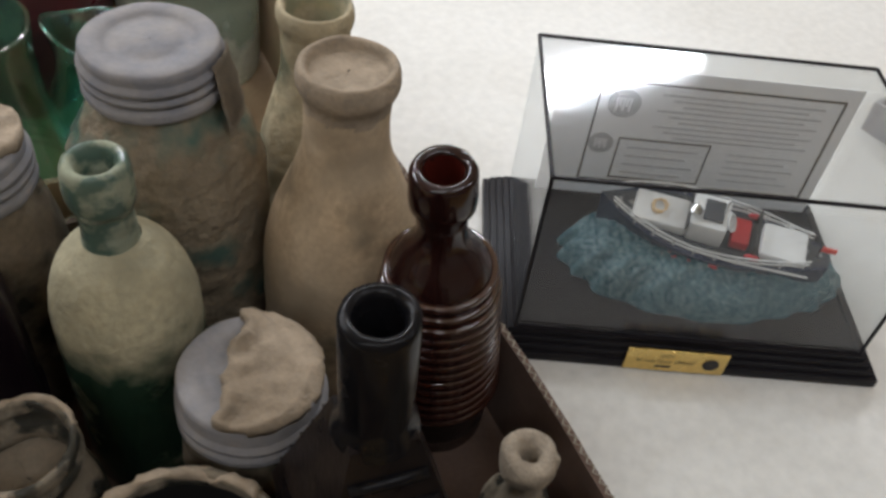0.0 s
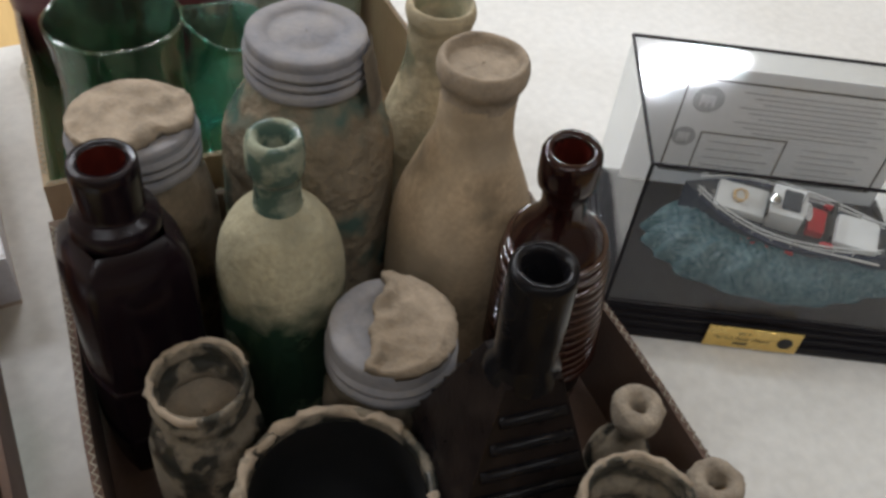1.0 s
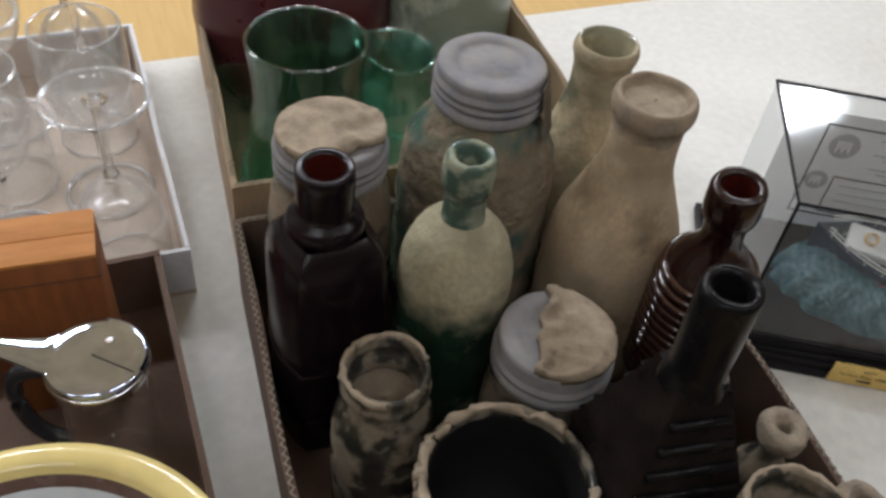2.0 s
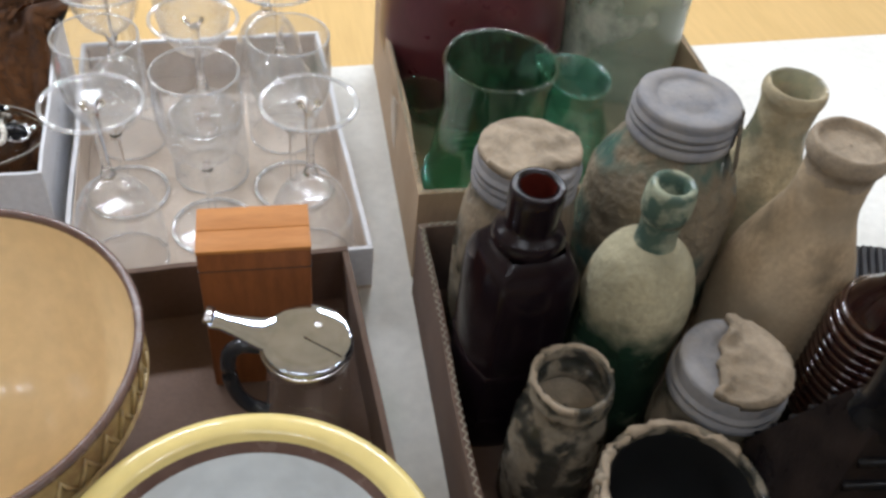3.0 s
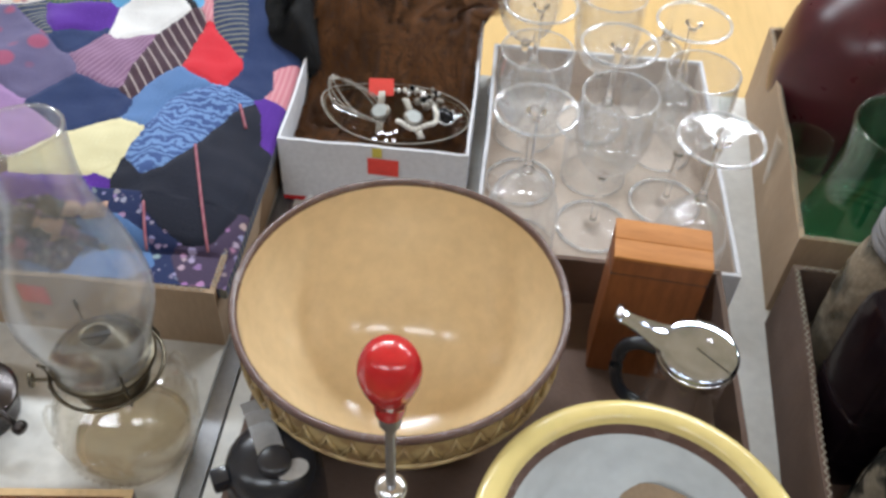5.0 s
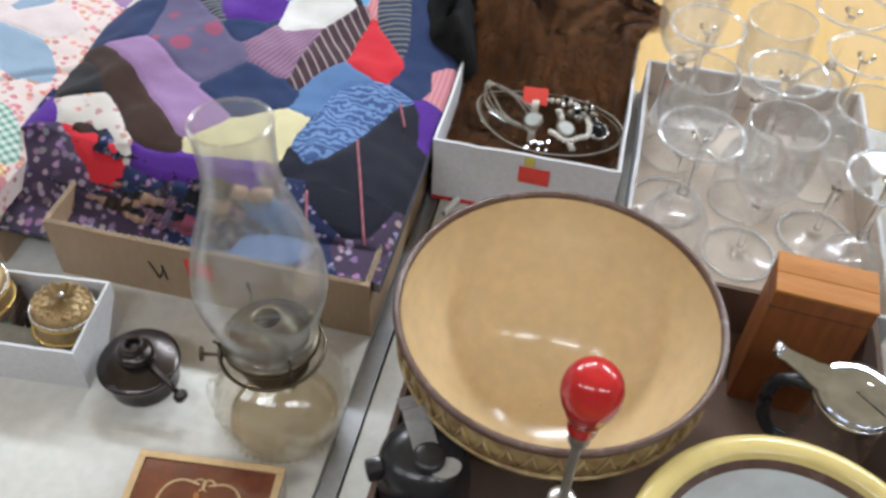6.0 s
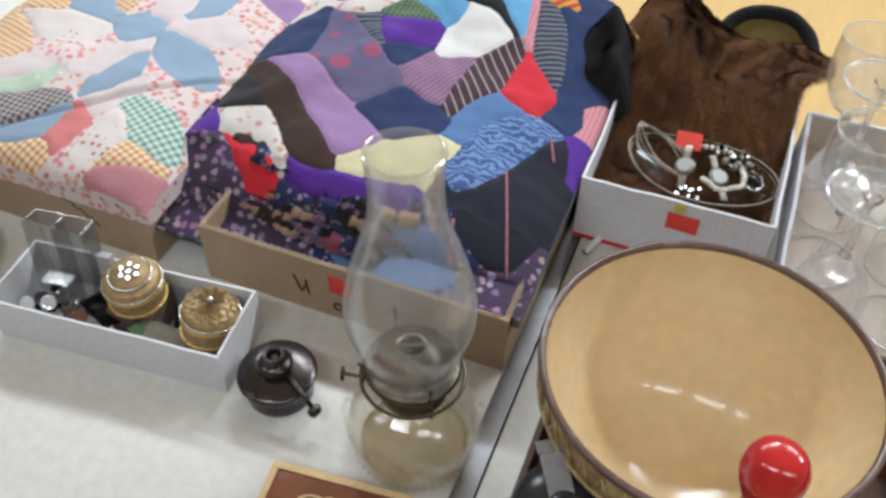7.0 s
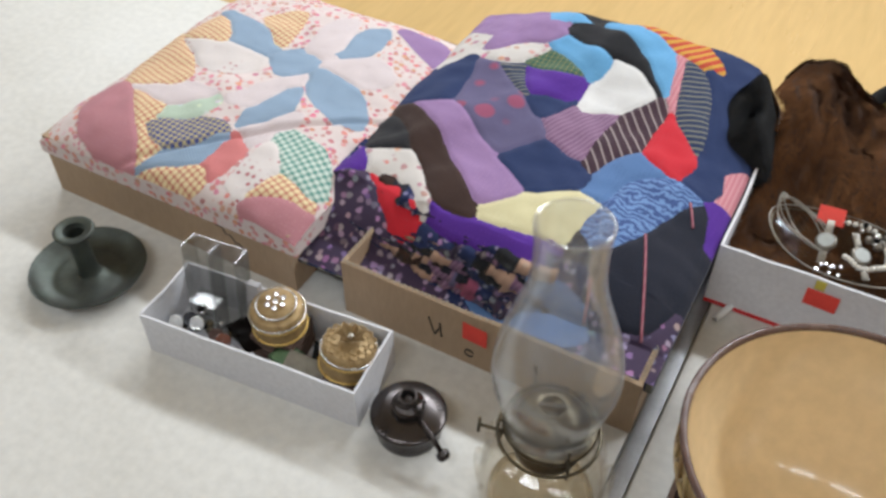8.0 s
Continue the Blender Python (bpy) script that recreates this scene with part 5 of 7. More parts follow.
part("brim", lathe(smoothed([(0.05, 0), (0.060, 0.004), (0.066, 0.012), (0.064, 0.019), (0.054, 0.017), (0.049, 0.010)], 2), 48, wobble=0.002, seed=3), BLACK_CLOTH, b, smooth=True)
part("crown", lathe(smoothed([(0.051, 0.010), (0.042, -0.008), (0.02, -0.014), (0.0005, -0.015)], 2), 48, wobble=0.002, seed=4), OLIVE_CLOTH, b, "olive inside of the hat", smooth=True)


def jewellery(at):
    x0, y0, z0 = at
    d = thing("wire_dish", pose(x0, y0, z0), "silver wire-edged glass dish heaped with jewellery", "dish")
    for k, (rx, ry, dz) in enumerate(((0.082, 0.052, 0.020), (0.079, 0.049, 0.0165))):
        part("wire_hoop", curve_tube([(x, y, z + 0.014 * (-x / rx) ** 3 * (x < 0)) for x, y, z in ring_points(rx, dz, 56, ry=ry)], 0.0008, 6, True), BRASS_OLD if k else OLD_SILVER, d, smooth=True)
    part("dish", shell(smoothed([(0.03, 0), (0.045, 0.002), (0.078, 0.017)], 2), 0.0016, 56, squash=0.62), FAINT_GLASS, d, smooth=True)
    for k in range(4):
        f, rx, ry = 2.45 + 0.17 * k, 0.040 - 0.003 * k, 0.011 + 0.005 * k
        pts = [(-0.046 + rx * math.cos(a) * math.cos(f) - ry * math.sin(a) * math.sin(f), 0.012 + rx * math.cos(a) * math.sin(f) + ry * math.sin(a) * math.cos(f), 0.024 + 0.012 * math.cos(a) + 0.003 * math.sin(3 * a + k)) for a in (2 * math.pi * n / 30 for n in range(30))]
        part("wire_loop", curve_tube(pts, 0.0008, 5, True), OLD_SILVER, d, smooth=True)
    n = thing("pearl_necklace", pose(x0 + 0.022, y0 - 0.004, z0 + 0.018), "strand of cream pearls looped on the dish", "necklace")
    for k in range(26):
        a = -2.5 + k * 0.2
        q = 0.023 + (0.016 if k > 15 else 0) * (k - 15) / 10
        part("pearl", ball(0.0031, (q * math.cos(a), q * 0.95 * math.sin(a) + (0.02 if k > 15 else 0) * (k - 15) / 10, 0.004 + 0.002 * math.sin(k)), n=10), PEARL, n, smooth=True)
    for k, (dx, dy) in enumerate(((-0.018, 0.004), (0.018, -0.002))):
        w = thing("wristwatch", pose(x0 + dx, y0 + dy, z0 + 0.014, 18, -12 + 20 * k, 30 * k), "small silver wristwatch with pale dial", "watch", "watches in the dish")
        part("case", lathe(smoothed([(0.009, 0), (0.0112, 0.002), (0.0112, 0.005), (0.009, 0.0065)], 1), 32), OLD_SILVER, w, smooth=True)
        part("dial", lathe([(0.0085, 0.0066), (0.0002, 0.0068)], 28), DIAL, w, "pale dial")
        for s in (-1, 1):
            part("strap", block(-0.004, 0.004, 0.010 * s if s > 0 else -0.028, 0.028 if s > 0 else -0.010, 0.0012, 0.0032), OLD_SILVER, w, edge=0.0006)
    t = thing("price_tag", pose(x0 - 0.022, y0 + 0.036, z0 + 0.026, 35, 0, 6), "bright red paper price tag on the jewellery", "tag")
    part("tag", block(-0.014, 0.014, -0.010, 0.010, 0, 0.0006), ORANGE_TAG, t)
    s = thing("black_brooch", pose(x0 + 0.053, y0 + 0.004, z0 + 0.018, 10, 15, 0), "dark glass brooch with silver setting", "brooch")
    part("stone", ball(0.0115, squash=0.5, n=20), BLACK_GLASS, s, smooth=True)
    part("setting", curve_tube(ring_points(0.0118, 0, 28), 0.0012, 6, True), SILVER, s, smooth=True)
    for k in range(7):
        a = k * 0.9
        part("rhinestone", ball(0.0022, (0.0118 * math.cos(a), 0.0118 * math.sin(a), 0.001), n=8), CHROME, s)
    c = thing("charm_cluster", pose(x0 + 0.03, y0 + 0.026, z0 + 0.022), "cluster of dull silver charms and beads", "jewellery")
    rng = random.Random(8)
    for k in range(22):
        part("bead", ball(rng.uniform(0.0022, 0.0052), (rng.uniform(-0.024, 0.02), rng.uniform(-0.012, 0.016), rng.uniform(-0.004, 0.009)), n=9), (OLD_SILVER, SILVER, BLACK_GLASS, OLD_SILVER)[k % 4], c, smooth=True)
    e = thing("drop_earrings", pose(x0 - 0.008, y0 - 0.034, z0 + 0.014), "pair of silver drop earrings on the dish edge", "earrings")
    for k in range(9):
        part("drop", ball(0.0026, (rng.uniform(-0.012, 0.012), rng.uniform(-0.010, 0.008), rng.uniform(-0.003, 0.004)), n=8), CHROME, e)


jewellery((-0.482, 0.688, 0.052))
t = thing("price_sticker", pose(-0.486, 0.6098, 0.060, 90, 0, -2), "bright red price sticker on the white box", "sticker")
part("sticker", block(-0.0165, 0.0165, -0.011, 0.011, 0, 0.0005), ORANGE_TAG, t)
t = thing("yellow_sticker", pose(-0.492, 0.6098, 0.079, 90, 0, 0), "small yellow sticker above the red one", "sticker")
part("sticker", block(-0.005, 0.005, -0.006, 0.006, 0, 0.0004), YELLOW_TAG, t)


# ---- oil lamp and small things on the second table ----
def oil_lamp(at):
    b = thing("oil_lamp", pose(*at, 0, 0, 20), "clear glass oil lamp with brass burner and tall chimney", "lamp")
    font = smoothed([(0.046, 0), (0.050, 0.003), (0.051, 0.016), (0.0535, 0.019), (0.0575, 0.032), (0.0585, 0.048), (0.054, 0.068), (0.042, 0.082), (0.030, 0.088), (0.026, 0.094)], 2)
    part("font", shell(font, 0.0028, 64), LAMP_GLASS, b, "moulded glass oil font", smooth=True)
    part("oil", lathe(smoothed([(0.043, 0.005), (0.0468, 0.006), (0.0475, 0.017), (0.0005, 0.0172)], 0), 48), OIL, b, "yellowed lamp oil", smooth="sharp")
    n = 46
    for k in range(n):
        a = 2 * math.pi * k / n
        part("bead", ball(0.0021, (0.0545 * math.cos(a), 0.0545 * math.sin(a), 0.0205), n=6), LAMP_GLASS, b, smooth=True)
    for k in range(10):
        a = 2 * math.pi * k / 10
        pts = [((0.0592 - 0.0005 * (i - 3) ** 2 * 0.5) * math.cos(a + 0.24 * math.cos(i * math.pi / 6)), (0.0592 - 0.0005 * (i - 3) ** 2 * 0.5) * math.sin(a + 0.24 * math.cos(i * math.pi / 6)), 0.045 + 0.020 * math.sin(i * math.pi / 6)) for i in range(7)]
        part("petal", curve_tube(pts, 0.0018, 6), LAMP_GLASS, b, smooth=True)
    bur = part("burner", lathe(smoothed([(0.0265, 0.090), (0.029, 0.092), (0.029, 0.100), (0.024, 0.104), (0.024, 0.110), (0.034, 0.116), (0.0395, 0.122), (0.0395, 0.127), (0.031, 0.129), (0.030, 0.134), (0.022, 0.144), (0.012, 0.149), (0.010, 0.149)], 1), 56), BRASS_OLD, b, "tarnished brass burner", smooth=True)
    part("gallery_ring", curve_tube(ring_points(0.0425, 0.112, 48), 0.0016, 6, True), BRASS_OLD, bur, smooth=True)
    for k in range(4):
        a = 2 * math.pi * k / 4 + 0.4
        part("prong", curve_tube([(r * math.cos(a), r * math.sin(a), z) for r, z in ((0.043, 0.108), (0.0435, 0.118), (0.0405, 0.128), (0.041, 0.142), (0.044, 0.147))], 0.0013, 6), BRASS_OLD, bur, smooth=True)
    for k in range(30):
        a = 2 * math.pi * k / 30
        part("vent_hole", lathe([(0.0012, 0), (0.0012, 0.0004), (0.0001, 0.0005)], 8), INK, bur).matrix_basis = pose(0.0355 * math.cos(a), 0.0355 * math.sin(a), 0.1282)
    part("wick_slot", block(-0.011, 0.011, -0.002, 0.002, 0.1488, 0.1502), INK, bur)
    part("wick_key", curve_tube([(-0.03, 0.0, 0.103), (-0.058, 0.004, 0.104)], 0.0016, 8), BRASS_OLD, bur, smooth=True)
    part("wick_knob", lathe([(0.006, -0.001), (0.0066, 0.0), (0.006, 0.0015)], 20), BRASS_OLD, bur).matrix_basis = pose(-0.0585, 0.004, 0.104, 0, 90, 0)
    chim = smoothed([(0.0375, 0.118), (0.0375, 0.135), (0.041, 0.146), (0.0505, 0.175), (0.0515, 0.195), (0.046, 0.225), (0.034, 0.258), (0.0275, 0.280), (0.0265, 0.305), (0.028, 0.330)], 3)
    chimney = part("chimney", lathe(chim + [(0.0273, 0.3315), (0.0264, 0.330)] + [(r - 0.0016, z) for r, z in reversed(chim)], 64), CHIMNEY_GLASS, b, "tall clear glass chimney", smooth=True)
    part("chimney_lip", curve_tube(ring_points(0.0274, 0.3308, 56), 0.0013, 8, True), LAMP_GLASS, chimney, smooth=True)
    chimney.matrix_basis = pose(0, 0, 0.118, -5, -0.8, 0) @ pose(0, 0, -0.118)


oil_lamp((-0.655, 0.296, 0.0002))


def spirit_burner(at, rz):
    b = thing("spirit_burner", pose(*at, 0, 0, rz), "dark tarnished metal spirit burner with side lever", "burner")
    part("pan", lathe(smoothed([(0.030, 0), (0.032, 0.002), (0.032, 0.022), (0.0365, 0.026), (0.0375, 0.029), (0.036, 0.031), (0.024, 0.035), (0.016, 0.036)], 1), 56), PEWTER, b, smooth=True)
    part("dome", lathe(smoothed([(0.0165, 0.035), (0.0165, 0.044), (0.0145, 0.047), (0.010, 0.049), (0.010, 0.055), (0.0085, 0.057), (0.0062, 0.056), (0.0058, 0.048), (0.0004, 0.047)], 1), 44), PEWTER, b, smooth=True)
    part("lever", curve_tube([(0.014, 0, 0.040), (0.034, -0.001, 0.034), (0.052, -0.002, 0.026)], 0.0027, 10), PEWTER, b, smooth=True)
    part("lever_knob", lathe(smoothed([(0.002, -0.004), (0.0062, -0.003), (0.0068, 0.003), (0.004, 0.006), (0.0004, 0.006)], 1), 24), PEWTER, b, smooth=True).matrix_basis = pose(0.054, -0.002, 0.0245, 0, 110, 0)


spirit_burner((-0.797, 0.305, 0.0002), -22)


def inlaid_box(at, rz):
    b = thing("inlaid_box", pose(*at, 0, 0, rz), "glossy burl-wood box with pale floral inlay", "box")
    W, D, H = 0.118, 0.085, 0.040
    part("box_body", block(0, W, -D, 0, 0, 0.026), WALNUT, b, edge=0.0015)
    part("lid", block(-0.002, W + 0.002, -D - 0.002, 0.002, 0.0265, H - 0.001), WALNUT, b, edge=0.0015)
    for r in ((-0.002, W + 0.002, -0.004, 0.002), (-0.002, W + 0.002, -D - 0.002, -D + 0.004), (-0.002, 0.004, -D + 0.0042, -0.0042), (W - 0.004, W + 0.002, -D + 0.0042, -0.0042)):
        part("pale_edging", block(*r, H - 0.0009, H + 0.0003), MAPLE, b)
    cx, cy, z = W / 2, -D / 2, H - 0.0006
    for s in (-1, 1):
        pts = [(cx + s * (0.004 + 0.030 * math.sin(t)) , cy + 0.020 * math.cos(t) + 0.006 * math.sin(2 * t), z) for t in [k * math.pi / 16 for k in range(17)]]
        part("scroll_line", curve_tube(pts, 0.0011, 5), MAPLE, b)
        part("scroll_curl", curve_tube([(cx + s * (0.004 + 0.005 * math.cos(t)), cy + 0.020 + 0.005 * math.sin(t), z) for t in [k * 0.5 for k in range(10)]], 0.0009, 5), MAPLE, b)
    for k in range(9):
        a = k * 2.4
        q = 0.003 + 0.0017 * k
        part("inlay_petal", lathe([(0.0038, 0), (0.0036, 0.0007), (0.0002, 0.0009)], 14, squash=0.6), MAPLE if k % 3 else WOOD_BOX, b).matrix_basis = pose(cx + q * math.cos(a), cy + q * 0.8 * math.sin(a), z, 0, 0, 57 * a)


inlaid_box((-0.747, 0.2165, 0.0002), 6)


def candlestick(at):
    b = thing("candlestick", pose(*at), "dark bronze candlestick with wide drip dish", "candlestick")
    part("drip_dish", lathe(smoothed([(0.030, 0), (0.040, 0.002), (0.058, 0.010), (0.0635, 0.018), (0.0645, 0.0195), (0.0630, 0.0195), (0.056, 0.0125), (0.040, 0.0075), (0.036, 0.009), (0.022, 0.0085), (0.013, 0.011)], 1), 64, wobble=0.0006, seed=2), BRONZE, b, smooth=True)
    part("stem", lathe(smoothed([(0.014, 0.010), (0.011, 0.014), (0.0105, 0.05), (0.0115, 0.068)], 1), 32), BRONZE, b, smooth=True)
    part("cup", lathe(smoothed([(0.0115, 0.066), (0.021, 0.071), (0.0225, 0.075), (0.020, 0.0765), (0.012, 0.074)], 1), 40), BRONZE, b, smooth=True)


candlestick((-1.216, 0.306, 0.0002))


def gilt_box(at, seed, flower, label, tilt):
    b = thing("gilt_trinket_box", pose(*at, *tilt), label, "trinket box", "gilt boxes")
    part("drum", lathe(smoothed([(0.0255, 0), (0.027, 0.002), (0.027, 0.020), (0.026, 0.022)], 1), 48), GILT, b, smooth=True)
    for z, r in ((0.004, 0.0276), (0.0215, 0.0278), (0.026, 0.0282)):
        part("braid", curve_tube([(x, y, zz + 0.0006 * math.sin(k * 1.9)) for k, (x, y, zz) in enumerate(ring_points(r, z, 96))], 0.0014, 5, True), SILVER if z > 0.025 else GOLD_PLATE, b, smooth=True)
    part("lid", lathe(smoothed([(0.0275, 0.0225), (0.0275, 0.030), (0.024, 0.034), (0.0005, 0.0375)], 2), 48), GILT, b, smooth=True)
    rng = random.Random(seed)
    if flower:
        for ringno, (n, q) in enumerate(((16, 0.022), (11, 0.015))):
            for k in range(n):
                a = 2 * math.pi * k / n + ringno
                bm = curve_tube([(q * math.cos(a) + 0.004 * math.cos(t), q * math.sin(a) + 0.004 * math.sin(t), 0.0355 - 0.1 * (q - 0.012) + 0.001 * math.sin(3 * t)) for t in [i * 0.7 for i in range(9)]], 0.0010, 5)
                part("filigree_curl", bm, GILT, b, smooth=True)
        for k in range(7):
            a = 2 * math.pi * k / 7
            bm = bmesh.new()
            v = [bm.verts.new(p) for p in ((0.002, 0, 0.037), (0.009, 0.005, 0.045), (0.016, 0, 0.046 + rng.uniform(-0.002, 0.004)), (0.009, -0.005, 0.0445))]
            bm.faces.new(v)
            bmesh.ops.solidify(bm, geom=bm.faces[:], thickness=0.0007)
            part("metal_petal", bm, GILT, b).matrix_basis = pose(0, 0, 0, 0, 0, math.degrees(a))
        part("flower_heart", ball(0.004, (0, 0, 0.042), n=12), SILVER, b, smooth=True)
    else:
        part("stone_bed", lathe([(0.019, 0.035), (0.0185, 0.0385), (0.0005, 0.039)], 40), GILT, b, smooth=True)
        for k in range(7):
            a = 2 * math.pi * k / 6
            q = 0.0 if k == 6 else 0.0085
            part("crystal", ball(0.0034, (q * math.cos(a), q * math.sin(a), 0.0405), n=7, squash=0.8), CHROME, b)
        part("lid_braid", curve_tube(ring_points(0.020, 0.0365, 60), 0.0013, 5, True), SILVER, b, smooth=True)
    return b


gilt_box((-0.960, 0.326, 0.042), 4, False, "round gilt box with braid and crystal flower lid", (4, 2, 0))
gilt_box((-0.879, 0.322, 0.030), 9, True, "round gilt filigree box topped by a metal flower", (-10, 6, 0))


for x, y, hgt in ((-0.960, 0.326, 0.0405), (-0.879, 0.322, 0.027)):
    b = thing("card_pad", pose(x, y, 0.003, 0, 0, 8), "stack of brown card pads under a gilt box", "card")
    for k in range(5):
        part("card_sheet", block(-0.024, 0.024, -0.022, 0.022, k * hgt / 5 - 0.0005, (k + 1) * hgt / 5 - 0.0025), SHADED_CARD, b)


def trinkets():
    rng = random.Random(12)
    c = thing("plastic_case", pose(-1.035, 0.318, 0.004, -8, 0, 6), "upright clear plastic case holding small buttons", "case")
    for r in ((-0.032, 0.032, 0.010, 0.0115, 0, 0.108), (-0.032, -0.0305, -0.012, 0.01, 0, 0.108), (0.0305, 0.032, -0.012, 0.01, 0, 0.108), (-0.001, 0.0005, -0.012, 0.01, 0, 0.108), (-0.03, 0.03, -0.012, 0.0098, 0.0, 0.002), (-0.0302, -0.0012, -0.012, 0.0098, 0.034, 0.0355)):
        part("pane", block(*r), DULL_PLASTIC, c)
    part("grey_slider", block(0.036, 0.050, -0.004, 0.004, 0.002, 0.078), GREY_CARD, c, edge=0.001)
    for k in range(5):
        b = thing("button", pose(-1.07 + 0.016 * k, 0.288 + 0.006 * (k % 2), 0.024 + 0.008 * (k % 3), 50, 10 * k, 20), "small round sewing button in the trinket box", "button", "buttons")
        part("disc", lathe(smoothed([(0.0075, 0), (0.008, 0.0012), (0.0068, 0.0026), (0.0055, 0.0018), (0.0004, 0.0018)], 1), 24), (DECK_WHITE, BLACK_PLASTIC, SILVER, BROWN_GLAZE, WALNUT)[k], b, smooth=True)
    for k, (x, y, mat, nm, lab) in enumerate(((-0.995, 0.300, CABIN_GLASS, "dark_scrap", "dark brown crumpled scrap among the trinkets"), (-0.932, 0.300, JADE, "green_card_scrap", "scrap of green card in the trinket box"), (-0.918, 0.303, TAUPE, "taupe_card", "bent piece of taupe card in the trinket box"), (-0.905, 0.335, BLACK_CLOTH, "black_scrap", "black cloth scrap in the trinket box"))):
        b = thing(nm, pose(x, y, 0.014, 20 * (k - 1), 12, 15 * k - 20), lab, "scrap")
        bm = heap(0.042, 0.028, lambda u, v: 0.02 + 0.006 * noise.noise(Vector((u * 50, v * 50, k))), 8, 6)
        bmesh.ops.solidify(bm, geom=bm.faces[:], thickness=0.002)
        part("scrap", bm, mat, b, smooth=True)
    for k in range(16):
        b = thing("small_bead", pose(rng.uniform(-1.07, -0.99), rng.uniform(0.28, 0.33), rng.uniform(0.007, 0.022)), "small metal or glass bead in the trinket box", "bead", "loose beads")
        part("bead", ball(rng.uniform(0.003, 0.0065), n=10), (CHROME, BLACK_GLASS, BRASS_OLD, CABIN_GLASS)[k % 4], b, smooth=True)


trinkets()
t = thing("price_sticker", pose(-0.778, 0.4038, 0.051, 90, 0, -3), "bright red price sticker on the brown carton", "sticker")
part("sticker", block(-0.014, 0.014, -0.012, 0.012, 0, 0.0005), ORANGE_TAG, t)
t = thing("marker_scrawl", pose(-0.82, 0.4040, 0.036, 90, 0, 0), "black marker strokes on the brown carton", "writing")
for a, b in (((-0.011, 0.013), (-0.004, -0.010)), ((-0.004, -0.010), (0.003, 0.006)), ((0.002, 0.010), (0.004, -0.010))):
    part("stroke", curve_tube([(a[0], a[1], 0), (b[0], b[1], 0)], 0.0008, 5), INK, t)
part("stroke", curve_tube([(0.036 + 0.005 * math.cos(k), -0.017 + 0.005 * math.sin(k), 0) for k in (0.3, 1, 1.7, 2.4, 3.1, 3.8, 4.5, 5.2, 5.9)], 0.0008, 5), INK, t)
t = thing("marker_scrawl", pose(-1.09, 0.4015, 0.055, 90, 0, 0), "black marker scribble on the star quilt's carton", "writing")
part("stroke", curve_tube([(-0.02 + 0.004 * k, 0.01 - 0.003 * k + 0.004 * math.sin(k * 2.2), 0) for k in range(12)], 0.0008, 5), INK, t)
b = thing("white_marker_pen", pose(-0.577, 0.585, 0.0045, 0, 90, 70), "short white pen lying in the gap between tables", "pen")
part("barrel", lathe(smoothed([(0.003, 0), (0.004, 0.001), (0.004, 0.04), (0.0025, 0.044), (0.0005, 0.0445)], 1), 16), WHITE_METAL, b, smooth=True)


# ---- quilts ----
C_NAVY = print_cloth("navy_cotton", (0.012, 0.028, 0.10), (0.016, 0.034, 0.115), "dots", 160, 0.2)
C_INK = print_cloth("ink_blue_wool", (0.006, 0.008, 0.020), (0.011, 0.013, 0.028), "dots", 200, 0.2)
C_LILAC = print_cloth("lilac_cotton", (0.30, 0.18, 0.36), (0.35, 0.22, 0.40), "dots", 200, 0.2)
C_MAUVE = print_cloth("mauve_rib", (0.20, 0.10, 0.19), (0.29, 0.18, 0.27), "stripe", 55, 0.5, 20)
C_BROWN = print_cloth("brown_velvet", (0.034, 0.014, 0.009), (0.044, 0.02, 0.012), "dots", 200, 0.2)
C_VIOLET = print_cloth("violet_satin", (0.085, 0.018, 0.27), (0.11, 0.03, 0.33), "dots", 200, 0.2)
C_CREAM = print_cloth("cream_cotton", (0.66, 0.60, 0.36), (0.70, 0.65, 0.42), "dots", 200, 0.2)
C_RED = print_cloth("red_cotton", (0.56, 0.015, 0.03), (0.5, 0.03, 0.045), "dots", 200, 0.2)
C_WHITE = print_cloth("white_cotton", (0.72, 0.71, 0.70), (0.66, 0.64, 0.64), "dots", 200, 0.2)
C_SPRIG = print_cloth("white_sprig_cotton", (0.62, 0.58, 0.55), (0.40, 0.10, 0.12), "floral", 70, 0.5)
C_LAV = print_cloth("grey_lavender_red_dot", (0.11, 0.095, 0.19), (0.33, 0.07, 0.13), "dots", 32, 0.38)
C_STRIPE = print_cloth("brown_pinstripe", (0.045, 0.018, 0.03), (0.42, 0.35, 0.34), "stripe", 30, 0.86, -35)
C_BLUE = print_cloth("mid_blue_cotton", (0.09, 0.18, 0.38), (0.07, 0.14, 0.31), "dots", 200, 0.2)
C_WAVE = print_cloth("blue_batik", (0.15, 0.26, 0.50), (0.03, 0.06, 0.20), "wave", 34, 0.45, 80)
C_SKY = print_cloth("sky_blue_cotton", (0.13, 0.36, 0.62), (0.16, 0.40, 0.66), "dots", 200, 0.2)
C_BLACK = print_cloth("black_wool", (0.008, 0.008, 0.011), (0.014, 0.014, 0.018), "dots", 200, 0.2)
C_PLAID = print_cloth("dark_plaid", (0.02, 0.035, 0.09), (0.24, 0.23, 0.18), "stripe", 40, 0.72, 70)
C_GREEN = print_cloth("green_plaid", (0.03, 0.10, 0.07), (0.26, 0.24, 0.10), "check", 45, 0.75)
C_PINK = print_cloth("pink_strip", (0.55, 0.20, 0.24), (0.62, 0.30, 0.33), "stripe", 60, 0.5)
C_PIPING = print_cloth("muted_pink_strip", (0.36, 0.11, 0.15), (0.42, 0.17, 0.2), "stripe", 60, 0.5)
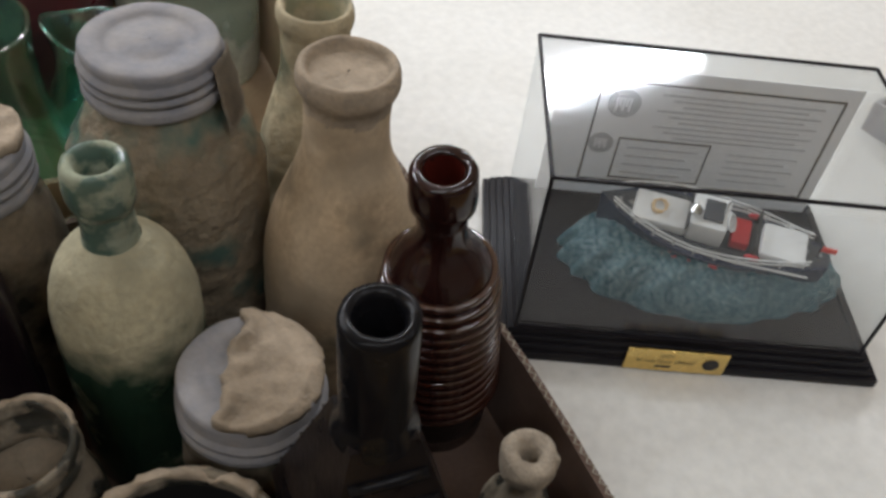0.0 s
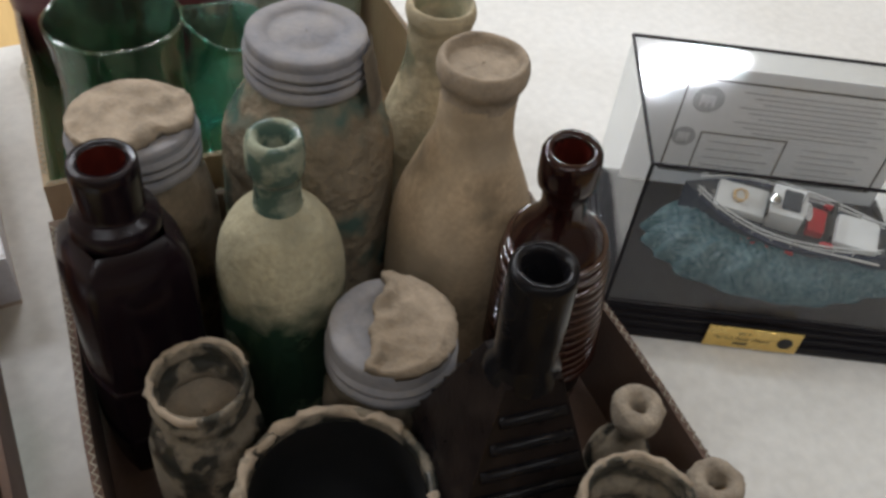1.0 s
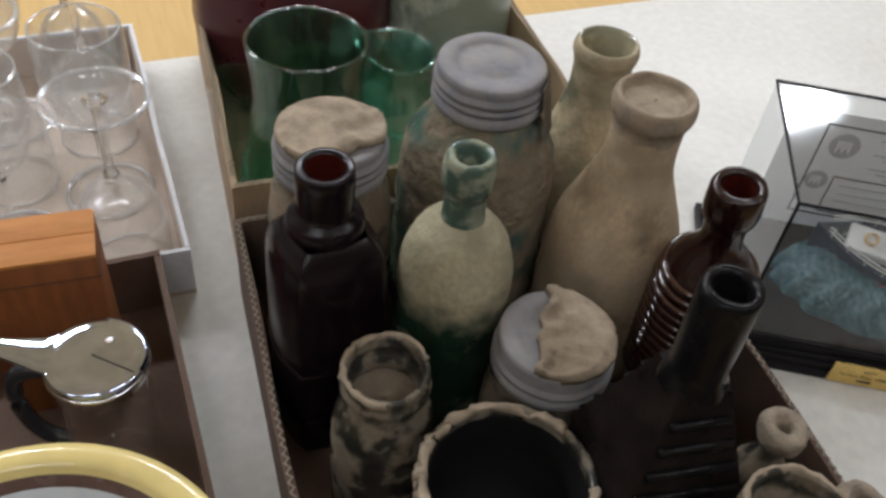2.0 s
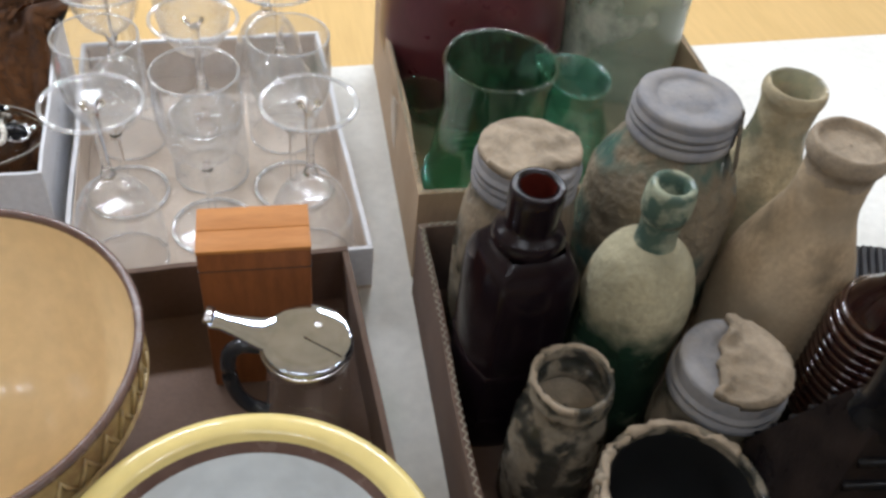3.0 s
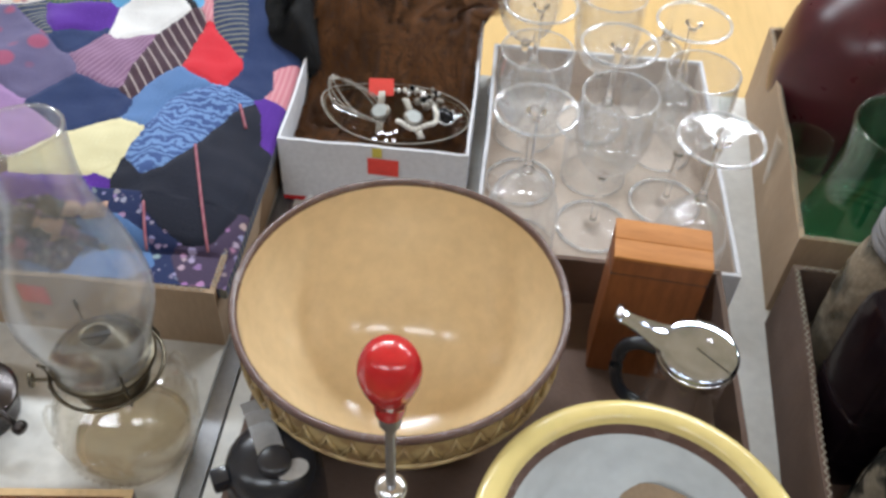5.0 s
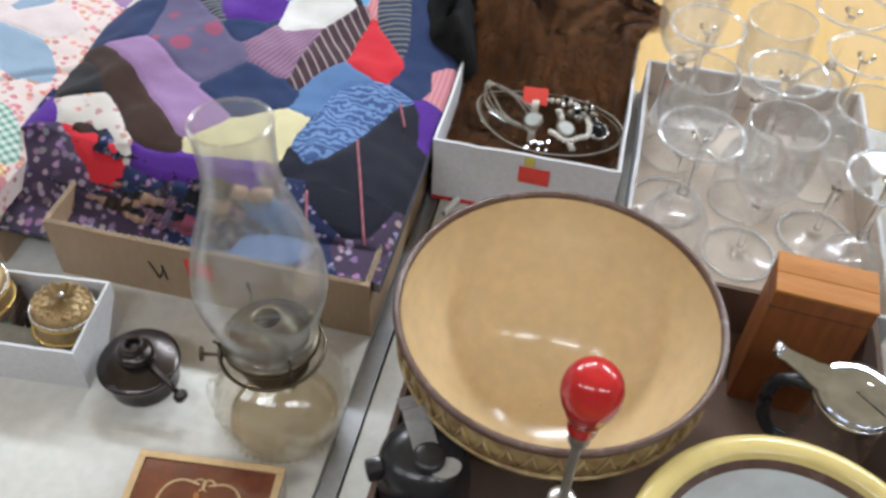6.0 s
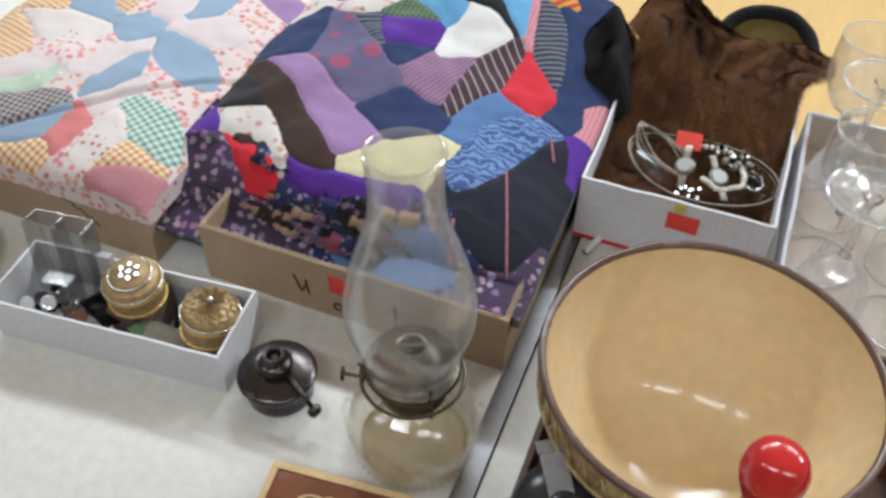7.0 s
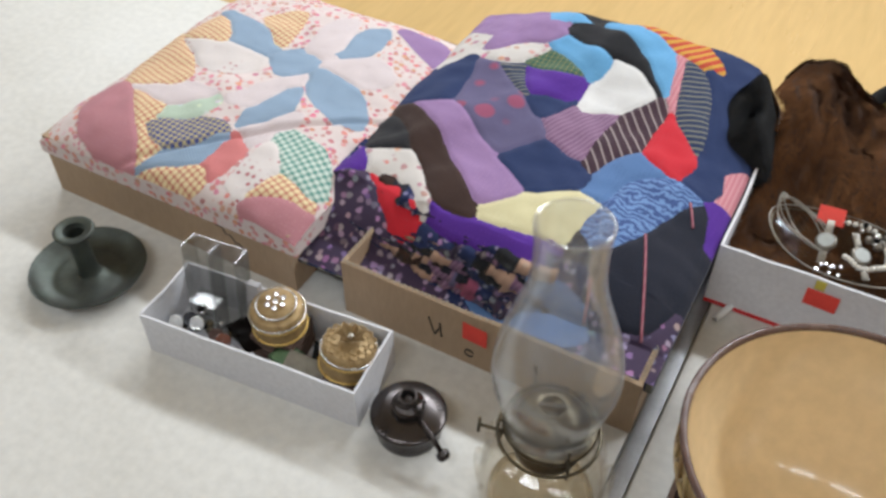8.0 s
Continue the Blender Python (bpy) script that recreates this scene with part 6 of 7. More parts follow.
C_ORANGE = print_cloth("red_orange_band", (0.50, 0.06, 0.03), (0.62, 0.36, 0.05), "stripe", 26, 0.5, 40)
C_FLORAL = print_cloth("pink_floral_cotton", (0.70, 0.60, 0.58), (0.60, 0.13, 0.13), "floral", 105, 0.60)
C_DOTTY = print_cloth("red_dot_cotton", (0.68, 0.62, 0.60), (0.42, 0.05, 0.08), "dots", 95, 0.22)
C_TICK = print_cloth("blue_ticking", (0.30, 0.40, 0.52), (0.20, 0.29, 0.42), "stripe", 95, 0.55, -50)
C_PALE = print_cloth("pale_blush_cotton", (0.70, 0.62, 0.62), (0.60, 0.50, 0.52), "stripe", 120, 0.6, 30)
C_TEAL = print_cloth("teal_check", (0.62, 0.70, 0.64), (0.01, 0.22, 0.17), "check", 40, 0.5, 30)
C_YELLOW = print_cloth("yellow_red_check", (0.78, 0.64, 0.38), (0.46, 0.05, 0.06), "check", 42, 0.66, 20)
C_BPLAID = print_cloth("blue_yellow_plaid", (0.07, 0.08, 0.24), (0.62, 0.52, 0.22), "check", 48, 0.6)
C_ROSE = print_cloth("dusty_rose_cotton", (0.46, 0.20, 0.23), (0.50, 0.25, 0.27), "dots", 200, 0.2)
C_CORAL = print_cloth("coral_check", (0.66, 0.25, 0.24), (0.55, 0.12, 0.13), "stripe", 110, 0.5, -40)
C_NIGHT = print_cloth("night_blue_print", (0.012, 0.022, 0.085), (0.17, 0.14, 0.24), "floral", 110, 0.54)
C_DUSK = print_cloth("dusky_mauve_print", (0.055, 0.035, 0.075), (0.125, 0.075, 0.135), "floral", 90, 0.56)
C_PEACH = print_cloth("peach_cotton", (0.52, 0.33, 0.24), (0.46, 0.26, 0.2), "floral", 60, 0.4)
C_MINT = print_cloth("mint_cotton", (0.48, 0.58, 0.47), (0.60, 0.66, 0.58), "floral", 70, 0.4)


def nearest_patch(seeds, x, y):
    """Index of the nearest seam-bounded patch and how deep inside it the point lies. Seeds are strokes with a head start."""
    wx = x + 0.0015 * noise.noise(Vector((x * 14, y * 14, 1.0)))
    wy = y + 0.0015 * noise.noise(Vector((x * 14, y * 14, 6.0)))
    best, second, which = 9.0, 9.0, 0
    for n, (x1, y1, x2, y2, lead) in enumerate(seeds):
        dx, dy = x2 - x1, y2 - y1
        q = ((wx - x1) * dx + (wy - y1) * dy) / max(dx * dx + dy * dy, 1e-9)
        q = min(1.0, max(0.0, q))
        d = (wx - x1 - q * dx) ** 2 + (wy - y1 - q * dy) ** 2 - 0.09 * lead
        if d < best:
            best, second, which = d, best, n
        elif d < second:
            second = d
    return which, (second - best) / 0.12


def cut_cloth(pieces, X, Y):
    """For arrays of places: which piece of cloth lies there, how deep inside its seams, and whether any piece is near."""
    X = X + 0.0007 * np.sin(Y * 140) * np.cos(X * 95)
    Y = Y + 0.0007 * np.cos(X * 120 + 1)
    best, second = np.full(X.shape, 9.0), np.full(X.shape, 9.0)
    which = np.zeros(X.shape, int)
    for n, (cloth, outline) in enumerate(pieces):
        pts = smoothed(list(outline) + [outline[0]], 1)
        inside, near = np.zeros(X.shape, bool), np.full(X.shape, 9.0)
        for (ax, ay), (bx, by) in zip(pts, pts[1:]):
            ex, ey = bx - ax, by - ay
            q = np.clip(((X - ax) * ex + (Y - ay) * ey) / max(ex * ex + ey * ey, 1e-12), 0, 1)
            near = np.minimum(near, np.hypot(X - ax - q * ex, Y - ay - q * ey))
            inside ^= ((ay > Y) != (by > Y)) & (X < ex * (Y - ay) / (ey if abs(ey) > 1e-9 else 1e-9) + ax)
        d = np.where(inside, -near, near)
        closer = d < best
        second = np.where(closer, best, np.minimum(second, d))
        which = np.where(closer, n, which)
        best = np.where(closer, d, best)
    return which, (second - best) * 0.5, best < 0.011


def patchwork(name, m, label, x0, x1, y0, y1, step, height, pieces, other, side):
    """A quilt laid over a heap: every patch is its own padded piece. other(x, y): the cloth away from the named pieces."""
    q = thing(name, m, label, "quilt")
    nx, ny = int((x1 - x0) / step), int((y1 - y0) / step)
    cloths = [c for c, outline in pieces]
    zs = {}
    X, Y = np.meshgrid(x0 + step * np.arange(nx + 1), y0 + step * np.arange(ny + 1), indexing="ij")
    which, deep, found = cut_cloth(pieces, X, Y)
    for i in range(nx + 1):
        for j in range(ny + 1):
            x, y = float(X[i, j]), float(Y[i, j])
            pad = float(deep[i, j]) if found[i, j] else 0.003
            zs[i, j] = (x, y, height(x, y) + 0.0018 * min(1.0, pad / 0.006) ** 0.6)
    which, deep, found = cut_cloth(pieces, X + step / 2, Y + step / 2)
    keys = [[cloths[which[i, j]].name + str(which[i, j]) if found[i, j] else other(float(X[i, j]), float(Y[i, j])).name for j in range(ny)] for i in range(nx)]
    stuff_of = {c.name + str(n): c for n, c in enumerate(cloths)}

    def islands():
        """The connected patches of one cloth, as lists of cells."""
        seen, found_islands = set(), []
        for i in range(nx):
            for j in range(ny):
                if (i, j) in seen:
                    continue
                seen.add((i, j))
                cells, queue = [], [(i, j)]
                while queue:
                    p, r = queue.pop()
                    cells.append((p, r))
                    for c in ((p + 1, r), (p - 1, r), (p, r + 1), (p, r - 1)):
                        if 0 <= c[0] < nx and 0 <= c[1] < ny and c not in seen and keys[c[0]][c[1]] == keys[i][j]:
                            seen.add(c)
                            queue.append(c)
                found_islands.append(cells)
        return found_islands

    for cells in islands():
        if len(cells) < 90:
            inside = set(cells)
            edge = [c for p, r in cells for c in ((p + 1, r), (p - 1, r), (p, r + 1), (p, r - 1)) if 0 <= c[0] < nx and 0 <= c[1] < ny and c not in inside]
            for p, r in cells:
                keys[p][r] = keys[edge[0][0]][edge[0][1]]
    for cells in islands():
        k = keys[cells[0][0]][cells[0][1]]
        ids, verts, faces = {}, [], []
        for i, j in cells:
            f = []
            for c in ((i, j), (i + 1, j), (i + 1, j + 1), (i, j + 1)):
                if c not in ids:
                    ids[c] = len(verts)
                    verts.append(zs[c])
                f.append(ids[c])
            faces.append(f)
        me = bpy.data.meshes.new("patch")
        me.from_pydata(verts, [], faces)
        for p in me.polygons:
            p.use_smooth = True
        me.materials.append(stuff_of[k] if k in stuff_of else bpy.data.materials[k])
        ob = new("patch", me)
        ob.parent = q
    bm = bmesh.new()
    ring = [(i, 0) for i in range(nx)] + [(nx, j) for j in range(ny)] + [(i, ny) for i in range(nx, 0, -1)] + [(0, j) for j in range(ny, 0, -1)]
    top = [bm.verts.new(zs[c]) for c in ring]
    low = [bm.verts.new((zs[c][0], zs[c][1], min(0.062, zs[c][2] - 0.004))) for c in ring]
    for k in range(len(ring)):
        bm.faces.new((top[k], top[(k + 1) % len(ring)], low[(k + 1) % len(ring)], low[k]))
    part("quilt_side", bm, side, q, smooth=True)
    return q


# pieces of cloth, each with the corners of its outline on the quilt's plan
CRAZY_PIECES = [
    (C_LILAC, ((-0.984, 0.648), (-0.947, 0.668), (-0.890, 0.628), (-0.848, 0.598), (-0.799, 0.563), (-0.837, 0.521), (-0.880, 0.558), (-0.934, 0.609))),
    (C_BROWN, ((-1.006, 0.633), (-0.982, 0.644), (-0.930, 0.606), (-0.876, 0.556), (-0.825, 0.503), (-0.883, 0.500), (-0.942, 0.572))),
    (C_BLACK, ((-1.038, 0.601), (-1.003, 0.628), (-0.946, 0.569), (-0.963, 0.554), (-0.989, 0.540))),
    (C_SPRIG, ((-0.989, 0.540), (-0.946, 0.564), (-0.914, 0.543), (-0.888, 0.508), (-0.882, 0.487), (-0.895, 0.496), (-0.927, 0.517), (-0.961, 0.516))),
    (C_VIOLET, ((-1.041, 0.575), (-1.036, 0.598), (-0.987, 0.535), (-0.977, 0.516), (-1.000, 0.519))),
    (C_RED, ((-0.958, 0.511), (-0.931, 0.516), (-0.902, 0.500), (-0.889, 0.485), (-0.890, 0.471), (-0.930, 0.481))),
    (C_VIOLET, ((-0.884, 0.501), (-0.825, 0.502), (-0.768, 0.512), (-0.748, 0.478), (-0.810, 0.477), (-0.873, 0.486))),
    (C_CREAM, ((-0.834, 0.520), (-0.799, 0.561), (-0.762, 0.593), (-0.723, 0.587), (-0.729, 0.557), (-0.752, 0.527), (-0.781, 0.512), (-0.824, 0.505))),
    (C_LAV, ((-0.957, 0.759), (-0.926, 0.760), (-0.871, 0.707), (-0.830, 0.673), (-0.821, 0.664), (-0.857, 0.606), (-0.889, 0.625), (-0.945, 0.666))),
    (C_NAVY, ((-0.855, 0.603), (-0.818, 0.657), (-0.747, 0.626), (-0.750, 0.598), (-0.770, 0.589), (-0.798, 0.564))),
    (C_MAUVE, ((-0.835, 0.683), (-0.815, 0.721), (-0.777, 0.741), (-0.762, 0.741), (-0.770, 0.672), (-0.767, 0.640), (-0.820, 0.661))),
    (C_STRIPE, ((-0.766, 0.637), (-0.770, 0.684), (-0.759, 0.748), (-0.725, 0.786), (-0.712, 0.771), (-0.718, 0.682), (-0.743, 0.664), (-0.751, 0.631))),
    (C_RED, ((-0.709, 0.769), (-0.655, 0.710), (-0.655, 0.686), (-0.669, 0.670), (-0.716, 0.683))),
    (C_BLUE, ((-0.750, 0.598), (-0.744, 0.643), (-0.732, 0.674), (-0.713, 0.676), (-0.677, 0.666), (-0.699, 0.648), (-0.716, 0.619), (-0.720, 0.581))),
    (C_WAVE, ((-0.720, 0.581), (-0.714, 0.625), (-0.697, 0.650), (-0.662, 0.665), (-0.634, 0.659), (-0.659, 0.611), (-0.667, 0.571), (-0.696, 0.524), (-0.726, 0.551))),
    (C_INK, ((-0.696, 0.518), (-0.666, 0.568), (-0.638, 0.646), (-0.627, 0.629), (-0.616, 0.553), (-0.620, 0.487), (-0.629, 0.457), (-0.682, 0.484))),
    (C_WHITE, ((-0.803, 0.730), (-0.801, 0.814), (-0.771, 0.820), (-0.731, 0.787), (-0.759, 0.748))),
    (C_VIOLET, ((-0.897, 0.768), (-0.838, 0.774), (-0.826, 0.770), (-0.826, 0.742), (-0.876, 0.717))),
    (C_GREEN, ((-0.899, 0.784), (-0.876, 0.815), (-0.833, 0.781), (-0.838, 0.776), (-0.868, 0.770))),
    (C_SKY, ((-0.889, 0.824), (-0.868, 0.846), (-0.802, 0.817), (-0.806, 0.781), (-0.849, 0.801))),
    (C_BLACK, ((-0.885, 0.854), (-0.833, 0.869), (-0.775, 0.842), (-0.729, 0.791), (-0.742, 0.796), (-0.783, 0.821), (-0.837, 0.824))),
    (C_SKY, ((-0.827, 0.881), (-0.781, 0.890), (-0.734, 0.863), (-0.721, 0.794), (-0.732, 0.796), (-0.769, 0.842))),
    (C_PINK, ((-0.733, 0.859), (-0.721, 0.852), (-0.706, 0.773), (-0.714, 0.773))),
    (C_PLAID, ((-0.721, 0.852), (-0.681, 0.833), (-0.665, 0.780), (-0.656, 0.721), (-0.676, 0.739), (-0.705, 0.771))),
    (C_NAVY, ((-0.692, 0.867), (-0.656, 0.798), (-0.627, 0.690), (-0.633, 0.661), (-0.663, 0.668), (-0.654, 0.706), (-0.655, 0.726), (-0.665, 0.786))),
    (C_LILAC, ((-0.956, 0.816), (-0.907, 0.859), (-0.873, 0.857), (-0.879, 0.833), (-0.922, 0.816), (-0.957, 0.782))),
    (C_SPRIG, ((-0.957, 0.782), (-0.922, 0.816), (-0.885, 0.821), (-0.903, 0.787), (-0.932, 0.767))),
    (C_NAVY, ((-1.002, 0.655), (-0.994, 0.732), (-0.963, 0.772), (-0.945, 0.666), (-0.985, 0.650))),
    (C_PLAID, ((-0.926, 0.760), (-0.898, 0.776), (-0.876, 0.717), (-0.871, 0.707))),
    (C_NAVY, ((-0.871, 0.707), (-0.839, 0.730), (-0.824, 0.719), (-0.839, 0.681))),
    (C_ORANGE, ((-0.786, 0.888), (-0.786, 0.967), (-0.681, 0.859), (-0.691, 0.858))),
    (C_NIGHT, ((-0.881, 0.477), (-0.863, 0.472), (-0.809, 0.475), (-0.800, 0.452), (-0.842, 0.451), (-0.869, 0.456))),
    (C_SPRIG, ((-0.809, 0.472), (-0.779, 0.475), (-0.776, 0.462), (-0.804, 0.459))),
    (C_BLUE, ((-0.804, 0.458), (-0.771, 0.461), (-0.770, 0.431), (-0.796, 0.440))),
    (C_BLUE, ((-0.774, 0.461), (-0.700, 0.464), (-0.677, 0.422), (-0.758, 0.419))),
    (C_DUSK, ((-0.648, 0.445), (-0.615, 0.460), (-0.595, 0.501), (-0.586, 0.452), (-0.624, 0.408))),
    (C_DUSK, ((-0.996, 0.491), (-0.956, 0.506), (-0.941, 0.483), (-0.924, 0.468), (-0.978, 0.471))),
]

STAR_PIECES = [
    (C_TICK, ((-1.323, 0.711), (-1.279, 0.695), (-1.225, 0.684), (-1.200, 0.648), (-1.235, 0.646), (-1.270, 0.655))),
    (C_TICK, ((-1.195, 0.647), (-1.161, 0.677), (-1.130, 0.647), (-1.159, 0.615))),
    (C_TICK, ((-1.117, 0.698), (-1.123, 0.756), (-1.103, 0.776), (-1.092, 0.706), (-1.121, 0.664))),
    (C_TICK, ((-1.127, 0.635), (-1.112, 0.651), (-1.059, 0.630), (-1.023, 0.579), (-1.043, 0.575), (-1.092, 0.591))),
    (C_TICK, ((-1.139, 0.511), (-1.144, 0.546), (-1.129, 0.605), (-1.109, 0.559), (-1.113, 0.538))),
    (C_TICK, ((-1.202, 0.406), (-1.186, 0.443), (-1.144, 0.495), (-1.142, 0.443), (-1.155, 0.429))),
    (C_DOTTY, ((-1.325, 0.627), (-1.260, 0.636), (-1.205, 0.642), (-1.203, 0.604), (-1.243, 0.581))),
    (C_YELLOW, ((-1.328, 0.525), (-1.383, 0.652), (-1.304, 0.607), (-1.252, 0.540))),
    (C_YELLOW, ((-1.331, 0.650), (-1.321, 0.711), (-1.261, 0.644), (-1.326, 0.631))),
    (C_YELLOW, ((-1.303, 0.506), (-1.233, 0.488), (-1.246, 0.456), (-1.209, 0.412), (-1.232, 0.432))),
    (C_YELLOW, ((-1.200, 0.403), (-1.136, 0.435), (-1.125, 0.416), (-1.145, 0.399), (-1.198, 0.398))),
    (C_YELLOW, ((-1.066, 0.423), (-1.054, 0.462), (-1.008, 0.450), (-1.005, 0.442))),
    (C_YELLOW, ((-1.255, 0.720), (-1.222, 0.748), (-1.214, 0.730), (-1.201, 0.658))),
    (C_ROSE, ((-1.335, 0.457), (-1.338, 0.517), (-1.305, 0.505), (-1.204, 0.406), (-1.291, 0.409))),
    (C_ROSE, ((-1.059, 0.409), (-1.049, 0.428), (-1.002, 0.442), (-0.996, 0.405), (-1.023, 0.408))),
    (C_PALE, ((-1.312, 0.515), (-1.249, 0.537), (-1.199, 0.540), (-1.233, 0.494))),
    (C_PALE, ((-1.180, 0.541), (-1.147, 0.613), (-1.129, 0.630), (-1.146, 0.549))),
    (C_PALE, ((-1.132, 0.504), (-1.091, 0.561), (-1.096, 0.514), (-1.120, 0.476))),
    (C_PALE, ((-1.127, 0.657), (-1.117, 0.689), (-1.066, 0.698), (-1.037, 0.675), (-1.068, 0.645))),
    (C_PALE, ((-1.161, 0.677), (-1.170, 0.753), (-1.153, 0.777), (-1.128, 0.674))),
    (C_MINT, ((-1.243, 0.470), (-1.217, 0.524), (-1.195, 0.534), (-1.199, 0.502))),
    (C_BPLAID, ((-1.248, 0.458), (-1.196, 0.486), (-1.152, 0.499), (-1.167, 0.469), (-1.182, 0.445))),
    (C_CORAL, ((-1.138, 0.435), (-1.138, 0.481), (-1.129, 0.498), (-1.113, 0.480), (-1.118, 0.423))),
    (C_TEAL, ((-1.091, 0.514), (-1.070, 0.518), (-1.022, 0.506), (-0.998, 0.454), (-1.053, 0.466))),
    (C_DOTTY, ((-1.089, 0.428), (-1.088, 0.478), (-1.083, 0.500), (-1.054, 0.468), (-1.066, 0.415))),
    (C_LILAC, ((-1.083, 0.786), (-1.022, 0.788), (-1.006, 0.741), (-1.033, 0.753))),
    (C_TICK, ((-1.124, 0.861), (-1.075, 0.884), (-1.059, 0.845), (-1.096, 0.842))),
]


CRAZY = {
    C_VIOLET: [(-0.998, 0.525, -0.985, 0.515, 0.0), (-0.872, 0.497, -0.785, 0.492, 0.004), (-0.868, 0.762, -0.85, 0.765, 0.002), (-0.606, 0.635, -0.60, 0.62, 0.0)],
    C_BLACK: [(-0.99, 0.565, -0.955, 0.605, 0.0), (-0.845, 0.90, -0.758, 0.835, 0.002)],
    C_SPRIG: [(-0.962, 0.555, -0.932, 0.52, 0.002), (-0.99, 0.80, -0.975, 0.78, 0.0)],
    C_RED: [(-0.925, 0.505, -0.905, 0.475, 0.002), (-0.70, 0.692, -0.672, 0.715, 0.008)],
    C_BROWN: [(-0.952, 0.628, -0.865, 0.515, 0.001)],
    C_LILAC: [(-0.928, 0.652, -0.828, 0.545, 0.002), (-0.965, 0.845, -0.93, 0.835, 0.0)],
    C_CREAM: [(-0.815, 0.515, -0.765, 0.548, 0.0), (-0.925, 0.812, -0.905, 0.815, -0.004)],
    C_LAV: [(-0.935, 0.738, -0.888, 0.675, 0.002)],
}
CRAZY_MORE = {
    C_NAVY: [(-0.832, 0.612, -0.785, 0.615, 0.008), (-0.99, 0.67, -0.955, 0.70, 0.0), (-0.650, 0.80, -0.640, 0.70, 0.0), (-0.872, 0.722, -0.862, 0.70, -0.002), (-0.812, 0.79, -0.818, 0.765, -0.004), (-0.905, 0.785, -0.90, 0.765, -0.004), (-0.70, 0.885, -0.695, 0.875, 0.0)],
    C_MAUVE: [(-0.828, 0.672, -0.79, 0.70, 0.004)],
    C_STRIPE: [(-0.778, 0.675, -0.728, 0.732, 0.002)],
    C_BLUE: [(-0.742, 0.645, -0.69, 0.66, 0.0)],
    C_WAVE: [(-0.73, 0.592, -0.668, 0.615, 0.008)],
    C_INK: [(-0.69, 0.545, -0.665, 0.48, 0.006), (-0.622, 0.57, -0.622, 0.47, 0.002)],
    C_PINK: [(-0.722, 0.86, -0.712, 0.775, -0.008), (-0.612, 0.70, -0.606, 0.69, 0.0)],
    C_WHITE: [(-0.798, 0.765, -0.775, 0.805, 0.003)],
    C_SKY: [(-0.872, 0.862, -0.825, 0.825, 0.0), (-0.765, 0.89, -0.748, 0.85, 0.0)],
    C_PLAID: [(-0.698, 0.83, -0.684, 0.775, 0.0), (-0.885, 0.742, -0.88, 0.735, -0.004), (-0.835, 0.735, -0.825, 0.73, -0.005)],
    C_GREEN: [(-0.878, 0.80, -0.862, 0.795, -0.003)],
    C_ORANGE: [(-0.75, 0.945, -0.70, 0.895, -0.002)],
}
CRAZY_ALL = list(CRAZY.items()) + list(CRAZY_MORE.items())
CRAZY_SEEDS = [s for c, strokes in CRAZY_ALL for s in strokes]
CRAZY_CLOTH = [c for c, strokes in CRAZY_ALL for s in strokes]


def crazy_height(x, y):
    u, v = ((x + 0.81) / 0.212 if x > -0.81 else ((x + 0.81) / 0.215) ** 3), (y - 0.675) / (0.225 if y < 0.675 else 0.29)
    dome = max(0, 1 - abs(u) ** 3.2) ** 0.6 * max(0, 1 - abs(v) ** 4) ** 0.5
    rise = min(1.0, max(0.0, (y - 0.72) / 0.17))
    back = 0.030 * rise * rise * (3 - 2 * rise) * min(1.0, max(0.0, (-0.60 - x) / 0.04)) * min(1.0, max(0.0, (x + 1.0) / 0.12))
    fold = 0.010 * math.exp(-((x - y * 0.55 + 1.27) / 0.03) ** 2)
    if y < 0.50:
        t = (0.50 - y) / 0.09
        west = 1 / (1 + math.exp((x + 0.755) / 0.010))
        dome *= 1 - t * t * (0.75 + 0.25 * west)
        return 0.072 + 0.038 * dome - west * 0.03 * t + 0.004 * noise.noise(Vector((x * 11, y * 11, 2)))
    return 0.072 + back + 0.038 * dome + fold * dome + 0.007 * noise.noise(Vector((x * 11, y * 11, 2))) + 0.0025 * noise.noise(Vector((x * 40, y * 40, 5)))


patchwork("crazy_quilt", pose(0, 0, 0), "folded crazy quilt of navy, red, lilac and blue patches", -1.022, -0.598, 0.412, 0.90, 0.0015, crazy_height, CRAZY_PIECES, lambda x, y: (C_NIGHT if x > -0.83 else C_DUSK) if y < 0.5 else CRAZY_CLOTH[nearest_patch(CRAZY_SEEDS, x, y)[0]], C_PLAID)

def star_height(x, y):
    u, v = (x + 1.177) / 0.190, (y - 0.61) / 0.215
    dome = max(0, 1 - abs(u) ** 4) ** 0.5 * max(0, 1 - abs(v) ** 5) ** 0.5
    crease = 0.007 * math.exp(-(((x + 1.066) - (y - 0.553) * 1.1) / 0.007) ** 2)
    return 0.075 + 0.036 * dome - crease * dome + 0.006 * noise.noise(Vector((x * 10, y * 10, 12))) + 0.0022 * noise.noise(Vector((x * 38, y * 38, 5)))


patchwork("star_quilt", pose(0, 0, 0), "folded pastel star quilt of pink, blue and floral prints", -1.365, -0.99, 0.398, 0.822, 0.0015, star_height, STAR_PIECES, lambda x, y: C_FLORAL, C_FLORAL)

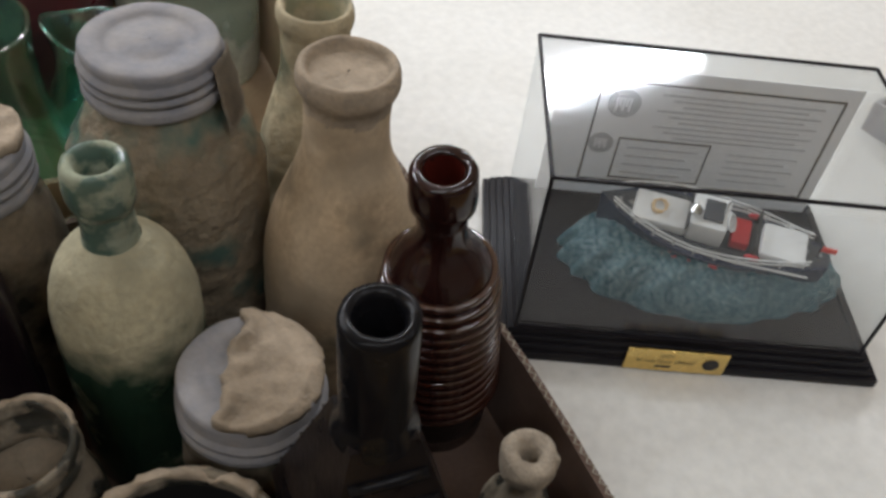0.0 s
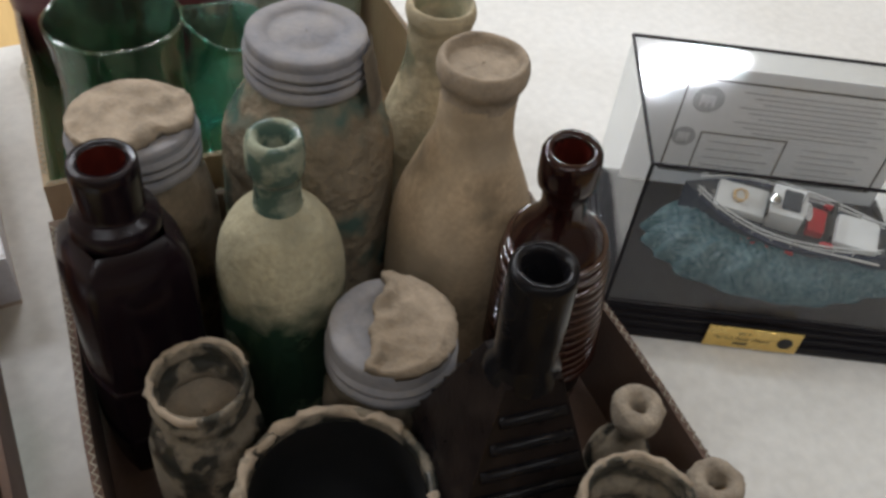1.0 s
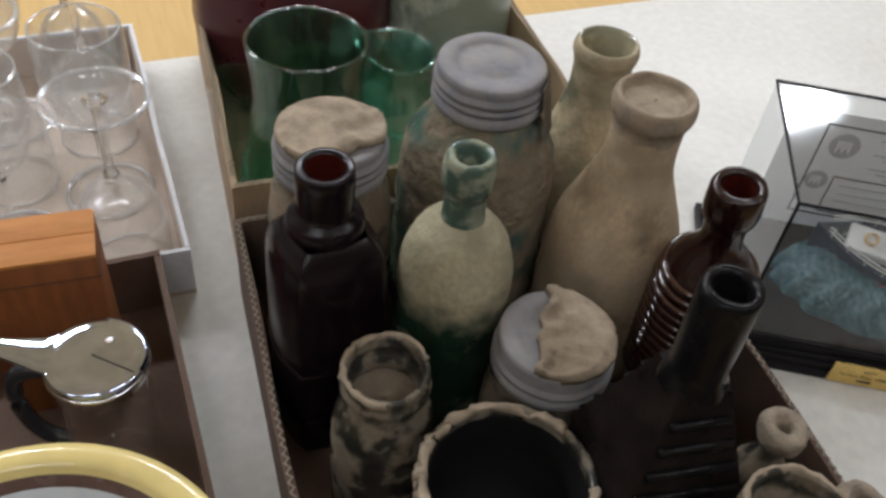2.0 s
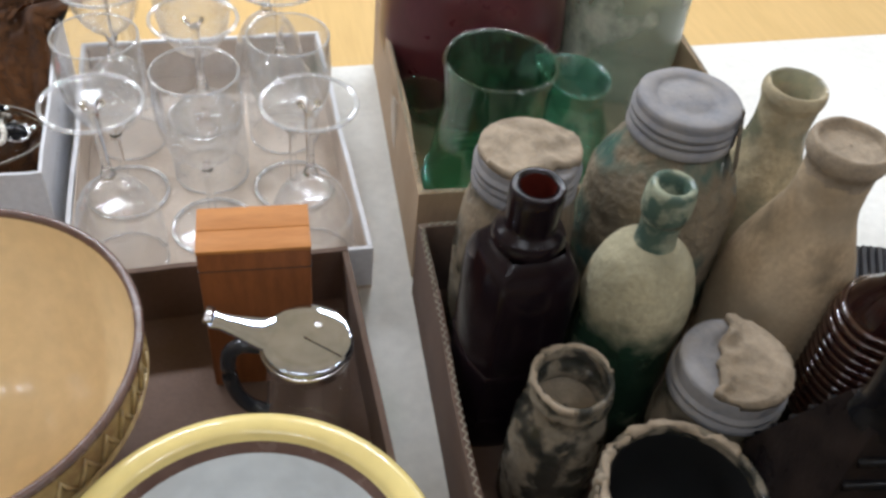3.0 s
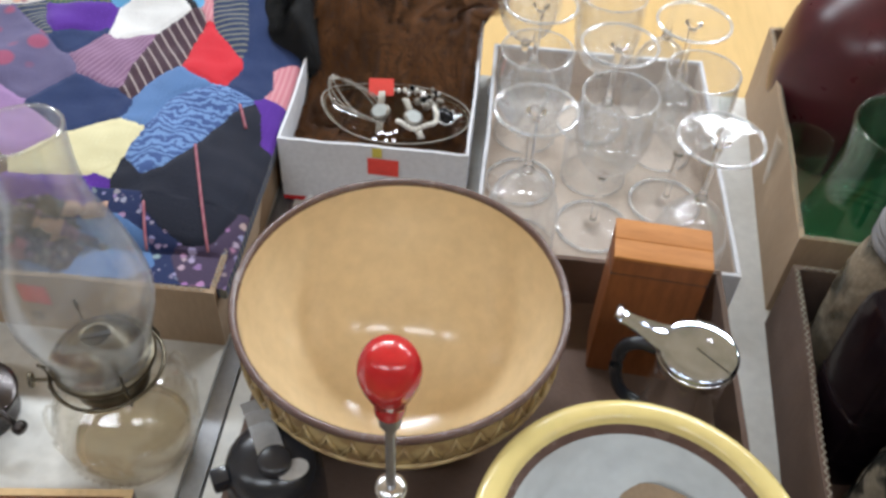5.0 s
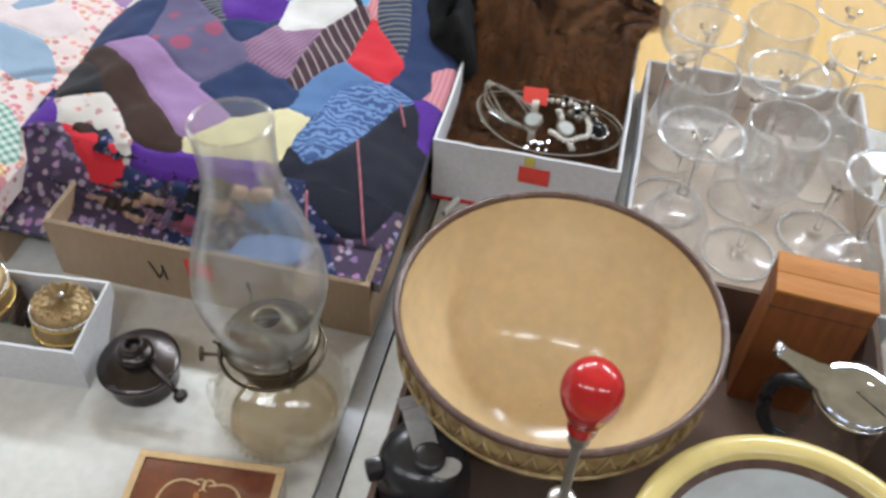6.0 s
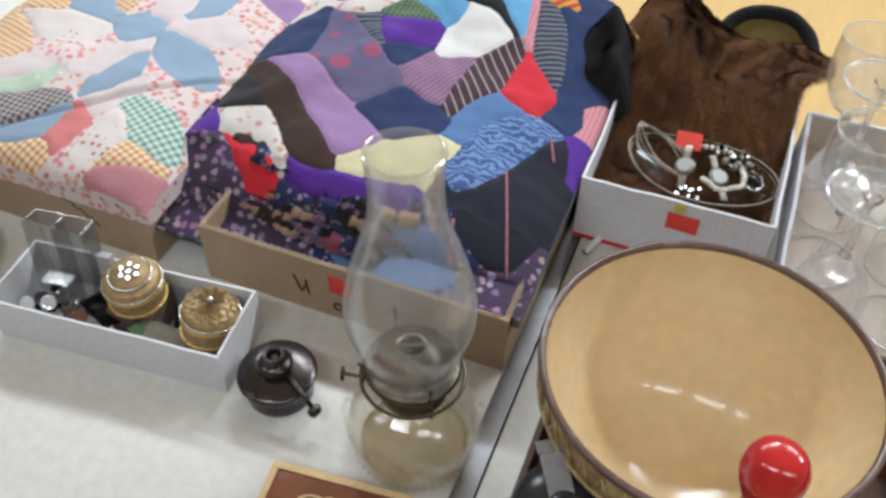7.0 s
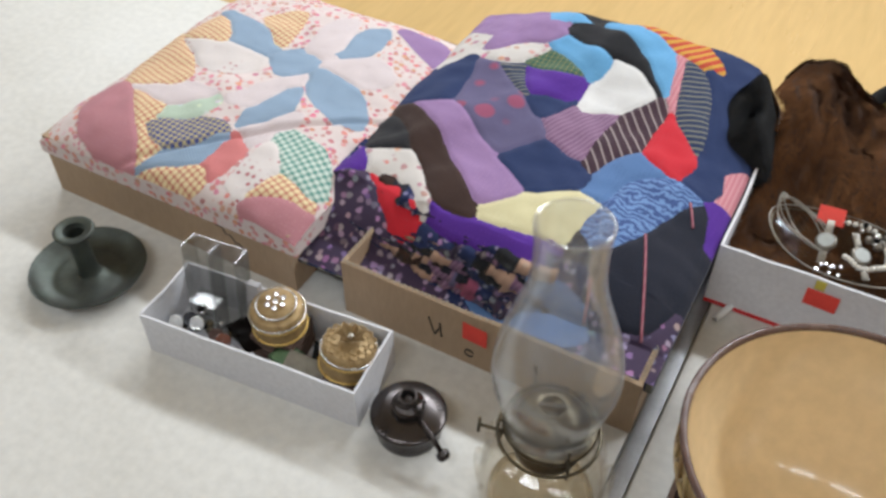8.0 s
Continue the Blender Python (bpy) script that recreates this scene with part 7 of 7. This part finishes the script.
pip = bpy.data.objects["crazy_quilt"]
for xa, ya, xb, yb in ((-0.668, 0.568, -0.625, 0.452), (-0.694, 0.489, -0.682, 0.449), (-0.642, 0.643, -0.629, 0.612)):
    line = [(xa + (xb - xa) * k / 14, ya + (yb - ya) * k / 14) for k in range(15)]
    pts = [(x + 0.0008 * math.sin(25 * y), y, crazy_height(x, y) + 0.0025) for x, y in line]
    part("pink_piping", curve_tube(pts, 0.0014, 6), C_PIPING, pip, "narrow pink strip", smooth=True)

# folded layers that bulge over the front rim of the crazy quilt's carton
b = thing("folded_quilt_edges", pose(0, 0, 0), "stack of folded dark patchwork edges under the quilt", "quilt")
LAYERS = [C_NIGHT, C_DUSK, C_INK, C_PEACH, C_NIGHT, C_MAUVE, C_BLACK, C_DUSK, C_NAVY, C_NIGHT, C_BROWN, C_DUSK, C_LAV, C_PEACH, C_NIGHT]
for row in range(13):
    rng = random.Random(40 + row)
    x = -1.008 + 0.016 * rng.random()
    z0 = 0.062 + 0.0027 * row
    y0 = 0.424 + 0.0042 * row + 0.005 * rng.random()
    piece = 0
    while x < -0.752 + 0.03 * rng.random():
        w = rng.uniform(0.014, 0.045)
        bm = bmesh.new()
        lines = []
        n = max(6, int(w / 0.0016))
        for i in range(n + 1):
            xx = x + (w + 0.002) * i / n
            west = max(0.0, -0.77 - xx)
            fray = 0.0045 * noise.noise(Vector((xx * 110, row * 1.9, 7))) + 0.0022 * noise.noise(Vector((xx * 330, row * 2.3, 5)))
            wave = 0.013 * noise.noise(Vector((xx * 17, row * 0.8, 1))) + 0.16 * west
            lift = 0.0045 * noise.noise(Vector((xx * 42, row * 0.9, 3))) + 0.05 * west
            line = []
            for j in range(7):
                back = j if j < 4 else 6 - j
                up = 0.0009 if j < 3 else (-0.0009 if j > 3 else 0.0)
                line.append(bm.verts.new((xx, max(y0 + wave + fray, 0.4125) + 0.017 * (3 - back), z0 + lift + up + 0.002 * (3 - back) * noise.noise(Vector((xx * 60, row, back))) - 0.0035 * (back == 3))))
            lines.append(line)
        for p, q in zip(lines, lines[1:]):
            for j in range(6):
                bm.faces.new((p[j], q[j], q[j + 1], p[j + 1]))
        part("cloth_fold", bm, LAYERS[(row * 4 + piece * 7) % len(LAYERS)], b, smooth=True)
        x += w
        piece += 1
